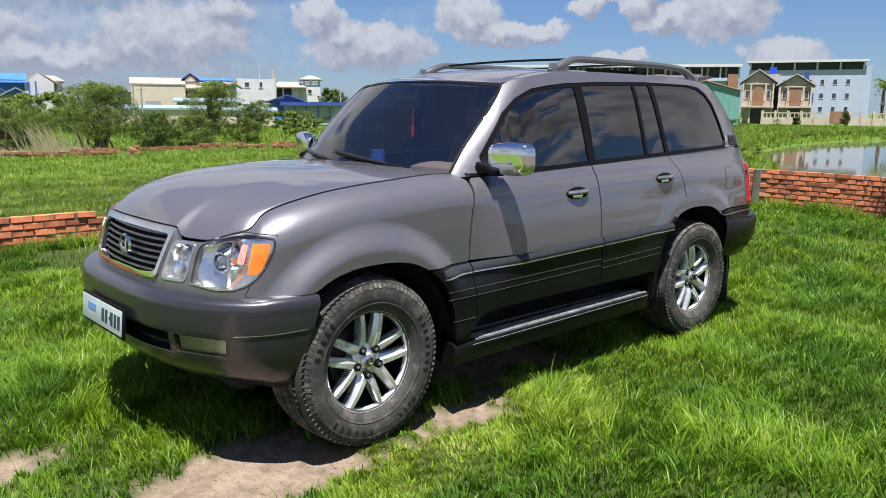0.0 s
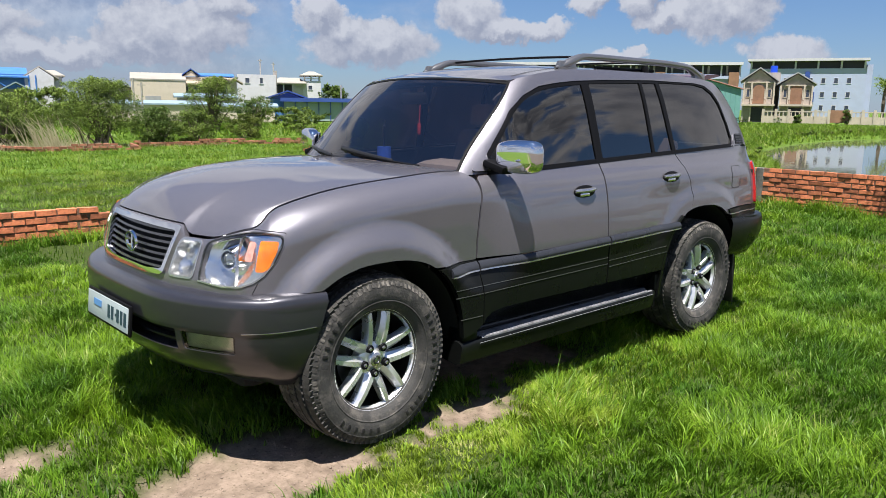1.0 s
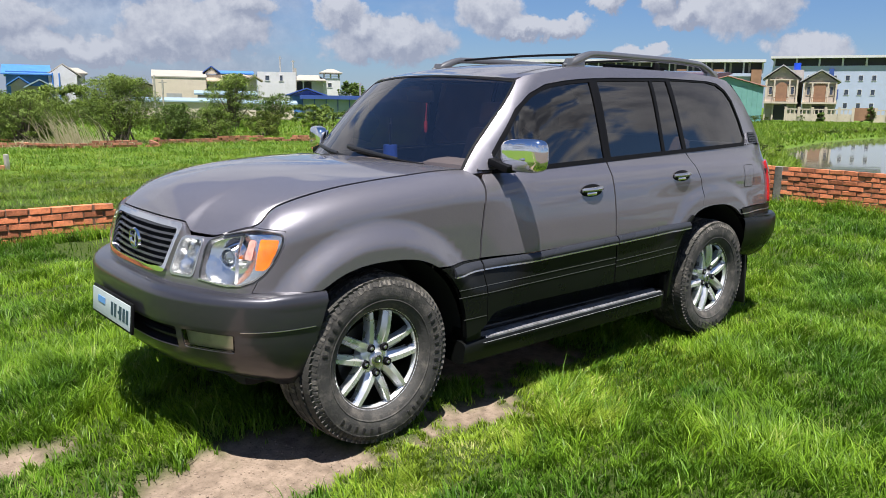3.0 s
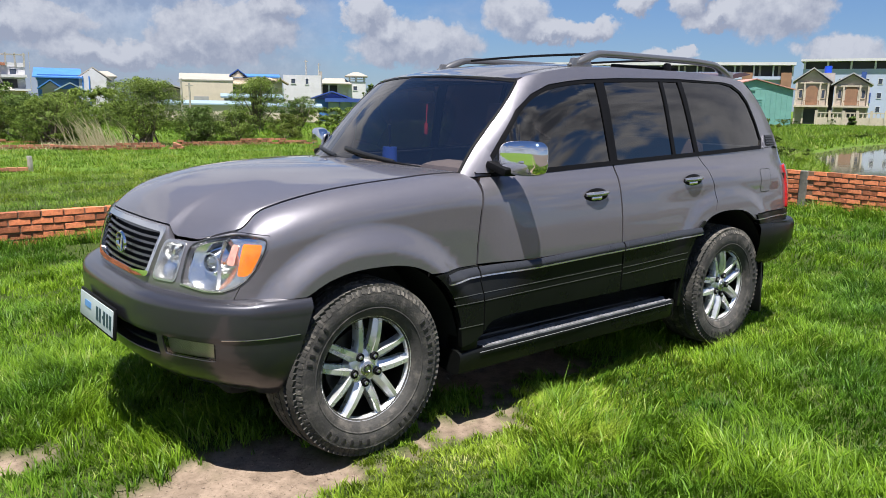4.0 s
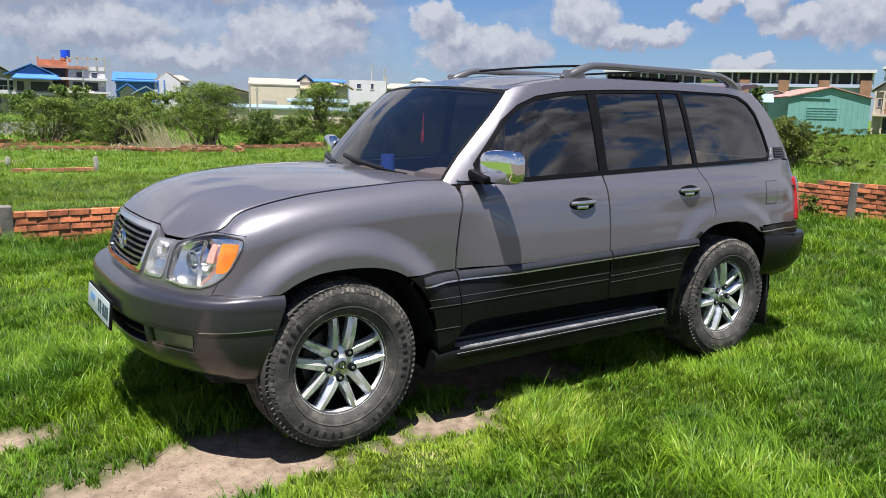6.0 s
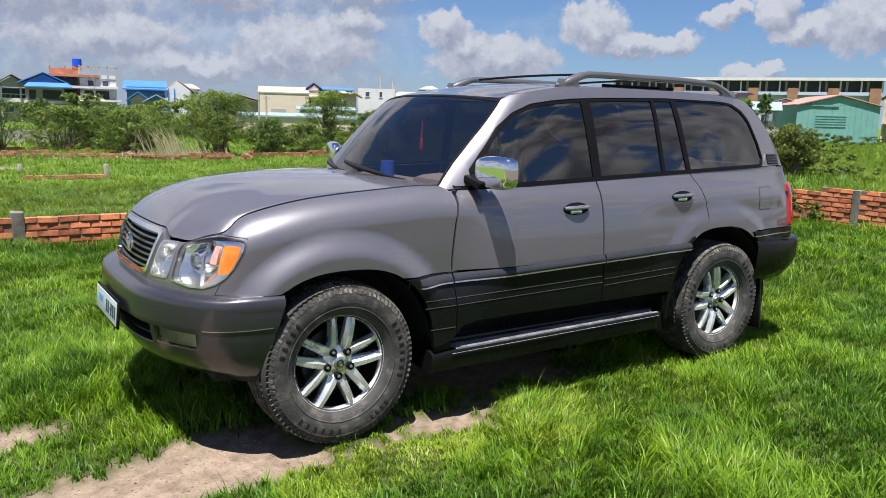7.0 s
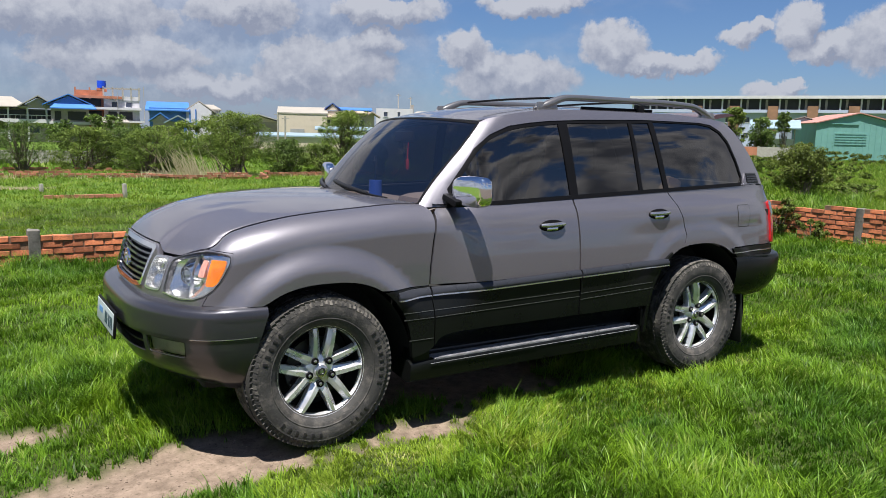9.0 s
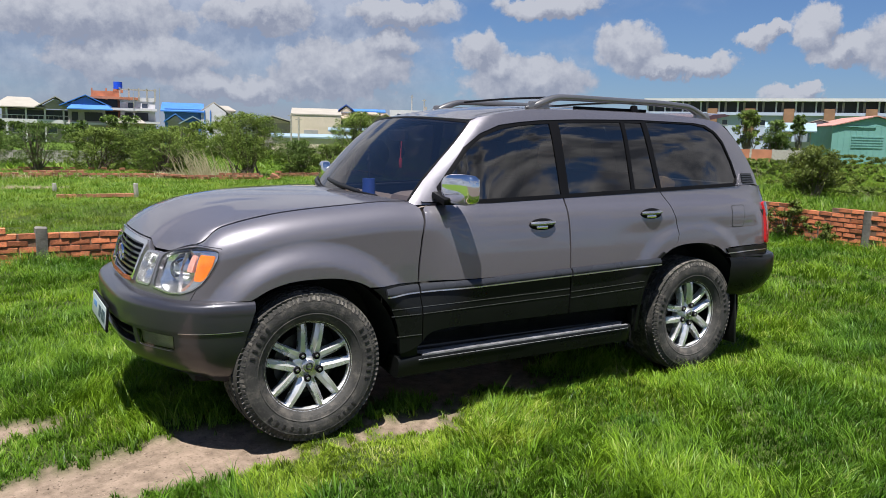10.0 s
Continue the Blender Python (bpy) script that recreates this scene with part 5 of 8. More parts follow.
def build_wheel(s):
    """A wheel whose outer face looks along +y (s = 1) or -y; origin at its centre."""
    w = new("wheel")
    w.parent = car
    tagged(w, "alloy wheel with ten spokes in pairs and a dusty all-terrain tyre")
    R = 0.398
    bm = bmesh.new()
    prof = [(0.232, -0.10), (0.245, -0.122), (0.30, -0.140), (0.345, -0.142), (0.372, -0.130), (0.384, -0.110), (0.386, 0.0), (0.384, 0.110), (0.372, 0.130), (0.345, 0.142), (0.30, 0.140), (0.268, 0.130), (0.252, 0.120), (0.246, 0.108), (0.232, 0.10)]
    tall = lambda r: r if r < 0.25 else 0.25 + (r - 0.25) * 1.05
    add_lathe(bm, [(tall(a), b * 1.03) for a, b in prof], 84)
    tyre = part("tyre", bm, RUBBER, w, "dusty black off-road tyre")
    # tread blocks in four rows and shoulder lugs
    bm = bmesh.new()
    n = 84
    for k in range(n):
        for row, (y, wy) in enumerate(((-0.108, 0.046), (-0.056, 0.046), (0.0, 0.052), (0.056, 0.046), (0.108, 0.046))):
            a = 2 * math.pi * (k + (0.5 if row % 2 else 0.0)) / n
            m = Matrix.Rotation(-a, 4, "Y") @ Matrix.Translation((tall(0.386) - 0.008 * (abs(y) > 0.1), y * 1.03, 0)) @ Matrix.Rotation(radians(-9 if y < -0.1 else 9 if y > 0.1 else 0), 4, "Z") @ Matrix.Rotation(radians((18, -24, 0, 24, -18)[row]), 4, "X")
            r = bmesh.ops.create_cube(bm, size=1)
            for v in r["verts"]:
                v.co = Vector((v.co.x * 0.020, v.co.y * wy, v.co.z * 0.0290 * (0.92 if v.co.x > 0 else 1)))
            bmesh.ops.transform(bm, matrix=m, verts=r["verts"])
        for sy in (-1, 1):
            a = 2 * math.pi * (k + 0.25) / n
            m = Matrix.Rotation(-a, 4, "Y") @ Matrix.Translation((tall(0.362), sy * 0.1385, 0)) @ Matrix.Rotation(sy * radians(-30), 4, "Z")
            r = bmesh.ops.create_cube(bm, size=1)
            for v in r["verts"]:
                v.co = Vector((v.co.x * (0.030 if k % 2 else 0.020), v.co.y * 0.003, v.co.z * 0.015))
            bmesh.ops.transform(bm, matrix=m, verts=r["verts"])
    part("tread", bm, TREAD, tyre, "worn tread blocks", flat=True)
    # raised writing on the side wall, as bars
    bar = None
    for start, count, step in ((278, 6, 8.0), (152, 8, 7.0), (228, 4, 6.0), (20, 5, 7.0)):
        for k in range(count):
            if bar is None:
                bar = box("side_bar", (0, 0, 0), (0.026, 0.004, 0.013), LETTER, tyre, "raised black bar of writing", bevel=0.001)
                ob = bar
            else:
                ob = new("side_bar", bar.data)
                ob.parent = tyre
                tagged(ob, "raised black bar of writing")
            ob.matrix_basis = Matrix.Rotation(-radians(start + k * step), 4, "Y") @ Matrix.Translation((0.328, 0.1465, 0))
    bm = bmesh.new()
    add_lathe(bm, [(0.348, 0.1455), (0.3525, 0.1465), (0.357, 0.1455)], 72)
    add_lathe(bm, [(0.280, 0.1380), (0.285, 0.1420), (0.290, 0.1410)], 72)
    part("side_rib", bm, RUBBER, tyre)
    # rim
    bm = bmesh.new()
    # barrel in dark steel: the shade behind the spokes put into its colour
    add_lathe(bm, [(0.226, -0.10), (0.228, 0.06), (0.226, 0.080)], 84)
    part("barrel", bm, DISC, w, "inner barrel of the rim, darkened as in shade")
    bm = bmesh.new()
    add_lathe(bm, [(0.226, 0.080), (0.231, 0.098), (0.240, 0.108), (0.249, 0.111), (0.250, 0.104), (0.244, 0.092)], 84)
    rim = part("rim", bm, SILVER, w, "silver alloy rim")
    for k in range(5):
        a = radians(63 + 72 * k)
        for q in (1, -1):
            bm = bmesh.new()
            spoke_mesh(bm, a + q * radians(7), 0.058, a + q * radians(24.0), 0.240, 0.056, 0.040, 0.090, 0.100, 0.05, -q)
            part("spoke", bm, SILVER, rim)
    bm = bmesh.new()
    add_lathe(bm, [(0.0, 0.102), (0.030, 0.101), (0.036, 0.096), (0.040, 0.088), (0.062, 0.085), (0.082, 0.072), (0.088, 0.03)], 40)
    part("hub", bm, SILVER, rim)
    bm = bmesh.new()
    add_lathe(bm, [(0.0, 0.106), (0.026, 0.105), (0.033, 0.101)], 32)
    part("hub_cap", bm, CHROME_DULL, rim, "round silver centre cap")
    bm = bmesh.new()
    add_lathe(bm, [(0.012, 0.106), (0.014, 0.109), (0.019, 0.109), (0.021, 0.105)], 24)
    part("cap_mark", bm, GRILLE_GREY, rim)
    for k in range(5):
        a = radians(63 + 72 * k)
        bm = bmesh.new()
        # black disc on the spokes paints the shaded pocket round the nut
        add_lathe(bm, [(0.0, 0.0985), (0.0165, 0.0985), (0.018, 0.102), (0.0195, 0.100), (0.0195, 0.08)], 18, (0.066 * math.cos(a), 0.002, 0.066 * math.sin(a)))
        cup = part("nut_seat", bm, GLOSS_BLACK, rim)
        bm = bmesh.new()
        add_lathe(bm, [(0.0, 0.108), (0.007, 0.107), (0.0095, 0.104), (0.0105, 0.097)], 6, (0.066 * math.cos(a), 0.002, 0.066 * math.sin(a)))
        part("wheel_nut", bm, CHROME_DULL, rim)
    bm = bmesh.new()
    add_lathe(bm, [(0.06, 0.02), (0.165, 0.02), (0.165, 0.0), (0.06, 0.0)], 48)
    part("brake_disc", bm, DISC, w, "grey steel brake disc")
    bm = bmesh.new()
    add_lathe(bm, [(0.0, -0.06), (0.224, -0.06), (0.226, -0.04)], 40)
    part("back_plate", bm, DARK, w)
    return w


def place_wheels():
    first = build_wheel(1)
    lift = 0.403
    first.matrix_basis = pose(1.425, 0.790, lift, 0, 4, 1.0)
    for x, y, turn, roll in ((-1.418, 0.790, 0, 22), (1.425, -0.790, 180, 30), (-1.418, -0.790, 180, 50)):
        copy_thing(first, pose(x, y, lift, 0, 0, turn) @ pose(0, 0, 0, 0, roll, 0))


place_wheels()


def build_underside():
    und = box("underbody", (-0.15, 0, 0.40), (4.2, 1.20, 0.22), DARK, car, "black underbody", bevel=0.05)
    # unseen dark filler added to stop light under the hood
    box("engine_block", (1.42, 0, 0.72), (1.05, 1.10, 0.46), DARK, und, bevel=0.04)
    box("cabin_floor", (-0.75, 0, 0.55), (2.95, 1.66, 0.10), DARK, und, bevel=0.02)
    box("firewall", (0.83, 0, 0.85), (0.06, 1.62, 0.62), DARK, und)
    for s in (1, -1):
        box("rear_side_lining", (-2.05, s * 0.70, 0.85), (0.30, 0.30, 0.55), DARK, und)
        for cx, r in ((1.40, 0.50), (-1.375, 0.535)):
            bm = bmesh.new()
            add_lathe(bm, [(r, s * (0.895 if cx > 0 else 0.915)), (r, s * 0.58), (0.05, s * 0.57)], 28, (cx, 0, 0.39), radians(24 if cx > 0 else -12), radians(192))
            part("arch_liner", bm, DARK, und, "black wheel-arch liner")
        # mudflaps
        bm = bmesh.new()
        add_box(bm, (-1.885, s * 0.80, 0.345), (0.018, 0.24, 0.40), (0, 6, 0), 0.006)
        part("mudflap", bm, BLACK, car, "black rubber mudflap")
    for s in (1, -1):
        tube("suspension_arm", [(1.3, s * 0.25, 0.34), (1.40, s * 0.62, 0.36)], 0.03, DARK, und)
    tube("rear_axle", [(-1.42, -0.7, 0.38), (-1.42, 0.7, 0.38)], 0.06, DARK, und)


build_underside()


def build_interior():
    # dashboard
    bm = bmesh.new()
    add_box(bm, (0.60, 0, 1.07), (0.44, 1.42, 0.26), (0, 6, 0), 0.07)
    dash = part("dashboard", bm, DASH, car, "brown-grey dashboard")
    bm = bmesh.new()
    add_box(bm, (0.50, 0.38, 1.20), (0.26, 0.46, 0.12), (0, 4, 0), 0.055, 0.86)
    part("instrument_hood", bm, DASH, dash, "rounded hood over the dials")
    box("vent_panel", (0.42, -0.02, 1.10), (0.06, 0.34, 0.16), BLACK, dash, "dark centre panel", (0, -12, 0), 0.02)
    box("red_ribbon", (0.46, 0.50, 1.275), (0.03, 0.035, 0.03), RED_CLOTH, dash, "small red cloth charm", (0, 0, 25), 0.012)
    bm = bmesh.new()
    add_lathe(bm, [(0.172, 0.0), (0.185, 0.013), (0.198, 0.0), (0.185, -0.013), (0.172, 0.0)], 36)
    add_lathe(bm, [(0.0, 0.02), (0.06, 0.015), (0.07, -0.02)], 20)
    for k in (20, 160, 270):
        a = radians(k)
        add_box(bm, (0.12 * math.cos(a), 0, 0.12 * math.sin(a)), (0.12, 0.015, 0.03), (0, -k, 0))
    bmesh.ops.transform(bm, matrix=pose(0.33, 0.38, 1.06, 0, 0, 90) @ pose(0, 0, 0, -25, 0, 0), verts=bm.verts[:])
    part("steering_wheel", bm, BLACK, car, "black steering wheel")
    for y in (0.38, -0.38):
        seat = new("front_seat")
        seat.parent = car
        tagged(seat, "beige leather front seat")
        box("cushion", (-0.16, y, 0.78), (0.52, 0.50, 0.18), BEIGE, seat, "", (0, -6, 0), 0.06)
        box("backrest", (-0.44, y, 1.10), (0.16, 0.48, 0.62), BEIGE, seat, "", (0, -14, 0), 0.06, 0.8)
        box("headrest", (-0.55, y, 1.50), (0.10, 0.27, 0.17), BEIGE, seat, "", (0, -10, 0), 0.045)
    rear = new("rear_seat")
    rear.parent = car
    tagged(rear, "beige leather rear bench")
    box("cushion", (-1.05, 0, 0.78), (0.5, 1.32, 0.18), BEIGE, rear, "", (0, -4, 0), 0.06)
    box("backrest", (-1.34, 0, 1.08), (0.16, 1.32, 0.58), BEIGE, rear, "", (0, -14, 0), 0.06)
    tube("belt_strap", [(-0.36, 0.70, 1.58), (-0.38, 0.72, 1.3), (-0.42, 0.72, 0.8)], 0.022, BEIGE, car, "pale seat belt strap", 6, 0.2)
    # rear-view mirror with red hanging charm, blue tin on the dashboard
    rv = box("rear_view_mirror", (0.46, 0, 1.61), (0.03, 0.24, 0.07), BLACK, car, "black rear-view mirror", (0, 10, 0), 0.02)
    charm = tube("charm", [(0.47, 0.07, 1.57), (0.475, 0.07, 1.46)], 0.004, RED_CLOTH, rv, "red hanging charm", 6)
    box("tassel", (0.475, 0.07, 1.43), (0.016, 0.022, 0.07), RED_CLOTH, rv, "red tassel", (0, 0, 20), 0.01)
    bm = bmesh.new()
    bmesh.ops.create_cone(bm, cap_ends=True, segments=24, radius1=0.045, radius2=0.042, depth=0.12)
    bmesh.ops.transform(bm, matrix=Matrix.Translation((0.64, -0.06, 1.262)), verts=bm.verts[:])
    tin = part("tin", bm, BLUE_TIN, car, "blue tin on the dashboard")
    for k, (dx, dy, h) in enumerate(((0.0, 0.0, 0.17), (0.012, 0.016, 0.14), (-0.01, -0.018, 0.12))):
        tube("stalk", [(0.64, -0.06, 1.31), (0.64 + dx, -0.06 + dy, 1.31 + h * 0.6), (0.64 + dx * 2.2, -0.06 + dy * 2.2, 1.31 + h)], 0.006, BLACK, tin, "dark dried stalk", 5, 1.0, [1.0, 0.8, 1.6])
    # headliner
    def H(x, a):
        e = upper(x, roof_edge(x) - 0.03)
        return Vector((x, a * (e.y - 0.03), roof_edge(x) - 0.03 + 0.045 * (1 - abs(a) ** 2.4)))

    grid_part("headliner", H, list(np.linspace(0.30, -1.72, 16)), list(np.linspace(-1, 1, 11)), DASH, car, "grey headliner", (0, 0, -1))


build_interior()


def build_spoiler():
    """A dark red blade across the tail of the roof."""
    bm = bmesh.new()
    rows = []
    for i in range(21):
        a = -1 + i / 10
        y, sweep = a * 0.60, 0.06 * a * a
        prof = [(-1.84, 1.835), (-1.92, 1.862), (-2.05, 1.872), (-2.12, 1.862), (-2.05, 1.850), (-1.90, 1.825)]
        rows.append([bm.verts.new((x + sweep, y, z - 0.025 - 0.02 * a * a)) for x, z in prof])
    for p, q in zip(rows, rows[1:]):
        for j in range(6):
            bm.faces.new((p[j], p[(j + 1) % 6], q[(j + 1) % 6], q[j]))
    bm.faces.new(rows[0])
    bm.faces.new(rows[-1][::-1])
    part("spoiler", bm, MAROON, car, "dark red roof spoiler")


MAROON = paint("maroon_paint", (0.05, 0.006, 0.010), (0.09, 0.012, 0.018), 0.3, 0.35)
build_spoiler()

# ---- ground, walls and water ----
POND = [(-13.0, -3.6), (-20.0, -7.0), (-31.0, -13.2), (-42.0, -16.0), (-52.0, -17.0), (-62.0, -14.0), (-66.0, 2.0), (-60.0, 14.0), (-13.0, 14.0)]
WATER_Z = -0.32


def poly_distance(P, X, Y):
    """Distance to an outline, negative inside."""
    X, Y = np.asarray(X, float), np.asarray(Y, float)
    best = np.full(X.shape, 1e9)
    inside = np.zeros(X.shape, bool)
    for (x0, y0), (x1, y1) in zip(P, P[1:] + P[:1]):
        dx, dy = x1 - x0, y1 - y0
        t = np.clip(((X - x0) * dx + (Y - y0) * dy) / (dx * dx + dy * dy), 0, 1)
        best = np.minimum(best, np.hypot(X - x0 - t * dx, Y - y0 - t * dy))
        cross = ((y0 > Y) != (y1 > Y)) & (X < (x1 - x0) * (Y - y0) / (y1 - y0 + 1e-12) + x0)
        inside ^= cross
    return np.where(inside, -best, best)


def waves(X, Y, seed, size, n=7):
    """Soft random relief between about -1 and 1."""
    r = np.random.RandomState(seed)
    out = np.zeros(np.shape(X))
    for _ in range(n):
        a, k, p = r.uniform(0, 6.283), r.uniform(0.6, 1.7) * 6.283 / size, r.uniform(0, 6.283)
        out = out + np.sin((np.cos(a) * X + np.sin(a) * Y) * k + p + 0.8 * np.sin((np.sin(a) * X - np.cos(a) * Y) * k * 0.7 + p * 2))
    return out / (n**0.5) / 1.2


def bare(X, Y):
    """1 where the soil lies open: the wheel track and two worn spots."""
    X, Y = np.asarray(X, float), np.asarray(Y, float)
    wob = 0.07 * waves(X, Y, 5, 0.55) + 0.05 * waves(X, Y, 6, 0.16)
    track = np.abs(Y - (0.81 + 0.35 * np.clip(X - 2.1, 0, 4) ** 1.3)) - 0.28
    track = np.maximum(track, 1.56 - X)
    under = np.maximum(np.abs(Y - 0.18) - 0.45, np.abs(X - 0.45) - 0.85)
    spot = np.hypot((X - 2.79) / 1.1, Y - 0.07) - 0.15
    spot2 = np.hypot((X - 0.80) / 2.2, Y - 0.96) - 0.13
    far = np.hypot((X - 1.9) / 2.5, Y + 19.5) - 0.5
    d = np.minimum.reduce([track, spot, spot2, under, far]) + wob
    return np.clip(0.5 - d / 0.12, 0, 1)


def unseen_lane(X, Y):
    """1 on an unseen dark lane beyond the lawn, added to tone the car's side reflections."""
    return np.clip((np.asarray(Y, float) - 5.2 + 0.4 * waves(X, Y, 8, 3.0)) / 0.6, 0, 1)


def ground_z(X, Y):
    X, Y = np.asarray(X, float), np.asarray(Y, float)
    z = 0.018 * waves(X, Y, 1, 1.1) + 0.02 * waves(X, Y, 2, 5.0) - 0.01
    z = z + 0.10 * np.clip((np.abs(Y + 14) - 4) / 40, 0, 1) * waves(X, Y, 3, 30)
    z = z - 0.035 * bare(X, Y)
    z = z * np.where(np.hypot(X, Y) < 3.5, 0.7, 1.0)
    # bank beyond the wall, and the pond's bed
    z = z + 0.30 * np.exp(-(((X + 17.5) / 4.5) ** 2 + ((Y + 10.0) / 3.0) ** 2))
    d = poly_distance(POND, X, Y)
    s = np.clip((0.9 - d) / 2.6, 0, 1)
    return z - 1.1 * s * s * (3 - 2 * s)


def build_ground():
    def axis(a, b, step, lo, hi):
        c = list(np.arange(a, b, step))
        x, s = c[-1], step
        while x < hi:
            s *= 1.16
            x += s
            c.append(x)
        x, s = c[0], step
        while x > lo:
            s *= 1.16
            x -= s
            c.insert(0, x)
        return np.array(c)

    xs, ys = axis(-6.0, 5.5, 0.06, -3000, 3000), axis(-6.0, 4.6, 0.06, -3000, 3000)
    # keep the pond's banks well drawn
    extra = np.arange(-64, -9, 0.8)
    xs = np.unique(np.concatenate([xs, extra]).round(3))
    ys = np.unique(np.concatenate([ys, np.arange(-22, -6, 0.5)]).round(3))
    X, Y = np.meshgrid(xs, ys, indexing="ij")
    Z = ground_z(X, Y)
    far = np.hypot(X, Y) > 140
    Z[far] = 0
    n, m = X.shape
    V = np.stack([X, Y, Z], -1).reshape(-1, 3)
    i, j = np.meshgrid(np.arange(n - 1), np.arange(m - 1), indexing="ij")
    a = (i * m + j).ravel()
    Fq = np.stack([a, a + m, a + m + 1, a + 1], 1)
    me = bpy.data.meshes.new("ground")
    me.vertices.add(len(V))
    me.vertices.foreach_set("co", V.ravel())
    me.loops.add(Fq.size)
    me.loops.foreach_set("vertex_index", Fq.ravel().astype(np.int32))
    me.polygons.add(len(Fq))
    me.polygons.foreach_set("loop_start", np.arange(0, Fq.size, 4, dtype=np.int32))
    me.polygons.foreach_set("use_smooth", np.ones(len(Fq), bool))
    at = me.attributes.new("bare", "FLOAT", "POINT")
    at.data.foreach_set("value", bare(X, Y).ravel().astype(np.float32))
    at = me.attributes.new("unseen_lane", "FLOAT", "POINT")
    at.data.foreach_set("value", unseen_lane(X, Y).ravel().astype(np.float32))
    at = me.attributes.new("blade_shade", "FLOAT", "POINT")
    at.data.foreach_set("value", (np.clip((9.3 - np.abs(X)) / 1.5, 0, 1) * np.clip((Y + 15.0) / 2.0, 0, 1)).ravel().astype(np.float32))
    me.update(calc_edges=True)
    me.materials.append(ground_material())
    tagged(new("ground", me), "grassy open ground with a bare earth wheel track", "ground", kind="structure")


def ground_material():
    m, t, p, N, L = nodes_of("grassland_and_soil")
    tc = N("ShaderNodeTexCoord")

    def noise_node(scale, detail=6, rough=0.6):
        n = N("ShaderNodeTexNoise")
        n.inputs["Scale"].default_value, n.inputs["Detail"].default_value, n.inputs["Roughness"].default_value = scale, detail, rough
        L(tc.outputs["Object"], n.inputs["Vector"])
        return n.outputs["Fac"]

    def blend(f, a, b):
        x = N("ShaderNodeMix")
        x.data_type = "RGBA"
        L(f, x.inputs["Factor"])
        for s, v in ((6, a), (7, b)):
            if isinstance(v, tuple):
                x.inputs[s].default_value = (*v, 1)
            else:
                L(v, x.inputs[s])
        return x.outputs[2]

    def ramp(v, lo, hi):
        r = N("ShaderNodeMapRange")
        r.inputs["From Min"].default_value, r.inputs["From Max"].default_value = lo, hi
        L(v, r.inputs["Value"])
        return r.outputs["Result"]

    fine, mid, wide = noise_node(34, 8, 0.7), noise_node(2.2, 6), noise_node(0.16, 5)
    green = blend(ramp(fine, 0.36, 0.66), (0.040, 0.078, 0.011), (0.110, 0.185, 0.022))
    green = blend(ramp(mid, 0.40, 0.70), green, (0.100, 0.165, 0.022))
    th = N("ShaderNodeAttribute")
    th.attribute_name = "blade_shade"
    straw = blend(ramp(fine, 0.4, 0.6), (0.20, 0.17, 0.07), (0.15, 0.17, 0.05))
    green = blend(ramp(wide, 0.62, 0.82), green, straw)
    # darker ground under the thick lawn: shade between the blades put into the colour
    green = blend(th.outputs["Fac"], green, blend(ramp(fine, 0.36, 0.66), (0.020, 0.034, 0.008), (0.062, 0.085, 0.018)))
    soil = blend(ramp(noise_node(11, 9, 0.72), 0.35, 0.68), (0.150, 0.112, 0.084), (0.315, 0.240, 0.184))
    soil = blend(ramp(noise_node(75, 4, 0.6), 0.58, 0.70), soil, (0.085, 0.068, 0.048))
    a = N("ShaderNodeAttribute")
    a.attribute_name = "bare"
    w = N("ShaderNodeAttribute")
    w.attribute_name = "unseen_lane"
    # dark earth of the added lane, toned for what the doors reflect
    lane = blend(ramp(noise_node(7, 8, 0.7), 0.35, 0.7), (0.060, 0.050, 0.043), (0.13, 0.108, 0.092))
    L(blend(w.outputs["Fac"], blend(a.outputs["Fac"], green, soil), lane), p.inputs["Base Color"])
    p.inputs["Roughness"].default_value, p.inputs["Specular IOR Level"].default_value = 0.95, 0.15
    b = N("ShaderNodeBump")
    b.inputs["Strength"].default_value, b.inputs["Distance"].default_value = 0.6, 0.02
    L(noise_node(26, 9, 0.75), b.inputs["Height"])
    L(b.outputs["Normal"], p.inputs["Normal"])
    return m


build_ground()


def water_material():
    m, t, p, N, L = nodes_of("pond_water")
    p.inputs["Base Color"].default_value = (0.115, 0.105, 0.075, 1)
    p.inputs["Roughness"].default_value, p.inputs["Specular IOR Level"].default_value = 0.03, 0.6
    tc, n, b = N("ShaderNodeTexCoord"), N("ShaderNodeTexNoise"), N("ShaderNodeBump")
    n.inputs["Scale"].default_value, n.inputs["Detail"].default_value = 1.6, 4
    b.inputs["Strength"].default_value, b.inputs["Distance"].default_value = 0.09, 0.02
    L(tc.outputs["Object"], n.inputs["Vector"])
    L(n.outputs["Fac"], b.inputs["Height"])
    L(b.outputs["Normal"], p.inputs["Normal"])
    return m


def build_water():
    bm = bmesh.new()
    add_box(bm, (-38, -3, WATER_Z - 0.5), (58, 38, 1.0))
    tagged(part("water", bm, water_material()), "still muddy pond water reflecting the sky", "water", kind="structure")


build_water()


def brick_material(name, base, vary):
    m = mat(name, base, 0.9, 0, vary, 9, 70, 0.5, per_object=0.7, dirt=(0.16, 0.075, 0.05), dirt_amount=0.75)
    return m


BRICK = brick_material("orange_brick", (0.47, 0.150, 0.066), 0.45)
MORTAR = mat("brown_mortar", (0.20, 0.115, 0.075), 0.95, 0, 0.35, 8, 60, 0.5, dirt=(0.10, 0.06, 0.04), dirt_amount=0.7)
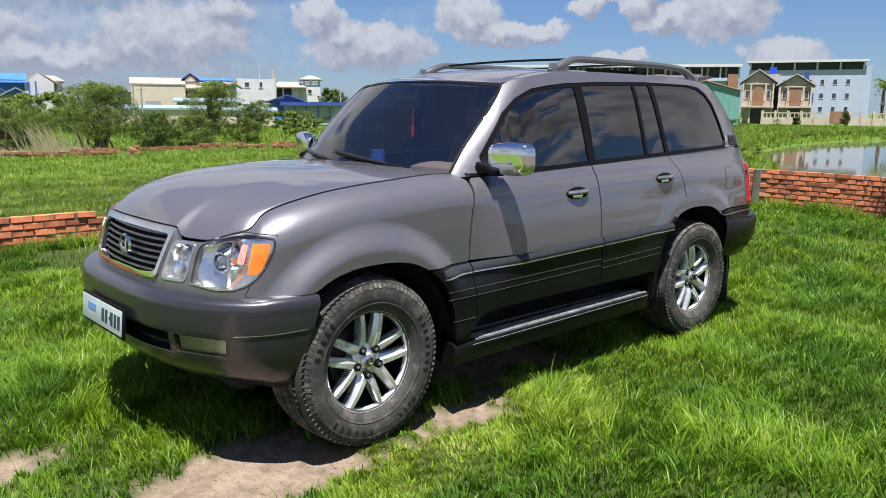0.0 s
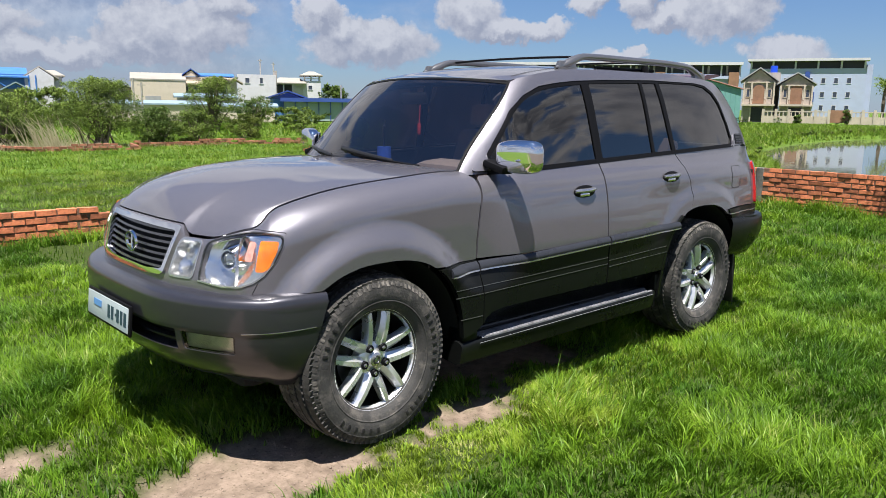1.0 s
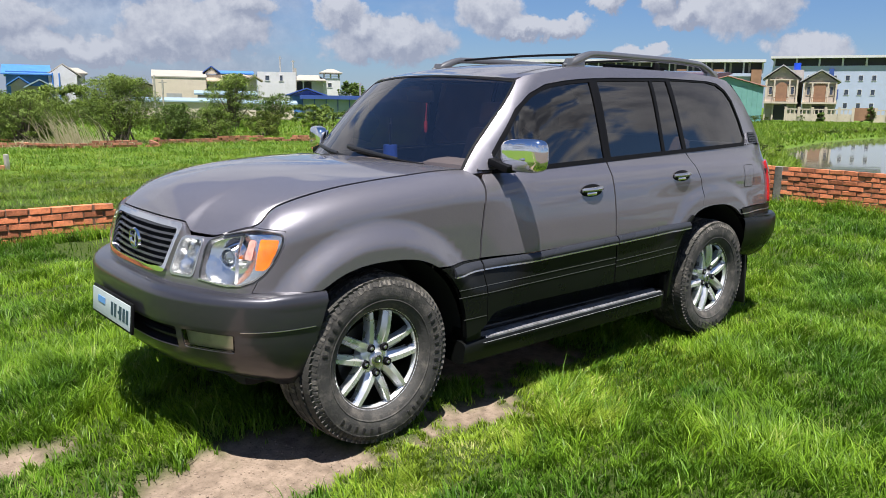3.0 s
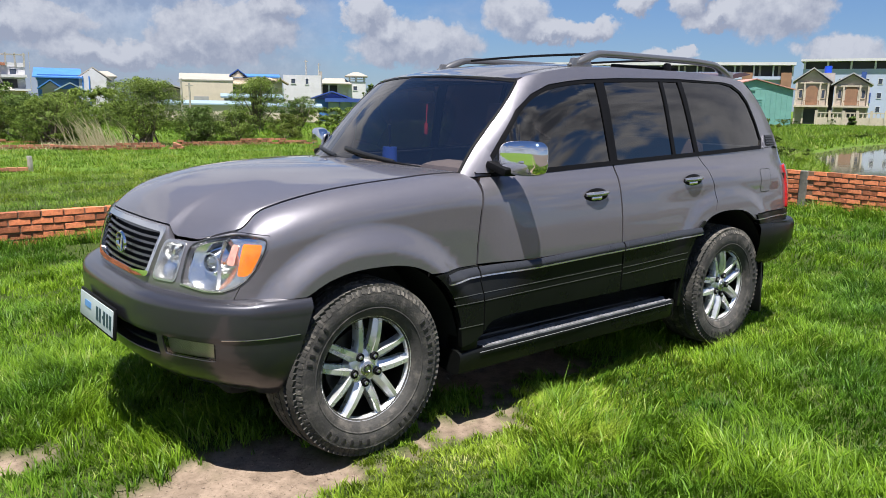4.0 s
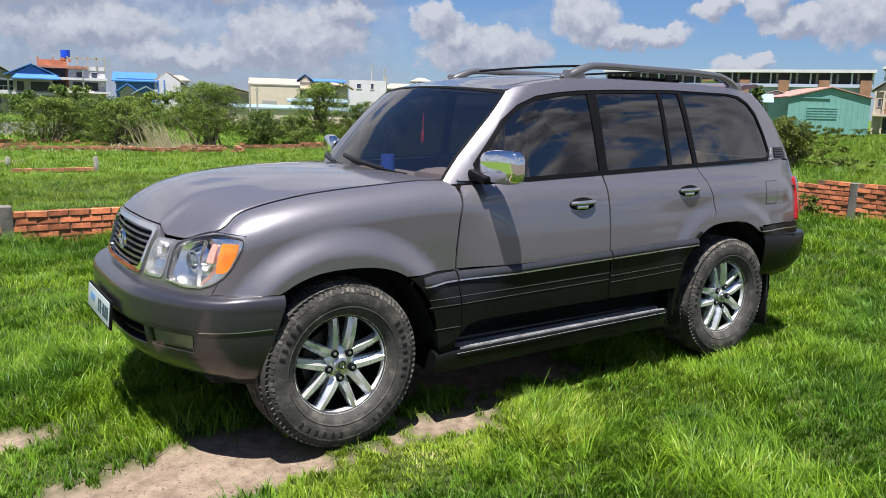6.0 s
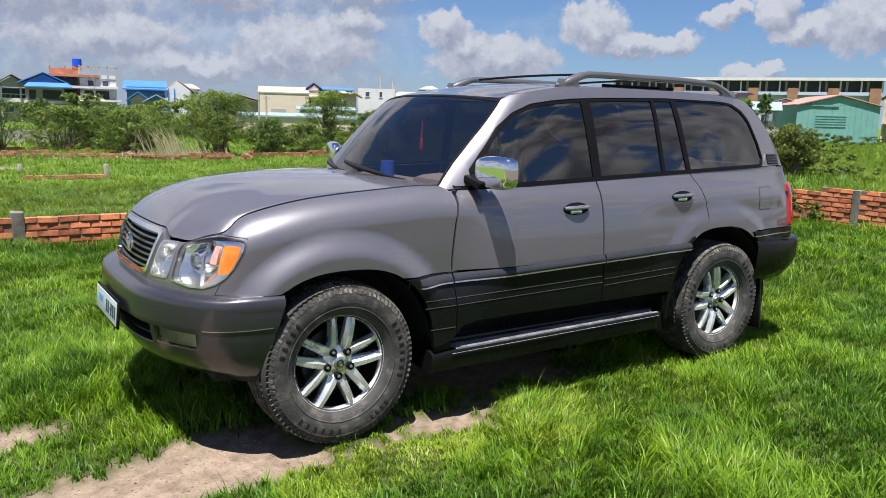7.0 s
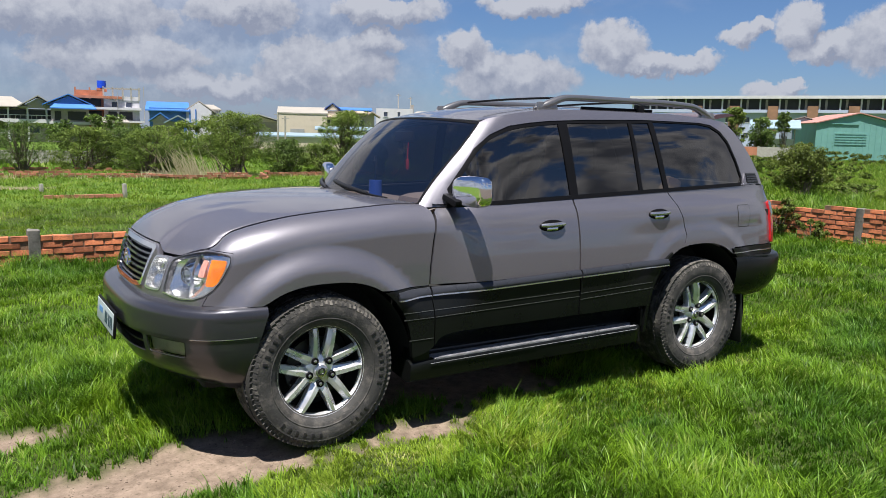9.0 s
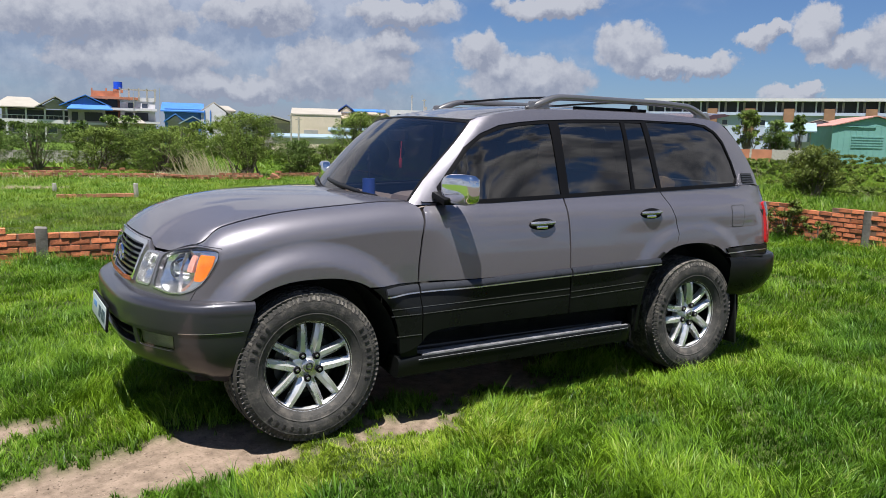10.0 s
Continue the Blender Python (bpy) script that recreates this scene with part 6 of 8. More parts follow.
CONCRETE = mat("weathered_concrete", (0.36, 0.34, 0.31), 0.9, 0, 0.25, 6, 60, 0.4, dirt=(0.14, 0.13, 0.11), dirt_amount=0.7)

CONCRETE_DARK = mat("stained_concrete", (0.15, 0.14, 0.125), 0.95, 0, 0.3, 9, 60, 0.5, dirt=(0.09, 0.08, 0.07), dirt_amount=0.7)


def brick_mesh(L, H, D, seed):
    """One worn brick of 12 faces or so with uneven corners; origin in its middle, length along x."""
    r = random.Random(seed)
    bm = bmesh.new()
    bmesh.ops.create_cube(bm, size=1)
    bmesh.ops.bevel(bm, geom=bm.edges[:], offset=0.045, segments=1, affect="EDGES")
    for v in bm.verts:
        v.co = Vector((v.co.x * L + r.uniform(-0.004, 0.004), v.co.y * D + r.uniform(-0.004, 0.004), v.co.z * H + r.uniform(-0.003, 0.003)))
    me = bpy.data.meshes.new("brick")
    bm.to_mesh(me)
    bm.free()
    me.materials.append(BRICK)
    return me


BRICKS = None


def brick_wall(name, label, start, along, length, courses, thick, broken, seed, pillars, tops_of_posts):
    """A low unplastered wall: a mortar core and every brick on its own. broken: how many of the upper bricks are missing by place."""
    global BRICKS
    if BRICKS is None:
        BRICKS = [brick_mesh(0.207, 0.060, 0.105, k) for k in range(6)]
    r = random.Random(seed)
    turn = math.degrees(math.atan2(along[1], along[0]))
    H, base = 0.079, -0.02
    root = new(name)
    root.matrix_basis = pose(start[0], start[1], 0, 0, 0, turn)
    tagged(root, label, "wall", kind="structure")
    tops = []
    n = int(length / 0.222)
    for i in range(n):
        tops.append(courses - broken(i * 0.222))
    for c in range(courses):
        shift = 0.111 if c % 2 else 0.0
        for i in range(n):
            if tops[i] <= c or any(abs(i * 0.222 + shift + 0.1 - p) < 0.06 for p in pillars):
                continue
            b = new("brick", BRICKS[r.randrange(6)])
            b.parent = root
            k = r.uniform(-0.006, 0.006)
            b.matrix_basis = pose(i * 0.222 + shift + 0.11 + k, r.uniform(-0.007, 0.007), base + c * H + 0.04, r.uniform(-1.2, 1.2), r.uniform(-1.5, 1.5), r.uniform(-1.8, 1.8))
    # mortar core, a little behind the bricks' faces
    bm = bmesh.new()
    i = 0
    while i < n:
        j = i
        while j < n and tops[j] == tops[i]:
            j += 1
        if tops[i] > 0:
            add_box(bm, ((i + j) * 0.111, 0, base + tops[i] * H / 2 - 0.012), ((j - i) * 0.222, thick - 0.018, tops[i] * H))
        i = j
    core = part("mortar", bm, MORTAR, root, flat=True)
    for p, top in zip(pillars, tops_of_posts):
        bm = bmesh.new()
        add_box(bm, (p, 0, top / 2 - 0.05), (0.125, 0.14, top + 0.1), (0, 0, 2), 0.014)
        for v in bm.verts:
            v.co += Vector((r.uniform(-0.008, 0.008), r.uniform(-0.008, 0.008), r.uniform(-0.008, 0.008)))
        part("pillar", bm, CONCRETE_DARK, root, "rough concrete post in the wall")
    return root


# ---- leaves, bushes and trees ----


def leaf_material(name, dark, light, shine=0.35):
    m, t, p, N, L = nodes_of(name)
    g = N("ShaderNodeNewGeometry")
    tc, n = N("ShaderNodeTexCoord"), N("ShaderNodeTexNoise")
    n.inputs["Scale"].default_value, n.inputs["Detail"].default_value = 1.3, 4
    L(tc.outputs["Object"], n.inputs["Vector"])
    a = N("ShaderNodeMath")
    a.operation = "MULTIPLY_ADD"
    L(g.outputs["Random Per Island"], a.inputs[0])
    a.inputs[1].default_value = 0.40
    L(n.outputs["Fac"], a.inputs[2])
    r = N("ShaderNodeMapRange")
    r.inputs["From Min"].default_value, r.inputs["From Max"].default_value = 0.38, 0.98
    L(a.outputs[0], r.inputs["Value"])
    x = N("ShaderNodeMix")
    x.data_type = "RGBA"
    L(r.outputs["Result"], x.inputs["Factor"])
    x.inputs[6].default_value, x.inputs[7].default_value = (*dark, 1), (*light, 1)
    L(x.outputs[2], p.inputs["Base Color"])
    p.inputs["Roughness"].default_value, p.inputs["Specular IOR Level"].default_value = 0.55, shine
    tr, mx = N("ShaderNodeBsdfTranslucent"), N("ShaderNodeMixShader")
    L(x.outputs[2], tr.inputs["Color"])
    mx.inputs[0].default_value = 0.38
    L(p.outputs[0], mx.inputs[1])
    L(tr.outputs[0], mx.inputs[2])
    L(mx.outputs[0], t.nodes["Material Output"].inputs["Surface"])
    return m


def soup(name, V, F, material, parent=None, label="", normals=None):
    """A mesh from arrays: V (n, 3) and F (m, k)."""
    me = bpy.data.meshes.new(name)
    me.vertices.add(len(V))
    me.vertices.foreach_set("co", np.asarray(V, np.float32).ravel())
    k = F.shape[1]
    me.loops.add(F.size)
    me.loops.foreach_set("vertex_index", F.ravel().astype(np.int32))
    me.polygons.add(len(F))
    me.polygons.foreach_set("loop_start", np.arange(0, F.size, k, dtype=np.int32))
    me.update(calc_edges=True)
    if normals is not None:
        me.polygons.foreach_set("use_smooth", np.ones(len(F), bool))
        me.normals_split_custom_set_from_vertices(normals.tolist())
    me.materials.append(material)
    ob = new(name, me)
    ob.parent = parent
    return tagged(ob, label)


def leaves(points, size, seed, droop=0.2, narrow=0.5):
    """Diamond leaves, each bent along its middle, at the points."""
    r = np.random.RandomState(seed)
    n = len(points)
    d = r.normal(size=(n, 3))
    d[:, 2] = d[:, 2] * 0.7 - droop
    d /= np.linalg.norm(d, axis=1)[:, None]
    e = np.cross(d, r.normal(size=(n, 3)))
    e /= np.linalg.norm(e, axis=1)[:, None]
    f = np.cross(d, e)
    s = (size * r.uniform(0.6, 1.4, n))[:, None]
    P = np.asarray(points)
    V = np.stack([P, P + d * s * 0.5 + e * s * narrow * 0.5 + f * s * 0.08, P + d * s, P + d * s * 0.5 - e * s * narrow * 0.5 + f * s * 0.08], 1)
    F = np.arange(n * 4).reshape(n, 4)
    return V.reshape(-1, 3), F


LEAF = leaf_material("mid_green_leaf", (0.078, 0.130, 0.024), (0.25, 0.345, 0.060))
LEAF_DARK = leaf_material("dark_green_leaf", (0.050, 0.095, 0.020), (0.170, 0.260, 0.050))
LEAF_YELLOW = leaf_material("yellow_green_leaf", (0.06, 0.095, 0.014), (0.21, 0.26, 0.045))
STRAW = leaf_material("dry_straw", (0.32, 0.27, 0.16), (0.62, 0.55, 0.38), 0.15)
BARK = mat("grey_brown_bark", (0.12, 0.095, 0.07), 0.9, 0, 0.3, 12, 80, 0.6)


def bush(name, label, at, width, height, n, leaf, seed, material=None, category="bush", trunk=0.12, depth=None, base=0.10, open_=0.55):
    """A bush or small tree: limbs from the foot, each with clumps of leaves on and between them."""
    r = np.random.RandomState(seed)
    z0 = float(ground_z(at[0], at[1])) - 0.05
    ob = thing(name, label, category, at=(at[0], at[1], z0))
    depth = depth or width * 0.8
    P, limbs, hearts = [], [], []
    n = int(n * 2.7 * (1.45 if leaf < 0.095 else 1.0))
    leaf *= 0.74 if leaf < 0.095 else 0.88
    clumps = max(18, int(n / 130))
    for k in range(clumps):
        a = r.uniform(0, 6.283)
        q = r.uniform(0, 1) ** 0.5
        h = base + (1 - base) * r.uniform(0.0, 1) ** 0.9
        taper = math.sqrt(max(0.05, 1 - max(0, (h - 0.45) / 0.56) ** 2.2)) * (0.55 + 0.45 * min(1, h / 0.35))
        c = np.array([math.cos(a) * q * width * 0.5 * taper, math.sin(a) * q * depth * 0.5 * taper, h * height * r.uniform(0.88, 1.04)])
        rad = r.uniform(0.06, 0.16) * min(width, height * 1.3)
        c[:2] *= max(0.2, 1 - 2 * rad / width)
        c[2] = min(c[2], height - 0.7 * rad)
        m = int(n / clumps * r.uniform(0.5, 1.5))
        v = r.normal(size=(m, 3))
        v /= np.linalg.norm(v, axis=1)[:, None]
        v *= (r.uniform(0.35, 1.0, m) ** 0.6)[:, None]
        v[:, 2] *= 0.7
        spray = c + v * rad
        if k % 3 == 0:
            # a loose spray that reaches outwards and up past the rest
            reach = np.array([c[0] * 0.55, c[1] * 0.55, 0.10 * height]) * r.uniform(0.3, 1.0)
            t = r.uniform(0, 1, m)[:, None]
            spray = c + v * rad * (1 - 0.75 * t) + reach * t
        P.append(spray)
        hearts.append(np.tile(c, (m, 1)))
        if k % 2 == 0:
            limbs.append(c)
    pts = np.concatenate(P)
    keep = pts[:, 2] > 0.02
    pts = pts[keep]
    V, F = leaves(pts, leaf * 0.80, seed + 1)
    # leaves turn to the light: outwards from their clump and up, each a little off
    heart = np.repeat(np.concatenate(hearts)[keep], 4, axis=0)
    out = V - heart
    out = out / (np.linalg.norm(out, axis=1)[:, None] + 1e-6) + 0.55 * V / (np.linalg.norm(V, axis=1)[:, None] + 1e-6)
    out = out + np.array([0, 0, 0.35]) + np.repeat(r.normal(0, 0.42, (len(V) // 4, 3)), 4, axis=0)
    out /= np.linalg.norm(out, axis=1)[:, None]
    soup("crown", V, F, material or LEAF, ob, normals=out)
    bm = bmesh.new()
    spread = trunk * 1.5 if category == "tree" else max(trunk * 1.5, width * 0.28)
    for c in limbs[:26]:
        foot = Vector((r.uniform(-0.5, 0.5) * spread, r.uniform(-0.5, 0.5) * spread, 0))
        tip = Vector(c)
        mid = foot.lerp(tip, 0.5) + Vector((r.uniform(-0.1, 0.1), r.uniform(-0.1, 0.1), 0.08)) * height * 0.5
        prev = None
        for i in range(6):
            t = i / 5
            p = foot * (1 - t) ** 2 + mid * 2 * t * (1 - t) + tip * t * t
            rad = trunk * 0.28 * (1 - 0.85 * t)
            ring = [bm.verts.new(p + Vector((math.cos(w) * rad, math.sin(w) * rad, 0))) for w in (0, 1.57, 3.14, 4.71)]
            if prev:
                for q in range(4):
                    bm.faces.new((prev[q], prev[(q + 1) % 4], ring[(q + 1) % 4], ring[q]))
            prev = ring
    part("trunk", bm, BARK, ob)
    return ob


# ---- buildings in the distance ----
WHITE_W = mat("white_render_wall", (0.56, 0.55, 0.58), 0.85, 0, 0.08, 0.7, 6, dirt=(0.42, 0.4, 0.38), dirt_amount=0.4)
LILAC_W = mat("pale_lilac_wall", (0.38, 0.43, 0.57), 0.85, 0, 0.06, 0.4, 4, dirt=(0.36, 0.37, 0.42), dirt_amount=0.35)
CREAM_W = mat("cream_wall", (0.56, 0.48, 0.39), 0.85, 0, 0.08, 0.7, 6, dirt=(0.4, 0.34, 0.27), dirt_amount=0.4)
GREY_W = mat("grey_beige_wall", (0.34, 0.305, 0.285), 0.85, 0, 0.12, 0.7, 6, dirt=(0.2, 0.18, 0.16), dirt_amount=0.4)
TEAL_W = mat("teal_sheet_wall", (0.14, 0.31, 0.29), 0.6, 0, 0.1, 0.9, 12, dirt=(0.1, 0.22, 0.2), dirt_amount=0.4)
GREEN_W = mat("pale_green_wall", (0.28, 0.36, 0.33), 0.8, 0, 0.1, 0.7, 6)
BLUE_R = mat("blue_sheet_roof", (0.045, 0.165, 0.46), 0.6, 0, 0.12, 0.8, 10)
DEEP_BLUE = mat("deep_blue_sheet", (0.035, 0.075, 0.28), 0.5, 0, 0.15, 0.8, 10)
LIGHT_R = mat("pale_sheet_roof", (0.31, 0.285, 0.25), 0.75, 0, 0.1, 0.8, 10)
GREY_R = mat("grey_roof", (0.33, 0.33, 0.34), 0.7, 0, 0.15, 0.8, 10)
RED_R = mat("faded_red_roof", (0.40, 0.20, 0.17), 0.75, 0, 0.15, 0.8, 10)
BRICK_W = mat("far_brick_wall", (0.42, 0.17, 0.10), 0.9, 0, 0.25, 1.2, 14)
BROWN = mat("brown_panel", (0.26, 0.14, 0.085), 0.8, 0, 0.2, 1.0, 10)
# near-black fill: paints the shade inside open storeys, verandas and doorways
VOID_SHADE = mat("opening_shade", (0.022, 0.022, 0.026), 0.5, 0, 0.3, 1.0, 6)
PANE = mat("far_window_pane", (0.05, 0.06, 0.09), 0.15, 0, 0.2, 0.6, 4)


STOREY, SWING = 1.0, 0.0


def swung(p):
    """A place turned about the lawn by SWING degrees."""
    x, y, a = p[0] - 3.2, p[1] - 3.9, radians(SWING)
    return (3.2 + x * math.cos(a) - y * math.sin(a), 3.9 + x * math.sin(a) + y * math.cos(a))


class Site:
    """A building's frame: u to the picture's right along its front, d away from the front, z up."""

    def __init__(self, name, label, left, right, category="house", away=None, group=""):
        left, right = swung(left), swung(right)
        self.w = math.dist(left, right)
        yaw = math.degrees(math.atan2(right[1] - left[1], right[0] - left[0]))
        self.ob = thing(name, label, category, group)
        self.ob.matrix_basis = pose(left[0], left[1], 0, 0, 0, yaw)
        n = Vector((-(right[1] - left[1]), right[0] - left[0]))
        # the far side is the one away from the meadow
        self.s = 1 if n.dot(Vector((left[0] - 3, left[1] - 4))) > 0 else -1

    def block(self, name, u0, u1, z0, z1, d0, d1, material, parent=None, label="", bevel=0.0):
        return box(name, ((u0 + u1) / 2, self.s * (d0 + d1) / 2, (z0 + z1) / 2 * STOREY), (abs(u1 - u0), abs(d1 - d0), (z1 - z0) * STOREY), material, parent or self.ob, label, bevel=bevel)

    def roof(self, u0, u1, z0, z1, d0, d1, material, along="u", thick=0.12, hip=0.0, label=""):
        """A gabled roof of two thick slopes; along: which way its ridge runs."""
        bm = bmesh.new()
        if along == "u":
            m = (d0 + d1) / 2
            pts = [(u0, d0, z0), (u1, d0, z0), (u1 - hip, m, z1), (u0 + hip, m, z1), (u0, d1, z0), (u1, d1, z0)]
            faces = [(0, 1, 2, 3), (3, 2, 5, 4)] + ([(0, 3, 4), (1, 5, 2)] if hip else [])
        else:
            m = (u0 + u1) / 2
            pts = [(u0, d0, z0), (u0, d1, z0), (m, d1 - hip, z1), (m, d0 + hip, z1), (u1, d0, z0), (u1, d1, z0)]
            faces = [(0, 1, 2, 3), (3, 2, 5, 4)] + ([(0, 3, 4), (1, 5, 2)] if hip else [])
        vv = [bm.verts.new((a, self.s * b, c * STOREY)) for a, b, c in pts]
        vt = [bm.verts.new((a, self.s * b, c * STOREY + thick)) for a, b, c in pts]
        for f in faces:
            bm.faces.new([vv[i] for i in f])
            bm.faces.new([vt[i] for i in f[::-1]])
        for f in faces:
            for a, b in zip(f, f[1:] + f[:1]):
                if sum(1 for g in faces for x, y in zip(g, g[1:] + g[:1]) if {x, y} == {a, b}) == 1:
                    bm.faces.new((vv[a], vv[b], vt[b], vt[a]))
        return part("roof", bm, material, self.ob, label, flat=True)

    def gable(self, u0, u1, z0, z1, d0, d1, material):
        """The triangle of wall under a roof whose ridge runs away from the viewer."""
        bm = bmesh.new()
        m = (u0 + u1) / 2
        pts = [(u0, z0), (u1, z0), (m, z1)]
        a = [bm.verts.new((u, self.s * d0, z * STOREY)) for u, z in pts]
        b = [bm.verts.new((u, self.s * d1, z * STOREY)) for u, z in pts]
        bm.faces.new(a)
        bm.faces.new(b[::-1])
        for i in range(3):
            bm.faces.new((a[i], a[(i + 1) % 3], b[(i + 1) % 3], b[i]))
        return part("gable", bm, material, self.ob, flat=True)

    def window(self, u, z, w, h, d=0.0, frame=WHITE_W, pane=PANE):
        f = new("window")
        f.parent = self.ob
        for nm, a, b, c, e in (("jamb", u - w / 2 - 0.06, u - w / 2, z - h / 2, z + h / 2), ("jamb", u + w / 2, u + w / 2 + 0.06, z - h / 2, z + h / 2), ("sill", u - w / 2 - 0.1, u + w / 2 + 0.1, z - h / 2 - 0.08, z - h / 2), ("lintel", u - w / 2 - 0.06, u + w / 2 + 0.06, z + h / 2, z + h / 2 + 0.06)):
            self.block(nm, a, b, c, e, d - 0.06, d + 0.02, frame, f)
        self.block("pane", u - w / 2, u + w / 2, z - h / 2, z + h / 2, d - 0.02, d + 0.02, pane, f)


def far_left():
    s = Site("house", "grey two-storey house with pale roofs and open verandas", (2.2, -100.4), (-6.2, -100.1))
    s.block("wall", 0.6, s.w, 0, 4.4, 0.4, 7, GREY_W)
    s.block("veranda_void", 1.0, s.w - 0.4, 3.05, 4.25, 0.2, 0.45, VOID_SHADE)
    s.block("balcony", 0.4, s.w, 2.55, 3.05, -0.3, 0.5, WHITE_W)
    for u in (1.0, 3.0, 5.0, 7.0, 8.2):
        s.block("column", u, u + 0.2, 0, 4.5, -0.25, -0.05, WHITE_W)
    s.roof(-0.4, 5.2, 4.55, 5.95, -0.6, 7, LIGHT_R, "u", hip=1.6)
    s.roof(3.9, s.w + 0.2, 4.5, 6.1, -0.9, 6, LIGHT_R, "d")
    s.gable(4.2, s.w, 4.5, 5.9, -0.2, 0.2, GREY_W)
    for k in range(14):
        s.block("baluster", 0.5 + 0.55 * k, 0.56 + 0.55 * k, 3.05, 3.55, -0.28, -0.22, GREY_W)
    s.block("handrail", 0.4, s.w, 3.52, 3.60, -0.30, -0.20, WHITE_W)
    s.block("ground_opening", 3.6, 5.2, 0.2, 2.2, 0.3, 0.45, VOID_SHADE)
    s.window(2.2, 1.7, 1.0, 1.0, 0.3)
    s.window(5.8, 1.7, 1.0, 1.0, 0.3)

    s = Site("house", "narrow beige house under a bright blue roof", (-4.9, -99.2), (-9.7, -98.8))
    s.block("wall", 0.4, s.w - 0.3, 0, 4.9, 0, 7, GREY_W)
    s.block("opening", 0.8, 1.5, 3.0, 4.2, -0.05, 0.1, VOID_SHADE)
    s.block("opening", 2.2, 4.2, 3.0, 4.2, -0.05, 0.1, VOID_SHADE)
    s.block("slab", 0.2, s.w, 2.45, 2.8, -0.5, 0.2, WHITE_W)
    s.roof(-0.5, s.w + 0.4, 4.95, 6.45, -0.5, 7, BLUE_R, "d")
    s.gable(-0.1, s.w, 4.95, 6.3, -0.1, 0.2, DEEP_BLUE_W)
    s.roof(0.3, s.w + 0.5, 4.50, 5.05, -1.7, 0.4, BLUE_R, "u", hip=0.5)

    s = Site("unfinished_block", "unfinished brick and white tower house with a blue tank", (-8.5, -104.9), (-16.3, -103.8), "building")
    w = s.w
    s.block("wall", 0, 3.4, 0, 7.55, 1.0, 8, BRICK_W)
    s.block("wall", 3.4, w - 0.2, 0, 6.2, 0.4, 8, WHITE_W)
    for z, u1, m in ((2.85, w, BRICK_W), (4.75, w, WHITE_W), (6.35, 5.6, BRICK_W)):
        s.block("slab", -0.1, u1, z, z + 0.35, -0.5, 2, m)
    for z in (3.35, 5.2):
        s.block("opening", 0.5, 3.1, z, z + 1.2, 0.9, 1.05, VOID_SHADE)
    for u in (4.2, 5.9):
        s.window(u + 0.5, 5.55, 0.7, 0.75, 0.4)
        s.window(u + 0.5, 3.9, 0.7, 0.75, 0.4)
    for u in (0.0, 1.7, 3.3, 4.4, 5.6, 6.6, w - 0.3):
        s.block("column", u, u + 0.2, 6.2, 8.1 if u > 3 else 7.9, 0.2, 0.4, BRICK_W if u < 3 else CONCRETE)
    s.block("beam", 3.3, w, 7.75, 7.95, 0.2, 0.4, CONCRETE)
    s.block("parapet", 3.3, w - 0.2, 6.2, 6.75, 0.3, 0.45, WHITE_W)
    for u in (5.0, w + 0.3):
        s.block("scaffold_pole", u, u + 0.06, 2.9, 8.2, -0.62, -0.56, CONCRETE)
    s.block("opening", 3.9, 4.9, 3.35, 4.5, 0.3, 0.45, VOID_SHADE)
    s.block("opening", 5.2, 6.8, 3.35, 4.5, 0.3, 0.45, VOID_SHADE)
    s.block("balcony_slab", 3.2, w + 0.3, 2.9, 3.2, -1.0, 0.5, WHITE_W)
    bm = bmesh.new()
    bmesh.ops.create_cone(bm, cap_ends=True, segments=24, radius1=0.55, radius2=0.55, depth=0.95)
    bmesh.ops.transform(bm, matrix=Matrix.Translation((3.2, s.s * 1.5, 7.38)), verts=bm.verts[:])
    part("tank", bm, BLUE_TANK, s.ob, "bright blue water tank")
    s.block("tank_stand", 2.6, 3.8, 7.4, 7.92, 1.0, 2.0, BRICK_W)

    s = Site("lean_to", "low white sheet lean-to roof", (-8.9, -94.6), (-13.2, -94.1), "shed")
    s.block("wall", 0.2, s.w - 0.2, 0, 2.8, 0.6, 3, CREAM_W)
    s.roof(0, s.w, 2.75, 3.4, -0.8, 4, LIGHT_R, "u", hip=0.5)

    s = Site("warehouse", "blue-roofed warehouse with a white gable end", (-13.0, -82.0), (-19.3, -80.6), "warehouse")
    s.block("wall", 0.2, 4.0, 0, 4.6, 0.2, 9, DEEP_BLUE_W)
    s.roof(-0.2, 4.2, 4.2, 5.35, -0.3, 9.5, BLUE_R, "u")
    s.block("wall", 3.9, s.w, 0, 4.3, -0.1, 9, WHITE_W)
    s.gable(3.8, s.w + 0.1, 4.25, 5.4, -0.1, 9, WHITE_W)
    s.roof(3.5, s.w + 0.5, 4.1, 5.45, 0.1, 9.5, LIGHT_R, "d")
    for u in (4.2, 4.8):
        s.block("rib", u, u + 0.12, 0, 4.5, -0.2, -0.1, BLUE_R)
    s = Site("shed", "low shed with a pale blue pitched roof", (-12.2, -76.0), (-15.4, -75.3), "shed")
    s.block("wall", 0.2, s.w - 0.2, 0, 2.9, 0, 4, GREY_W)
    s.roof(-0.2, 2.0, 2.85, 3.75, -0.4, 4, BLUE_R, "d")
    s.gable(0, 1.8, 2.85, 3.65, -0.05, 0.2, GREY_W)
    s.roof(1.2, s.w + 0.6, 2.65, 3.5, -0.8, 4, PALE_BLUE, "d")
    s = Site("shed", "white gabled shed roof behind the warehouse", (-18.8, -86.0), (-21.4, -85.4), "shed")
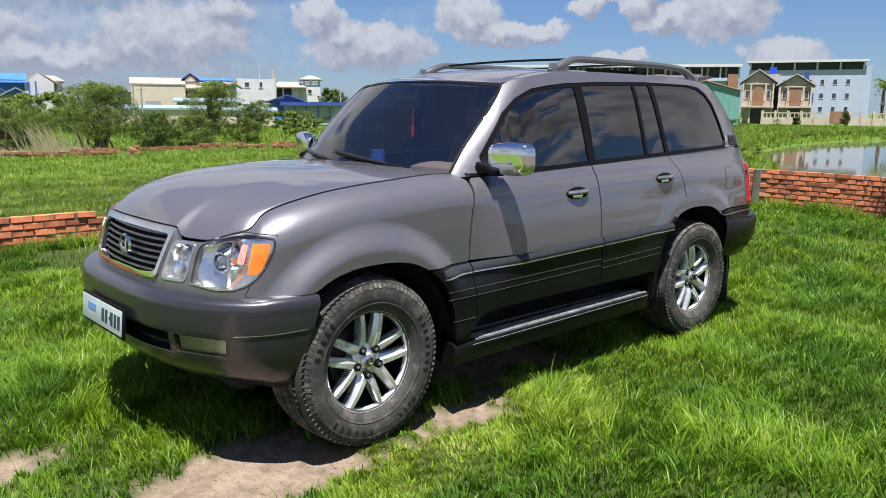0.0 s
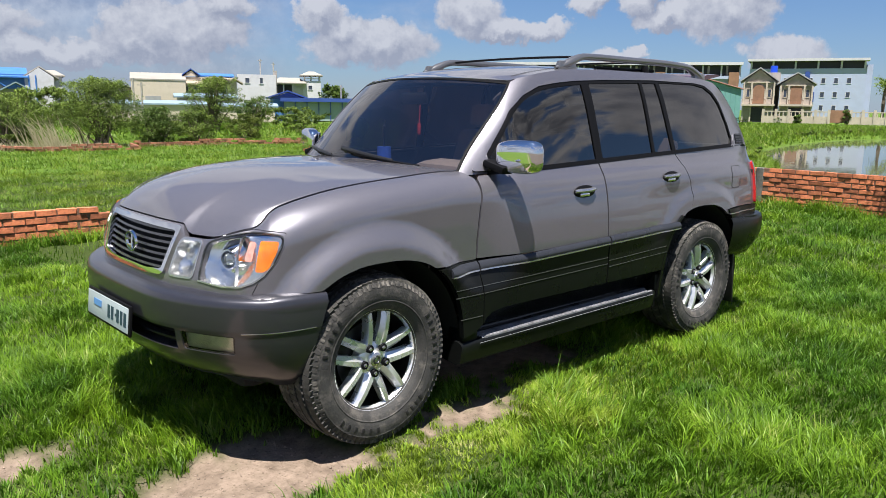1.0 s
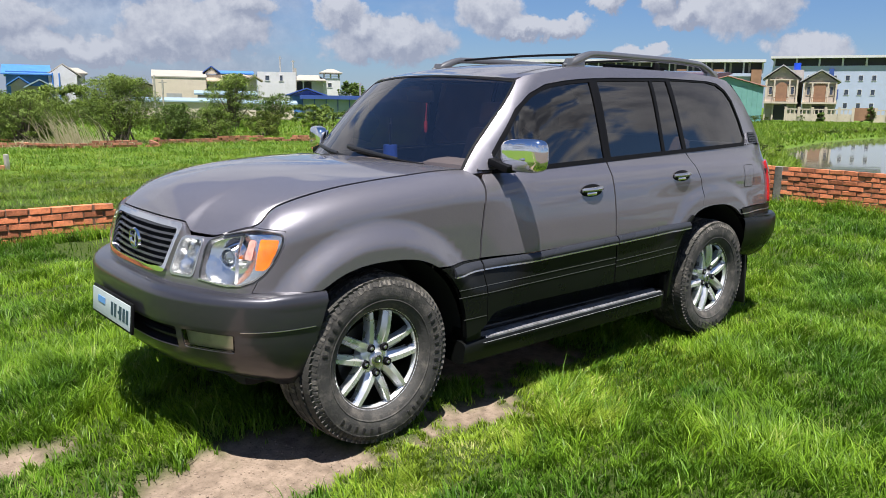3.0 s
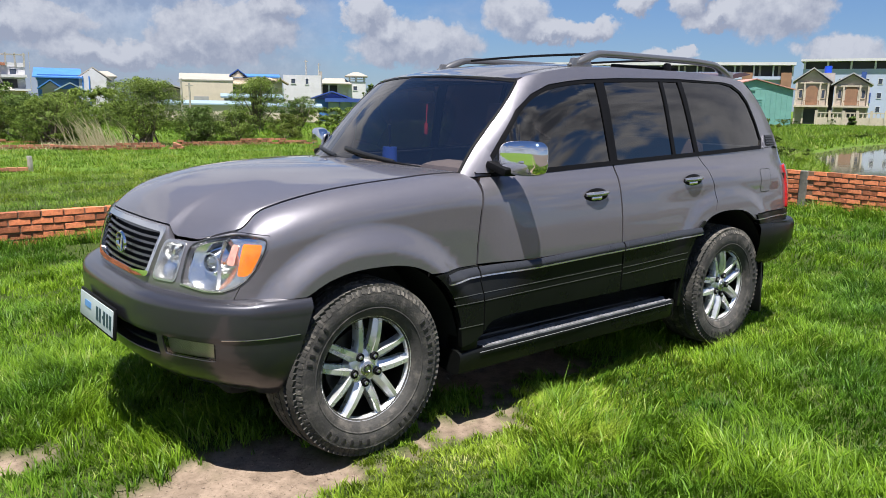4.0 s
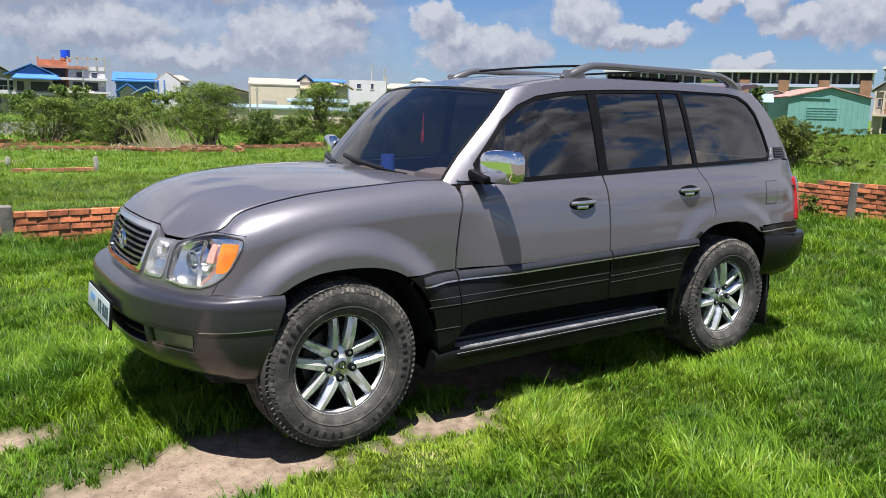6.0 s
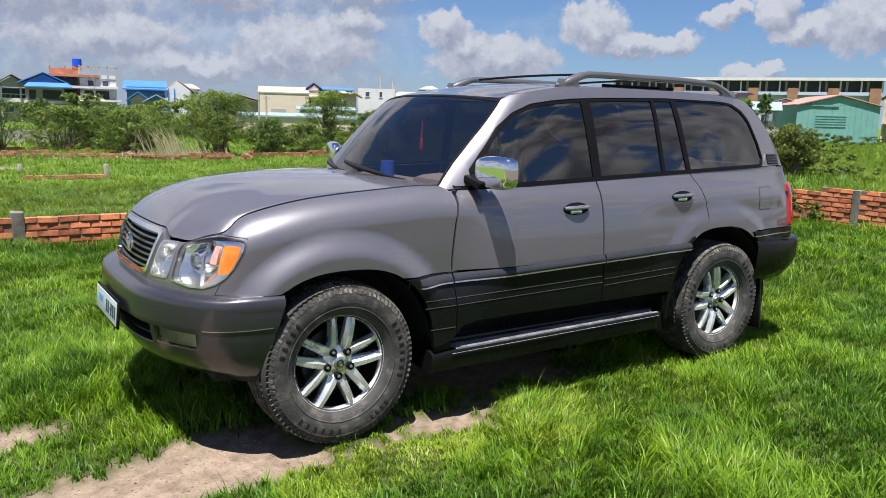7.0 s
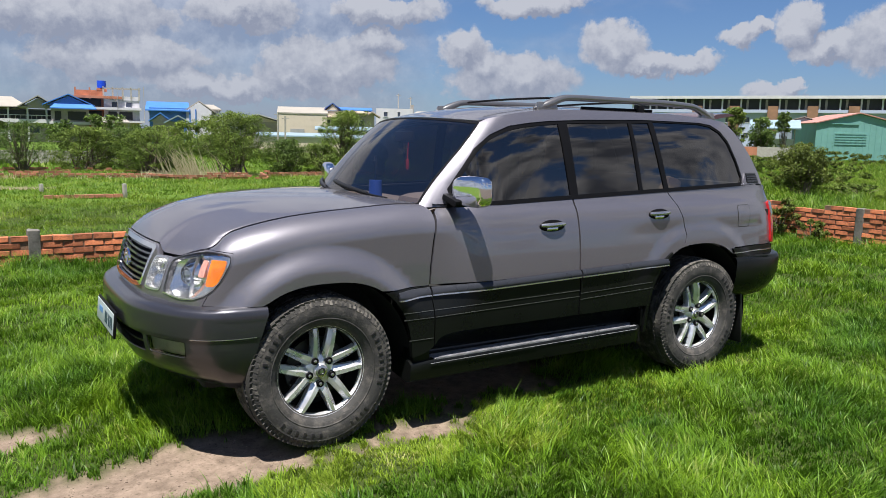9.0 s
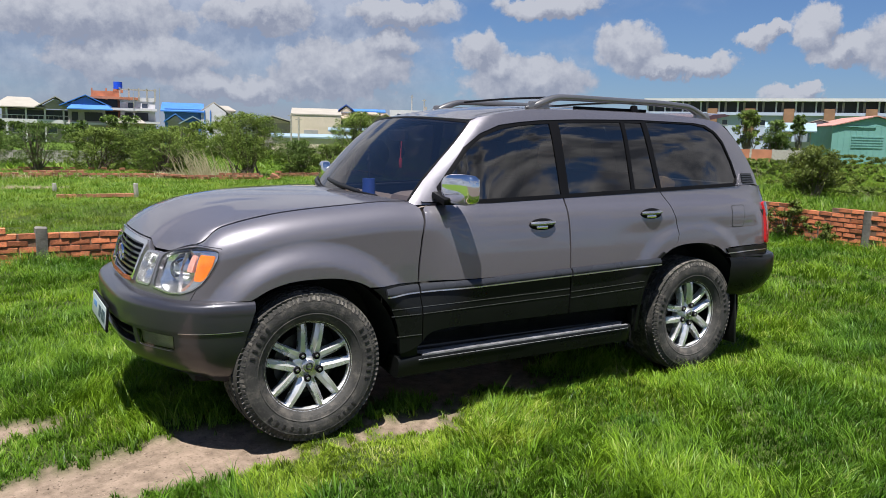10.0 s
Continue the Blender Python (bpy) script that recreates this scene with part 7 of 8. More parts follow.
    s.block("wall", 0, s.w, 0, 4.6, 0, 6, WHITE_W)
    s.roof(-0.2, s.w + 0.3, 4.6, 5.3, -0.3, 6, LIGHT_R, "u", hip=0.8)
    s = Site("house", "low house under a pale grey pitched roof", (-20.9, -77.0), (-25.3, -75.7))
    s.block("wall", 0.2, s.w - 0.2, 0, 3.2, 0, 7, GREY_W)
    s.roof(-0.3, s.w + 0.3, 3.15, 3.95, -0.5, 7, GREY_R, "d")
    s.gable(0.1, s.w - 0.1, 3.15, 3.85, -0.1, 0.1, CREAM_W)

    s = Site("warehouse", "cream warehouse with a pale low roof", (-23.6, -71.6), (-28.2, -69.9), "warehouse")
    s.block("wall", 0, s.w, 0, 4.15, 0, 10, CREAM_W)
    s.roof(-0.1, s.w + 0.1, 4.1, 4.95, -0.05, 10, LIGHT_R, "u")
    s.block("door", 1.2, 2.6, 0, 2.4, -0.06, 0.02, GREY_R)
    s = Site("house", "cream house with stepped roofs and a blue top", (-28.2, -72.0), (-33.8, -69.5))
    w = s.w
    s.block("wall", 0, w - 0.4, 0, 4.6, 0.6, 8, CREAM_W)
    s.roof(0.5, 2.2, 4.75, 5.45, 0.4, 6, DEEP_BLUE, "d")
    s.gable(0.7, 2.0, 4.7, 5.3, 0.5, 0.7, CREAM_W)
    s.roof(1.8, w - 0.6, 4.72, 5.05, 1.2, 6, BLUE_R, "u")
    s.roof(-0.2, 3.4, 3.75, 4.4, -0.6, 5, CREAM_R, "u", hip=0.9)
    s.roof(2.4, 5.0, 4.3, 4.75, -0.6, 5, CREAM_R, "u", hip=0.8)
    s.roof(w - 1.5, w + 0.2, 3.9, 4.5, -0.3, 3, CREAM_R, "d")
    for u in (0.8, 1.9, 3.2, 4.4):
        s.window(u, 3.2, 0.55, 0.7, 0.5)
    s = Site("house", "plain white block with two small windows", (-39.3, -81.2), (-43.2, -79.1))
    s.block("wall", 0, s.w, 0, 5.55, 0, 8, WHITE_W)
    s.window(1.15, 4.75, 0.45, 0.6)
    s.window(2.75, 4.75, 0.3, 0.7)
    s.block("pier", s.w - 0.2, s.w + 0.1, 0, 6.1, 0.2, 0.5, GREY_W)
    s = Site("house", "white house with a veranda and a roof-top turret", (-50.3, -92.3), (-55.6, -89.2))
    w = s.w
    s.block("wall", 0.3, w, 0, 4.9, 0.8, 9, WHITE_W)
    s.block("veranda_void", 0.4, 2.4, 3.4, 4.7, 0.6, 0.85, VOID_SHADE)
    s.block("balcony", 0, 2.9, 2.9, 3.35, -0.4, 0.9, WHITE_W)
    for u in (0.1, 1.2, 2.5):
        s.block("column", u, u + 0.18, 0, 4.9, -0.3, -0.1, WHITE_W)
    s.roof(-0.3, 4.4, 4.85, 5.75, -0.7, 7, LIGHT_R, "u", hip=1.0)
    s.block("turret_wall", 3.9, w + 0.2, 0, 5.35, 0.5, 5, WHITE_W)
    for u in (4.1, 5.0, w):
        s.block("column", u, u + 0.15, 5.3, 6.2, 0.6, 0.75, WHITE_W)
        s.block("column", u, u + 0.15, 5.3, 6.2, 3.6, 3.75, WHITE_W)
    s.block("rail", 4.0, w + 0.2, 5.65, 5.75, 0.55, 0.65, WHITE_W)
    s.roof(3.5, w + 0.5, 6.1, 6.75, 0.2, 4.4, LIGHT_R, "u", hip=1.2)
    s.window(4.9, 4.3, 0.5, 0.6, 0.5)
    s = Site("shed", "deep blue gabled shed", (-32.7, -62.1), (-36.0, -60.2), "shed")
    s.block("wall", 0.2, s.w - 0.3, 0, 2.3, 0, 6, DEEP_BLUE_W)
    s.roof(-0.2, s.w, 2.25, 3.05, -0.4, 6, DEEP_BLUE, "d", label="deep blue sheet roof")
    s.gable(0, s.w - 0.2, 2.25, 2.95, -0.1, 0.1, DEEP_BLUE)
    s = Site("long_shed", "long low green-walled shed with a blue roof edge", (-33.4, -60.6), (-44.5, -53.4), "shed")
    s.block("wall", 0, s.w, 0, 2.0, 0.3, 6, GREEN_W)
    s.block("fascia", -0.2, s.w + 0.2, 2.0, 2.4, -0.2, 6.2, DEEP_BLUE)
    for k in range(12):
        s.block("post", k * 1.08, k * 1.08 + 0.08, 0, 2.0, 0.15, 0.3, DEEP_BLUE)
    s = Site("long_shed", "low cream shed with a pale blue sheet roof", (-17.2, -58.0), (-23.4, -55.5), "shed")
    s.block("wall", 0, s.w, 0, 1.55, 0.3, 4, CREAM_W)
    s.roof(-0.3, s.w + 0.3, 1.52, 1.80, 0.15, 5, PALE_BLUE, "u")
    s = Site("long_shed", "low shed under a pale blue roof", (-25.4, -57.4), (-29.6, -55.3), "shed")
    s.block("wall", 0, s.w, 0, 1.45, 0.3, 4, CREAM_W)
    s.roof(-0.3, s.w + 0.3, 1.4, 1.66, 0.15, 5, PALE_BLUE, "u")
    s = Site("shed", "low shed under a pale blue roof", (-24.0, -62.0), (-28.4, -60.2), "shed")
    s.block("wall", 0, s.w, 0, 2.3, 0.3, 4, CREAM_W)
    s.roof(-0.3, s.w + 0.3, 2.25, 2.55, -0.5, 5, PALE_BLUE, "u")


BLUE_TANK = mat("blue_tank_plastic", (0.01, 0.07, 0.62), 0.35, 0, 0.1)
DEEP_BLUE_W = mat("blue_sheet_wall", (0.06, 0.17, 0.42), 0.6, 0, 0.12, 0.8, 10)
PALE_BLUE = mat("pale_blue_sheet", (0.23, 0.31, 0.37), 0.65, 0, 0.1, 0.8, 10)
CREAM_R = mat("cream_tile_roof", (0.36, 0.29, 0.22), 0.75, 0, 0.12, 0.8, 10)
STOREY, SWING = 0.875, -0.65
far_left()
STOREY, SWING = 0.96, 0.0


def far_right():
    # the long three-storey block: a wing that runs behind the car and a nearer, paler end
    s = Site("long_block", "long pale block with a dark open top storey and brown piers", (-112.0, -109.0), (-138.6, -70.0), "building")
    w = s.w
    s.block("wall", 0, w, 0, 7.9, 0.4, 14, LILAC_W)
    # solid dark block in place of the open storey's shade
    s.block("top_storey", 0, w, 7.9, 10.3, 1.2, 13, VOID_SHADE)
    s.block("roof_slab", -0.6, w + 0.4, 10.3, 10.85, -0.6, 14.5, WHITE_W)
    s.block("floor_slab", -0.2, w, 7.6, 8.2, -0.2, 1.4, LILAC_W)
    n = 15
    for k in range(n):
        u = k * w / (n - 1)
        s.block("column", u - 0.14, u + 0.14, 7.9, 10.4, 0.1, 0.4, WHITE_W)
        if k < n - 1:
            s.block("blind", u + 0.9, u + 1.3, 8.2, 10.2, 0.95, 1.15, GREY_W)
        if k % 2 == 0 and k > 2:
            s.block("pier", u - 2.0, u - 0.2, 4.2, 8.9, -0.5, 0.4, BROWN)
        s.window(u + 1.2, 6.2, 0.9, 1.0, 0.4)
        s.window(u + 1.2, 3.2, 0.9, 1.0, 0.4)
    s = Site("white_block", "pale lilac end block with rows of small windows", (-139.5, -68.6), (-147.3, -50.6), "building")
    w = s.w
    s.block("wall", 0, w, 0, 9.6, 0.3, 13, LILAC_W)
    s.block("top_storey", 0.2, w - 0.4, 9.6, 11.0, 0.8, 12, VOID_SHADE)
    s.block("roof_slab", -0.4, w + 0.3, 11.0, 11.45, -0.4, 13.5, WHITE_W)
    for k in range(6):
        u = 0.2 + k * (w - 0.6) / 5
        s.block("column", u - 0.12, u + 0.2, 9.5, 11.1, 0.2, 0.6, WHITE_W)
    for k in range(8):
        for z in (7.3, 4.7, 2.2):
            s.window(2.2 + k * 2.1, z, 0.62, 0.95, 0.3)
    s.block("blue_sign", 9.4, 11.4, 3.3, 5.2, -0.2, 0.1, DEEP_BLUE, label="plain deep blue sign board")
    s.block("blue_strip", 9.6, 10.4, 7.2, 9.0, -0.2, 0.1, DEEP_BLUE)
    s.block("side_tower", w, w + 1.1, 0, 10.4, 3, 10, LILAC_W)
    # two gabled houses before it
    for left, right, zp, ze in (((-94.4, -46.6), (-96.2, -43.0), 7.15, 5.5), ((-96.3, -42.6), (-98.0, -38.9), 6.5, 5.1)):
        s = Site("gabled_house", "grey-beige two-storey house with a steep front gable", left, right, "house", group="gabled houses behind the fence")
        w = s.w
        s.block("wall", 0.1, w - 0.1, 0, ze, 0.2, 9, BEIGE_W)
        s.gable(0.1, w - 0.1, ze - 0.05, zp - 0.1, 0.2, 0.5, BEIGE_W)
        s.roof(-0.3, w + 0.3, ze - 0.1, zp, -0.25, 9, GREY_R, "d", 0.16)
        # arched balcony door behind a rail
        s.block("balcony_opening", w * 0.33, w * 0.67, 2.5, 4.3, 0.05, 0.25, BROWN)
        bm = bmesh.new()
        bmesh.ops.create_cone(bm, cap_ends=True, segments=24, radius1=w * 0.17, radius2=w * 0.17, depth=0.2)
        bmesh.ops.transform(bm, matrix=pose(w * 0.5, s.s * 0.16, 4.3 * STOREY, 90, 0, 0), verts=bm.verts[:])
        part("arch", bm, BROWN, s.ob, "brown arched fanlight")
        for q in (-1, 1):
            s.block("arch_jamb", w * (0.5 + q * 0.185) - 0.06, w * (0.5 + q * 0.185) + 0.06, 2.4, 4.4, -0.06, 0.25, CREAM_F)
        s.block("cornice", 0.0, w, ze - 0.25, ze - 0.08, -0.02, 0.3, CREAM_F)
        s.block("floor_band", 0.0, w, 2.2, 2.45, -0.55, 0.3, CREAM_F)
        s.block("rail", w * 0.28, w * 0.72, 2.95, 3.05, -0.5, -0.42, BROWN)
        for k in range(9):
            u = w * (0.29 + 0.42 * k / 8)
            s.block("baluster", u, u + 0.05, 2.4, 2.98, -0.48, -0.44, BROWN)
        for u in (0.1, w * 0.26, w * 0.70, w - 0.3):
            s.block("column", u, u + 0.2, 0, ze - 0.1, -0.12, 0.2, CREAM_F)
        s.window(w * 0.18, 3.9, 0.34, 1.0, 0.2, CREAM_F)
        s.window(w * 0.82, 3.9, 0.34, 1.0, 0.2, CREAM_F)
        s.block("ground_opening", w * 0.30, w * 0.68, 0.0, 2.0, 0.05, 0.25, VOID_SHADE)
    s = Site("water_tank", "bright blue water tank on a roof frame", (-99.3, -46.4), (-100.2, -44.4), "tank")
    s.block("tower", 0, s.w, 0, 6.8, 0, 3, GREY_W)
    bm = bmesh.new()
    bmesh.ops.create_cone(bm, cap_ends=True, segments=24, radius1=0.45, radius2=0.45, depth=0.9)
    bmesh.ops.transform(bm, matrix=Matrix.Translation((s.w * 0.6, s.s * 1.2, 7.0)), verts=bm.verts[:])
    part("tank", bm, BLUE_TANK, s.ob)
    # cream fence with posts and a brown gate
    s = Site("garden_fence", "cream rendered fence with posts and a brown gate", (-91.2, -42.0), (-96.8, -28.4), "fence")
    w = s.w
    for u0, u1 in ((0, w * 0.50), (w * 0.66, w)):
        s.block("low_wall", u0, u1, 0, 0.95, 0, 0.2, CREAM_F)
        s.block("rail", u0, u1, 1.45, 1.58, 0.04, 0.16, CREAM_F)
        for k in range(int((u1 - u0) / 0.45)):
            s.block("baluster", u0 + 0.45 * k, u0 + 0.45 * k + 0.12, 0.85, 1.45, 0.06, 0.14, CREAM_F)
    s.block("gate", w * 0.505, w * 0.655, 0.2, 1.75, 0.05, 0.15, BROWN, label="brown metal gate")
    k = 0
    for u in list(np.linspace(0, w * 0.50, 6)) + list(np.linspace(w * 0.66, w, 5)):
        s.block("post", u - 0.15, u + 0.15, 0, 1.8, -0.12, 0.3, CREAM_F)
    # teal shed with a faded red roof
    s = Site("teal_shed", "teal sheet-metal shed with a faded red roof", (-72.5, -43.9), (-79.0, -38.8), "shed")
    w = s.w
    s.block("wall", 0, w, 0, 4.0, 0, 9.0, TEAL_W)
    s.gable(0, w, 3.95, 5.0, 0, 9.0, TEAL_W)
    s.roof(-0.2, w + 0.2, 3.93, 5.05, -0.25, 9.2, RED_R, "d", 0.1)
    for k in range(1, 14):
        s.block("seam", w * k / 14 - 0.02, w * k / 14 + 0.02, 0, 3.95, -0.03, 0.01, TEAL_D)
    for k in range(5):
        s.block("louvre", 1.9, 5.0, 1.7 + 0.28 * k, 1.84 + 0.28 * k, -0.06, 0.02, TEAL_W)
    s.block("verge", -0.1, w / 2, 3.9, 4.0, -0.12, -0.05, TEAL_D)
    s = Site("grey_shed", "grey shed with a pale roof", (-76.2, -50.2), (-78.4, -47.0), "shed")
    s.block("wall", 0, s.w, 0, 4.2, 0, 6, GREY_SHED)
    s.roof(-0.2, s.w + 0.3, 4.15, 4.8, -0.2, 6, LIGHT_R, "d", 0.08)
    s.gable(0, s.w, 4.15, 4.72, 0, 0.2, GREY_SHED)
    s = Site("shed", "open shed under a pale blue sheet roof", (-66.1, -46.8), (-68.6, -43.4), "shed")
    s.block("wall", 0.2, s.w - 0.2, 0, 2.2, 2.5, 4, WHITE_W)
    for u in (0.2, s.w / 2, s.w - 0.3):
        s.block("post", u, u + 0.12, 0, 3.3, 0.1, 0.22, CONCRETE)
    s.roof(-0.3, s.w + 0.3, 3.2, 4.1, -0.4, 5, PALE_BLUE, "u")
    # boundary wall of brick, then grey block
    s = Site("boundary_wall", "low boundary wall of brick and grey block", (-55.6, -42.6), (-59.4, -37.2), "wall")
    w = s.w
    s.block("brick_part", 0, w * 0.52, 0, 1.35, 0, 0.18, BRICK_W)
    s.block("grey_part", w * 0.54, w, 0, 1.35, 0, 0.18, CONCRETE)
    for u in (0.0, w * 0.25, w * 0.53, w):
        s.block("post", u - 0.09, u + 0.09, 0, 1.42, -0.06, 0.24, CONCRETE)
    s = Site("boundary_wall", "low grey block wall behind the bushes", (6.0, -36.2), (-3.4, -35.6), "wall")
    s.block("wall", 0, s.w, 0, 0.62, 0, 0.16, CONCRETE)
    for k in range(6):
        s.block("post", k * s.w / 5 - 0.08, k * s.w / 5 + 0.08, 0, 0.72, -0.05, 0.2, CONCRETE)


BEIGE_W = mat("warm_beige_render", (0.40, 0.345, 0.30), 0.85, 0, 0.12, 0.7, 6, dirt=(0.24, 0.2, 0.17), dirt_amount=0.45)
CREAM_F = mat("weathered_cream_render", (0.50, 0.43, 0.35), 0.85, 0, 0.12, 0.9, 8, dirt=(0.3, 0.25, 0.2), dirt_amount=0.5)
TEAL_D = mat("dark_teal_sheet", (0.12, 0.29, 0.27), 0.6, 0, 0.1, 0.9, 12)
GREY_SHED = mat("grey_sheet_wall", (0.22, 0.26, 0.30), 0.6, 0, 0.1, 0.9, 12)
far_right()


def meadow_things():
    # far line of broken brick walls
    r = random.Random(4)
    for name, lab, line, h in (("brick_wall_ruin", "long low ruined red brick wall in the meadow", [(6.0, -24.8), (2.4, -24.3), (-2.6, -23.6), (-3.2, -22.4), (-6.2, -22.0), (-6.6, -23.6), (-9.8, -24.0), (-14.5, -23.0)], 0.20),
                               ("brick_wall_ruin", "low line of weathered bricks before the bushes", [(8.0, -29.0), (0.5, -28.6), (-4.0, -27.2)], 0.10)):
        bm = bmesh.new()
        for (x0, y0), (x1, y1) in zip(line, line[1:]):
            n = max(1, int(math.dist((x0, y0), (x1, y1)) / 0.22))
            a = math.degrees(math.atan2(y1 - y0, x1 - x0))
            for k in range(n):
                t = (k + 0.5) / n
                x, y = x0 + (x1 - x0) * t, y0 + (y1 - y0) * t
                top = h * (0.75 + 0.35 * math.sin(x * 1.7) * math.sin(x * 0.6 + 1)) + r.uniform(-0.02, 0.02)
                c = 0
                while c * 0.078 < top:
                    if r.random() < 0.94:
                        add_box(bm, (x + (0.05 if c % 2 else -0.05), y + r.uniform(-0.02, 0.02), 0.04 + c * 0.078), (0.20, 0.11, 0.066), (r.uniform(-3, 3), r.uniform(-3, 3), a + r.uniform(-5, 5)))
                    c += 1
        ob = part(name, bm, FAR_BRICK, flat=True)
        tagged(ob, lab, "wall", kind="stuff")
    # stumps of concrete posts and low brick lines
    for x, y, h in ((-0.42, -15.6, 0.32), (1.22, -17.8, 0.20)):
        ob = box("concrete_post", (0, 0, h / 2 - 0.05), (0.085, 0.085, h + 0.1), CONCRETE, bevel=0.012)
        ob.matrix_basis = pose(x, y, 0, 0, 3, 20)
        tagged(ob, "short weathered concrete post in the grass", "post", "posts in the meadow")
    for x0, x1, y in ((-0.35, 1.25, -15.55),):
        bm = bmesh.new()
        x = x0
        while x < x1:
            add_box(bm, (x + 0.1, y + r.uniform(-0.02, 0.02), 0.035), (0.20, 0.11, 0.08), (0, r.uniform(-4, 4), r.uniform(-4, 4)))
            x += 0.215
        tagged(part("brick_row", bm, FAR_BRICK, flat=True), "row of old bricks lying in the grass", "bricks", kind="stuff")
    # bushes behind the ruined wall
    bush("bush", "large open olive-green thicket with bare lower stems", (-5.85, -24.6), 3.3, 2.45, 7000, 0.085, 11, LEAF, trunk=0.16, depth=2.2, base=0.26)
    bush("bush", "broad open green thicket of stems", (-3.3, -26.6), 2.8, 1.75, 5000, 0.085, 12, LEAF, trunk=0.2)
    bush("bush", "dense dark green round bush", (-8.0, -25.1), 2.3, 1.45, 4200, 0.085, 13, LEAF_DARK, trunk=0.15, base=0.02)
    bush("bush", "leafy green bush beside the ruined wall", (-9.4, -24.8), 2.0, 1.32, 3200, 0.085, 14, LEAF, trunk=0.12, base=0.02)
    bush("bush", "low spreading yellow-green bush", (-13.4, -28.2), 2.4, 1.15, 2200, 0.09, 15, LEAF_YELLOW, trunk=0.1)
    bush("tree", "dark green tree with a rounded crown", (-15.6, -36.0), 3.7, 3.0, 6400, 0.10, 16, LEAF, "tree", 0.3, base=0.16)
    bush("tree", "spreading dark tree behind the bushes", (-20.4, -40.2), 3.2, 2.1, 2400, 0.12, 17, LEAF_DARK, "tree", 0.25)
    bush("bush", "round dark green bush", (-1.3, -28.8), 3.2, 1.75, 6000, 0.09, 18, LEAF, trunk=0.15, base=0.02)
    bush("bush", "round bush of dense leaves", (-3.0, -29.2), 3.4, 1.8, 5200, 0.09, 19, LEAF_DARK, trunk=0.15, base=0.02)
    bush("bush", "tall green bush at the meadow's edge", (-4.6, -30.5), 3.0, 1.95, 3600, 0.10, 20, LEAF, trunk=0.2)
    bush("bush", "low dark hedge of leaves", (3.0, -33.0), 6.0, 1.5, 4600, 0.10, 21, LEAF_DARK, trunk=0.15)
    bush("tree", "small layered dark green tree", (1.0, -28.4), 2.6, 1.95, 2200, 0.07, 22, LEAF_DARK, "tree", 0.14, base=0.22)
    bush("bush", "low far patch of green scrub", (-11.5, -33.0), 3.0, 1.0, 1500, 0.13, 23, LEAF, trunk=0.1)
    bush("bush", "low far patch of green scrub", (-19.5, -33.0), 3.2, 1.2, 1500, 0.13, 24, LEAF, trunk=0.1)
    bush("tree", "far round-topped dark tree", (-47.2, -71.0), 4.4, 4.2, 1600, 0.35, 25, LEAF_DARK, "tree", 0.3)
    bush("bush", "far belt of green scrub", (-27.0, -47.0), 6.0, 1.4, 2000, 0.2, 26, LEAF, trunk=0.1)
    bush("bush", "far belt of green scrub", (-10.5, -46.0), 6.0, 1.6, 2000, 0.2, 27, LEAF, trunk=0.1)
    bush("bush", "far dark scrub before the houses", (-6.0, -60.0), 9.0, 2.7, 2400, 0.26, 28, LEAF_DARK, trunk=0.1, depth=3)
    bush("bush", "far dark scrub before the houses", (3.5, -58.0), 9.0, 2.5, 2400, 0.26, 29, LEAF_DARK, trunk=0.1, depth=3)
    bush("bush", "far scrub before the warehouse", (-14.5, -62.0), 7.0, 2.5, 2200, 0.26, 30, LEAF, trunk=0.1, depth=3)
    # to the right: yellow bush on the bank, trees before the sheds
    bush("bush", "yellow-green bush on the bank", (-17.2, -8.8), 1.9, 1.45, 3600, 0.085, 31, LEAF_YELLOW, trunk=0.12)
    bush("bush", "low green scrub on the bank", (-18.6, -7.9), 2.6, 0.42, 1800, 0.075, 32, LEAF, trunk=0.1)
    bush("bush", "low tangled scrub beside the pond", (-21.5, -11.5), 4.0, 0.7, 1800, 0.10, 33, LEAF_YELLOW, trunk=0.1)
    bush("bush", "low tangled scrub beside the pond", (-26.5, -14.0), 4.5, 0.9, 1800, 0.11, 34, LEAF, trunk=0.1)
    bush("bush", "rough olive weeds beside the pond", (-36.0, -20.5), 6.0, 1.1, 2600, 0.12, 35, LEAF_YELLOW, trunk=0.1)
    bush("tree", "round-crowned green tree before the long block", (-60.2, -44.5), 3.2, 5.0, 2600, 0.22, 36, LEAF, "tree", 0.25, base=0.35)
    bush("tree", "spreading green tree before the sheds", (-61.7, -42.5), 3.6, 4.1, 2600, 0.22, 37, LEAF_DARK, "tree", 0.25, base=0.3)
    bush("tree", "small tree behind the boundary wall", (-64.6, -42.2), 2.2, 4.6, 1300, 0.22, 38, LEAF_DARK, "tree", 0.2, base=0.62)
    for k, (x, y) in enumerate(((-92.5, -38.2), (-92.2, -40.6), (-94.6, -33.4), (-97.6, -27.4), (-99.0, -36.0))):
        bush("bush", "clipped dark garden bush by the fence", (x, y), 1.5, 1.1 + 0.4 * (k % 3), 600, 0.2, 40 + k, LEAF_DARK, trunk=0.1)
    bush("bush", "low band of weeds along the far pond bank", (-58.0, -18.5), 22.0, 0.28, 2600, 0.16, 46, LEAF_YELLOW, trunk=0.05, depth=2.0, base=0.0)
    bush("bush", "low band of weeds along the far pond bank", (-44.0, -17.8), 10.0, 0.28, 1500, 0.14, 47, LEAF, trunk=0.05, depth=1.5, base=0.0)
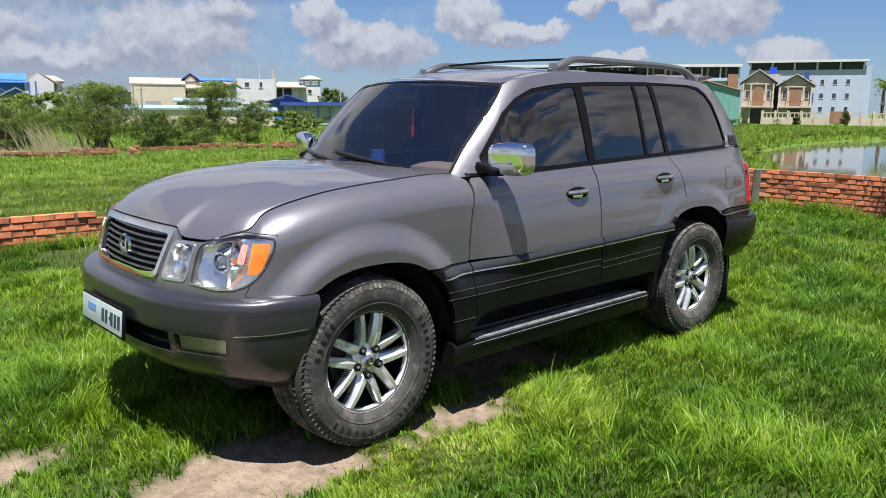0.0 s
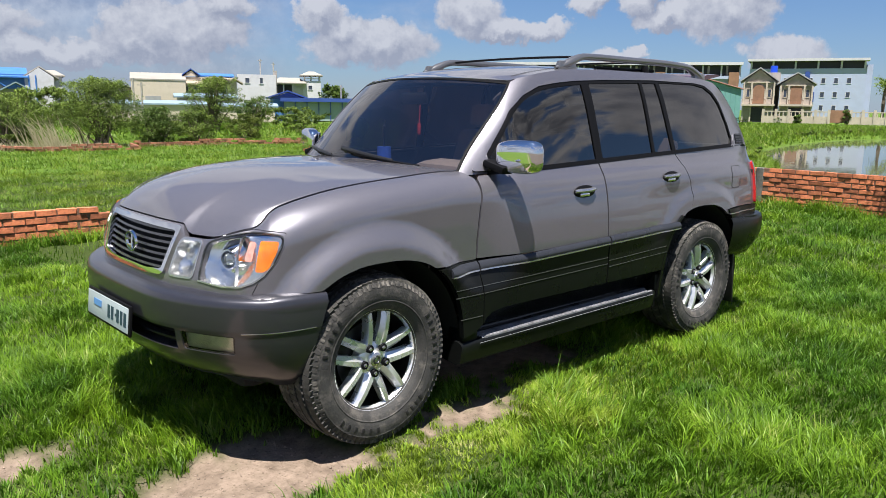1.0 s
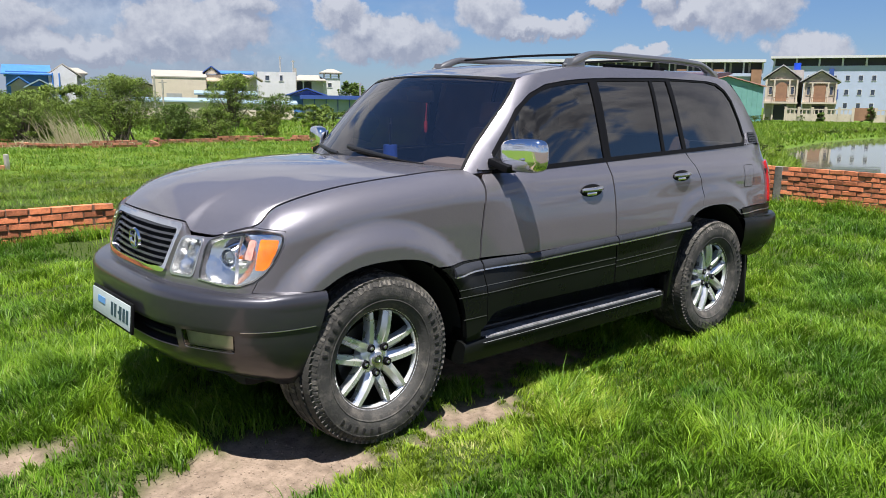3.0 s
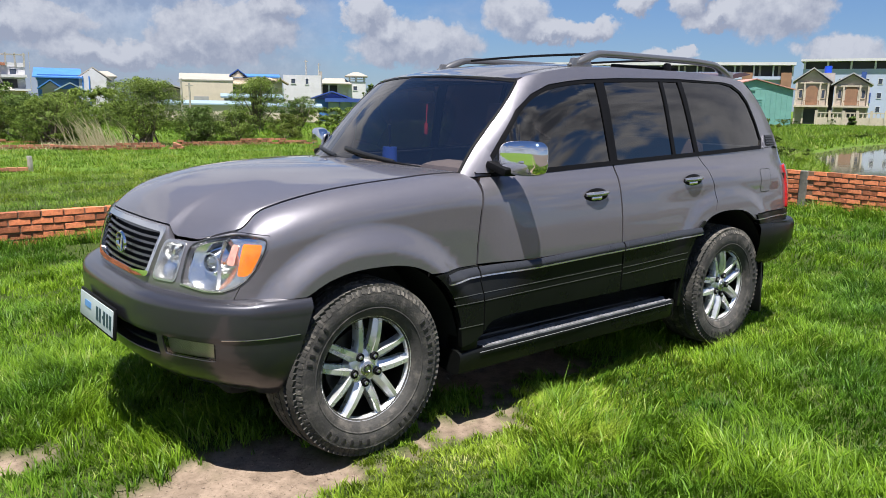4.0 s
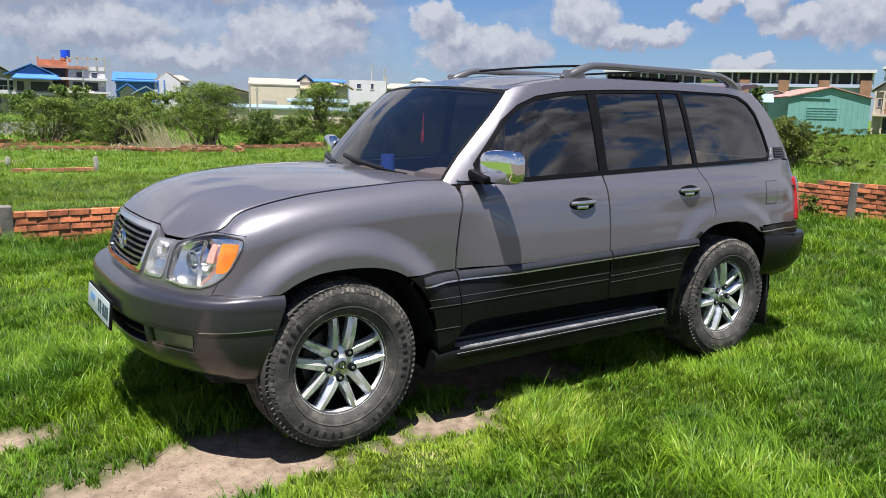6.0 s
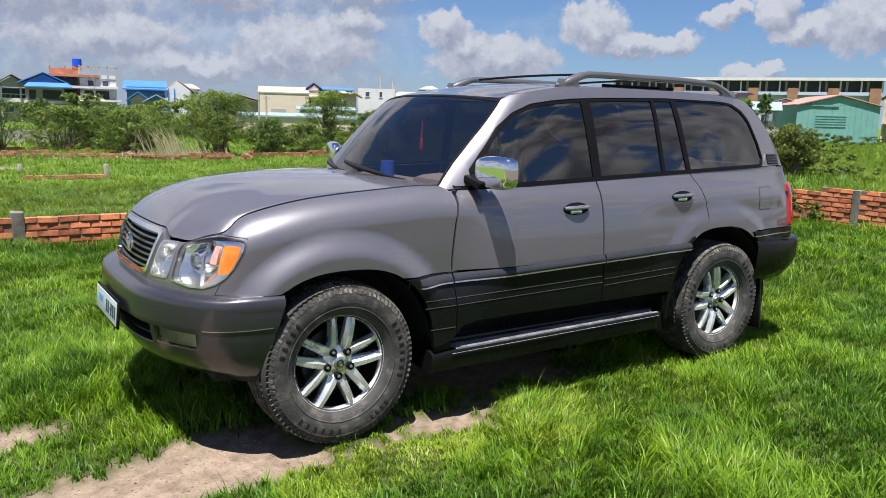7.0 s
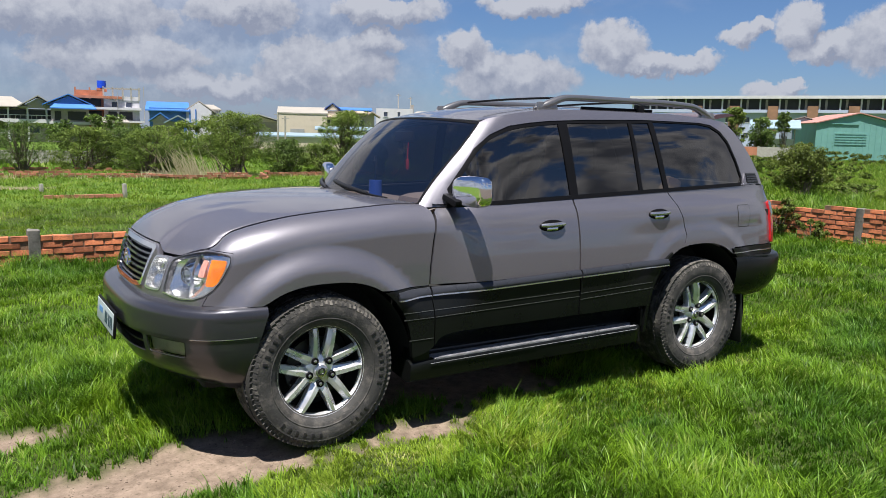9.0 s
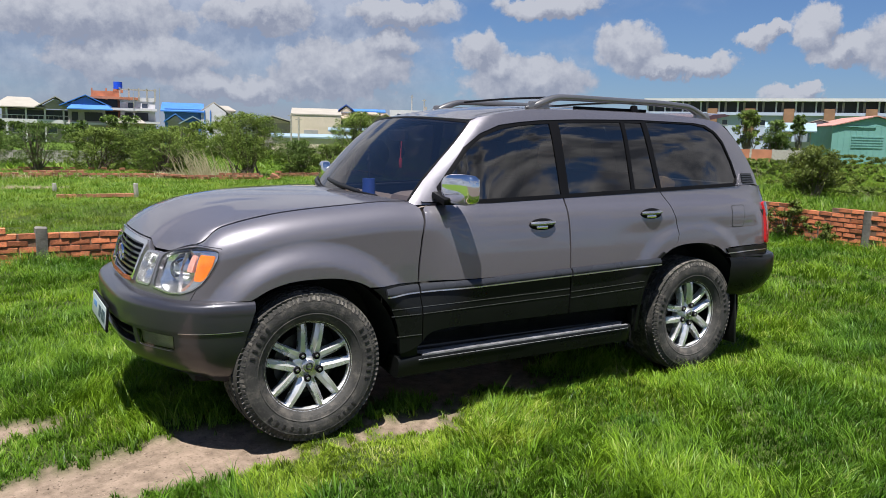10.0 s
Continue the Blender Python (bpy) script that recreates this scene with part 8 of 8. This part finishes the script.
    bush("bush", "rough green scrub before the boundary wall", (-29.5, -20.0), 5.0, 1.0, 2600, 0.12, 51, LEAF, trunk=0.08, depth=2.5)
    bush("bush", "belt of tall weeds before the teal shed", (-53.0, -30.0), 16.0, 1.15, 4200, 0.14, 52, LEAF_YELLOW, trunk=0.06, depth=3.0, base=0.0)
    bush("bush", "belt of tall weeds before the boundary wall", (-44.0, -32.0), 9.0, 0.8, 2600, 0.14, 53, LEAF, trunk=0.06, depth=3.0, base=0.0)
    # vine over the broken wall
    bush("vine", "yellow-green creeper grown over the brick wall", (-9.25, -3.9), 0.5, 0.78, 1500, 0.06, 48, LEAF_YELLOW, "creeper", 0.05, depth=0.9, base=0.0)
    bush("vine", "yellow-green creeper trailing along the wall's foot", (-9.15, -3.2), 0.45, 0.42, 900, 0.055, 49, LEAF_YELLOW, "creeper", 0.05, depth=0.9, base=0.0)
    # the shade tree beside the wall
    bush("tree", "leafy tree beside the brick wall", (-8.95, 0.85), 2.8, 4.1, 3600, 0.085, 50, LEAF, "tree", 0.3, depth=2.8, base=0.46)


FAR_BRICK = mat("old_red_brick", (0.33, 0.135, 0.08), 0.9, 0, 0.35, 3, 30, 0.3, per_island=0.6, dirt=(0.12, 0.08, 0.06), dirt_amount=0.7)
meadow_things()


def palm(at, h):
    ob = thing("palm", "small fan-headed palm behind the fence", "palm", at=(at[0], at[1], 0))
    tube("trunk", [(0, 0, 0), (0.1, 0, h * 0.5), (0.0, 0, h)], 0.22, BARK, ob, taper=[1.2, 1, 0.8])
    r = np.random.RandomState(3)
    P = []
    for k in range(26):
        a, e = r.uniform(0, 6.283), r.uniform(-0.9, 0.9)
        for t in np.linspace(0.1, 1, 22):
            d = 1.7 * t
            P.append((math.cos(a) * math.cos(e) * d, math.sin(a) * math.cos(e) * d, h + math.sin(e) * d - 0.5 * t * t))
    V, F = leaves(np.array(P), 0.42, 5, 0.3, 0.25)
    soup("crown", V, F, LEAF, ob)


palm((-97.9, -30.6), 5.0)


def poles():
    for x, y, h in ((-18.9, -56.0, 3.3), (-19.6, -56.2, 3.0), (-44.0, -82.0, 6.8), (-45.2, -81.0, 6.4), (-40.5, -60.0, 3.4)):
        ob = thing("utility_pole", "thin grey utility pole with a cross arm", "pole", "far utility poles", (x, y, 0))
        tube("pole", [(0, 0, 0), (0, 0, h)], 0.07, CONCRETE, ob)
        box("arm", (0, 0, h - 0.2), (0.6, 0.06, 0.06), CONCRETE, ob)


poles()

# ---- brick walls near the car: pieces last ----
brick_wall("wall_south", "low unplastered orange brick wall with a ragged top", (5.4, -5.65), (-1, 0.0), 9.0, 6, 0.10, lambda u: (0 if 0.6 < u < 2.6 else 1) + (1 if (int(u * 1.9) % 4 == 1) else 0) * (1 if u > 3.4 else 0) if u < 5.6 else 0, 3, (3.13, 6.3), (0.44, 0.44))
brick_wall("wall_west", "low orange brick wall with broken top and a concrete post", (-9.4, -5.8), (0, 1), 9.2, 8, 0.10, lambda u: (2 if u < 1.2 else 1 if u < 2.9 and int(u * 2.3) % 3 != 0 else 0), 5, (3.28, 7.6), (0.60, 0.60))

# ---- grass ----


def grass_material(name, cool, warm):
    """Blades that differ one by one, in patches of deep green and of yellow-green; cool and warm: (dark, light, tip)."""
    m, t, p, N, L = nodes_of(name)
    g, tc = N("ShaderNodeNewGeometry"), N("ShaderNodeTexCoord")
    patch, small = N("ShaderNodeTexNoise"), N("ShaderNodeTexNoise")
    for n, scale, detail in ((patch, 0.75, 4), (small, 4.5, 3)):
        n.inputs["Scale"].default_value, n.inputs["Detail"].default_value = scale, detail
        L(tc.outputs["Object"], n.inputs["Vector"])
    a = N("ShaderNodeMath")
    a.operation = "MULTIPLY_ADD"
    L(g.outputs["Random Per Island"], a.inputs[0])
    a.inputs[1].default_value = 0.5
    L(small.outputs["Fac"], a.inputs[2])
    r = N("ShaderNodeMapRange")
    r.inputs["From Min"].default_value, r.inputs["From Max"].default_value = 0.40, 1.05
    L(a.outputs[0], r.inputs["Value"])
    sides = []
    for dark, light, tip in (cool, warm):
        ramp = N("ShaderNodeValToRGB")
        e = ramp.color_ramp.elements
        e[0].position, e[0].color = 0.0, (*dark, 1)
        e[1].position, e[1].color = 0.9, (*light, 1)
        e.new(1.0).color = (*tip, 1)
        L(r.outputs["Result"], ramp.inputs["Fac"])
        sides.append(ramp.outputs["Color"])
    w = N("ShaderNodeMapRange")
    w.inputs["From Min"].default_value, w.inputs["From Max"].default_value = 0.40, 0.62
    L(patch.outputs["Fac"], w.inputs["Value"])
    x = N("ShaderNodeMix")
    x.data_type = "RGBA"
    L(w.outputs["Result"], x.inputs["Factor"])
    L(sides[0], x.inputs[6])
    L(sides[1], x.inputs[7])
    L(x.outputs[2], p.inputs["Base Color"])
    p.inputs["Roughness"].default_value, p.inputs["Specular IOR Level"].default_value = 0.45, 0.25
    tr, mx = N("ShaderNodeBsdfTranslucent"), N("ShaderNodeMixShader")
    L(x.outputs[2], tr.inputs["Color"])
    mx.inputs[0].default_value = 0.38
    L(p.outputs[0], mx.inputs[1])
    L(tr.outputs[0], mx.inputs[2])
    L(mx.outputs[0], t.nodes["Material Output"].inputs["Surface"])
    return m


GRASS = grass_material("fresh_grass", ((0.018, 0.058, 0.006), (0.118, 0.258, 0.020), (0.22, 0.315, 0.070)), ((0.056, 0.120, 0.008), (0.242, 0.400, 0.023), (0.36, 0.42, 0.09)))
LIME = grass_material("short_yellow_green_grass", ((0.085, 0.150, 0.012), (0.290, 0.440, 0.034), (0.46, 0.48, 0.16)), ((0.120, 0.175, 0.018), (0.360, 0.480, 0.050), (0.55, 0.52, 0.22)))
MEADOW = grass_material("sunlit_meadow_grass", ((0.042, 0.085, 0.012), (0.160, 0.295, 0.026), (0.28, 0.32, 0.10)), ((0.085, 0.135, 0.014), (0.245, 0.350, 0.032), (0.40, 0.38, 0.14)))


def blades(x0, x1, y0, y1, per_m2, height, width, seed, segs=2, keep=None):
    """Bent grass blades over a rectangle, thicker in tufts, none on bare soil."""
    r = np.random.RandomState(seed)
    n = int((x1 - x0) * (y1 - y0) * per_m2)
    X, Y = r.uniform(x0, x1, n), r.uniform(y0, y1, n)
    # pull many of them towards tuft centres
    tuft = r.uniform(size=n) < 0.42
    cell = 0.085 if height < 0.3 else 0.4
    X, Y = X + 0.05 * waves(X, Y, 25, 0.6), Y + 0.05 * waves(X, Y, 26, 0.6)
    cx = (np.floor(X / cell) + 0.5 + 0.45 * np.sin(np.floor(X / cell) * 12.9 + np.floor(Y / cell) * 78.2)) * cell
    cy = (np.floor(Y / cell) + 0.5 + 0.45 * np.sin(np.floor(X / cell) * 39.3 + np.floor(Y / cell) * 11.1)) * cell
    k = r.uniform(0.3, 0.8, n)
    X, Y = np.where(tuft, X + (cx - X) * k, X), np.where(tuft, Y + (cy - Y) * k, Y)
    b = bare(X, Y)
    ok = r.uniform(size=n) > b * 1.6 - 0.04
    if keep is not None:
        ok &= keep(X, Y)
    X, Y, cx, cy, b = X[ok], Y[ok], cx[ok], cy[ok], b[ok]
    n = len(X)
    lush = np.clip(0.62 + 0.30 * waves(X, Y, 21, 1.3) + 0.20 * waves(X, Y, 22, 0.45), 0.42, 1.25)
    # shorter in a band along the car's side
    lane = np.clip((np.abs(Y - 1.05) - 0.42) / 0.6, 0, 1) * (np.abs(X) < 3.2) + (np.abs(X) >= 3.2)
    H = height * lush * r.uniform(0.5, 1.25, n) * (1 - 0.6 * b) * (0.8 + 0.2 * lane)
    comb = 2.2 * waves(X, Y, 23, 1.6) + r.normal(0, 0.9, n)
    out = np.arctan2(Y - cy, X - cx)
    A = np.where(r.uniform(size=n) < 0.4, out, comb)
    lean = r.uniform(0.25, 1.0, n) * (0.55 + 0.5 * (H / height))
    Wd = width * r.uniform(0.6, 1.3, n)
    side = A + math.pi / 2 + r.normal(0, 0.5, n)
    Z = ground_z(X, Y) - 0.008
    dirv = np.stack([np.cos(A), np.sin(A)], 1)
    sv = np.stack([np.cos(side), np.sin(side)], 1)
    rows = []
    for i in range(segs + 1):
        t = i / segs
        bend = lean * t * t
        px = X + dirv[:, 0] * H * bend
        py = Y + dirv[:, 1] * H * bend
        pz = Z + H * (t - 0.32 * lean * t * t * t)
        w = Wd * (1 - t) ** 0.65 * 0.5
        if i < segs:
            rows.append(np.stack([px - sv[:, 0] * w, py - sv[:, 1] * w, pz], 1))
            rows.append(np.stack([px + sv[:, 0] * w, py + sv[:, 1] * w, pz], 1))
        else:
            rows.append(np.stack([px, py, pz], 1))
    V = np.stack(rows, 1)
    k = V.shape[1]
    tri = []
    for i in range(segs - 1):
        a = 2 * i
        tri += [(a, a + 1, a + 3), (a, a + 3, a + 2)]
    tri.append((k - 3, k - 2, k - 1))
    F = (np.arange(n)[:, None, None] * k + np.array(tri)[None]).reshape(-1, 3)
    return V.reshape(-1, 3), F


def lawn(label, pieces, material):
    Vs, Fs, base = [], [], 0
    for V, F in pieces:
        Vs.append(V)
        Fs.append(F + base)
        base += len(V)
    ob = soup("grass", np.concatenate(Vs), np.concatenate(Fs), material)
    ob.data.polygons.foreach_set("use_smooth", np.ones(len(ob.data.polygons), bool))
    return tagged(ob, label, "grass", kind="stuff")


def clear_of_wheels(X, Y):
    ok = np.ones(X.shape, bool)
    for x in (1.425, -1.42):
        for y in (0.79, -0.79):
            ok &= ~((np.abs(X - x) < 0.20) & (np.abs(Y - y) < 0.13))
    return ok


def pale_strip(X, Y):
    """The strip along the car's side where the grass is short and paler."""
    return (np.abs(Y - 1.10 - 0.10 * waves(X, Y, 27, 0.8) - 0.06 * X) < 0.30) & (X > -1.1) & (X < 1.9)


def thinning(X, Y):
    """The dense lawn thins out towards its rim."""
    chance = np.modf(np.abs(np.sin(X * 127.1 + Y * 311.7) * 43758.5))[0]
    return chance < np.clip(np.minimum((3.3 - Y) / 0.9, (3.4 - X) / 0.5), 0, 1)


lawn("short yellow-green grass beside the wheel track", [blades(-1.6, 2.2, 0.6, 1.7, 16500, 0.105, 0.0070, 54, 2, lambda X, Y: clear_of_wheels(X, Y) & pale_strip(X, Y))], LIME)
lawn("lush bright green grass round the parked car", [
    blades(-2.4, 3.4, 0.35, 3.3, 11500, 0.105, 0.0070, 31, 2, lambda X, Y: clear_of_wheels(X, Y) & ~pale_strip(X, Y) & thinning(X, Y)),
    blades(-4.6, -2.4, 0.35, 3.3, 8500, 0.115, 0.0080, 51, 2, lambda X, Y: clear_of_wheels(X, Y) & thinning(X, Y)),
    blades(1.3, 3.6, -1.8, 0.35, 9000, 0.135, 0.0070, 48, 2, clear_of_wheels),
    blades(1.3, 5.0, -5.5, -1.8, 3900, 0.13, 0.0085, 32, 2, clear_of_wheels),
    blades(-4.6, 1.3, -5.5, 0.35, 350, 0.14, 0.010, 33, 2, clear_of_wheels),
    blades(-4.6, -2.2, -5.5, 0.35, 2600, 0.15, 0.0085, 43, 2, clear_of_wheels),
    blades(3.6, 8.0, -5.5, 3.6, 900, 0.14, 0.011, 46, 1),
    blades(-9.3, 8.0, 3.3, 5.6, 900, 0.14, 0.011, 47, 1, lambda X, Y: unseen_lane(X, Y) < 0.5),
    blades(-9.3, -4.6, -5.6, 3.2, 1700, 0.16, 0.0112, 34, 2),
    blades(0.0, 5.4, -5.58, -5.15, 2600, 0.26, 0.0085, 52, 2),
    blades(-9.3, -8.8, -5.6, 3.2, 1400, 0.28, 0.0090, 53, 2),
    blades(-4.6, 3.4, 0.35, 3.3, 1500, 0.175, 0.0095, 35, 3, lambda X, Y: clear_of_wheels(X, Y) & ~pale_strip(X, Y) & thinning(X, Y)),
    blades(1.3, 3.6, -1.8, 0.35, 1300, 0.190, 0.0085, 49, 3, clear_of_wheels),
    blades(-4.6, 3.4, 0.35, 3.3, 110, 0.25, 0.0070, 42, 3, clear_of_wheels),
    blades(-2.3, -0.1, 0.88, 1.45, 4200, 0.20, 0.0080, 58, 3, clear_of_wheels),
    blades(-0.3, 0.6, 0.95, 1.35, 3600, 0.17, 0.0075, 59, 2, clear_of_wheels),
], GRASS)
lawn("sunlit meadow grass beyond the brick walls", [
    blades(-9.2, 8.0, -15.0, -5.8, 900, 0.14, 0.011, 36, 1),
    blades(-16.0, 7.5, -30.0, -15.0, 280, 0.19, 0.018, 37, 1),
    blades(-14.5, -9.5, -12.0, 4.0, 800, 0.26, 0.013, 38, 1, lambda X, Y: poly_distance(POND, X, Y) > 0.1),
    blades(-34.0, -14.5, -24.0, -4.0, 210, 0.34, 0.026, 39, 1, lambda X, Y: poly_distance(POND, X, Y) > 0.1),
    blades(-33.0, -12.5, -17.0, -3.0, 330, 0.42, 0.020, 55, 1, lambda X, Y: (poly_distance(POND, X, Y) > 0.05) & (poly_distance(POND, X, Y) < 1.8)),
    blades(-68.0, -34.0, -27.0, -13.0, 70, 0.42, 0.06, 56, 1, lambda X, Y: poly_distance(POND, X, Y) > 0.05),
    blades(-92.0, -60.0, -42.0, -14.0, 22, 0.30, 0.10, 57, 1, lambda X, Y: poly_distance(POND, X, Y) > 0.05),
    blades(-60.0, -16.0, -50.0, -22.0, 16, 0.45, 0.09, 40, 1),
    blades(-16.0, 10.0, -50.0, -30.0, 18, 0.45, 0.09, 41, 1),
], MEADOW)

lawn("thin dry straw grass on worn spots and along the ruined wall", [
    blades(-10.0, 6.0, -25.4, -23.0, 55, 0.26, 0.018, 44, 2),
    blades(0.1, 1.6, 0.86, 1.25, 1500, 0.055, 0.005, 60, 2, clear_of_wheels),
    blades(-6.0, -2.4, -24.6, -23.0, 160, 0.42, 0.014, 45, 2),
], STRAW)


def dry_reeds():
    r = np.random.RandomState(9)
    n = 130
    X, Y = r.normal(-4.1, 0.42, n), r.normal(-23.7, 0.3, n)
    H = r.uniform(0.3, 1.0, n) ** 1.3 * 1.25
    A = r.normal(0.0, 0.5, n)
    L_ = r.uniform(0.2, 0.85, n)
    Z = ground_z(X, Y)
    V = np.stack([np.stack([X - 0.012, Y, Z], 1), np.stack([X + 0.012, Y, Z], 1), np.stack([X + np.cos(A) * H * L_ * 0.4 + 0.010, Y, Z + H * 0.6], 1), np.stack([X + np.cos(A) * H * L_ * 0.4 - 0.010, Y, Z + H * 0.6], 1), np.stack([X + np.cos(A) * H * L_, Y, Z + H], 1)], 1)
    F = (np.arange(n)[:, None, None] * 5 + np.array([(0, 1, 2), (0, 2, 3), (3, 2, 4)])[None]).reshape(-1, 3)
    tagged(soup("dry_grass", V.reshape(-1, 3), F, STRAW), "tall clump of pale dry grass before the thicket", "dry grass", kind="stuff")


dry_reeds()


def soil_clods():
    """Crumbs of earth and small stones lying on the bare track."""
    r = np.random.RandomState(12)
    X, Y = r.uniform(1.5, 3.6, 9000), r.uniform(-0.4, 2.0, 9000)
    ok = bare(X, Y) > 0.75
    X, Y = X[ok][:650], Y[ok][:650]
    n = len(X)
    S = 0.002 + 0.006 * r.uniform(0, 1, n) ** 3
    corner = np.array([(1, 0, 0), (0, 1, 0), (-1, 0, 0), (0, -1, 0), (0, 0, 0.8), (0, 0, -0.6)])
    V = corner[None] * S[:, None, None] * r.uniform(0.6, 1.3, (n, 6, 3))
    a = r.uniform(0, 6.283, n)[:, None]
    V = np.stack([V[:, :, 0] * np.cos(a) - V[:, :, 1] * np.sin(a) + X[:, None], V[:, :, 0] * np.sin(a) + V[:, :, 1] * np.cos(a) + Y[:, None], V[:, :, 2] + (ground_z(X, Y) + S * 0.35)[:, None]], 2)
    tri = np.array([(0, 1, 4), (1, 2, 4), (2, 3, 4), (3, 0, 4), (1, 0, 5), (2, 1, 5), (3, 2, 5), (0, 3, 5)])
    F = (np.arange(n)[:, None, None] * 6 + tri[None]).reshape(-1, 3)
    tagged(soup("soil_crumbs", V.reshape(-1, 3), F, CLOD), "crumbs of dry earth on the bare track", "soil", kind="stuff")


CLOD = mat("dry_earth_crumb", (0.28, 0.21, 0.16), 0.95, 0, 0.25, 9, 60, 0.3, per_island=0.5)
soil_clods()
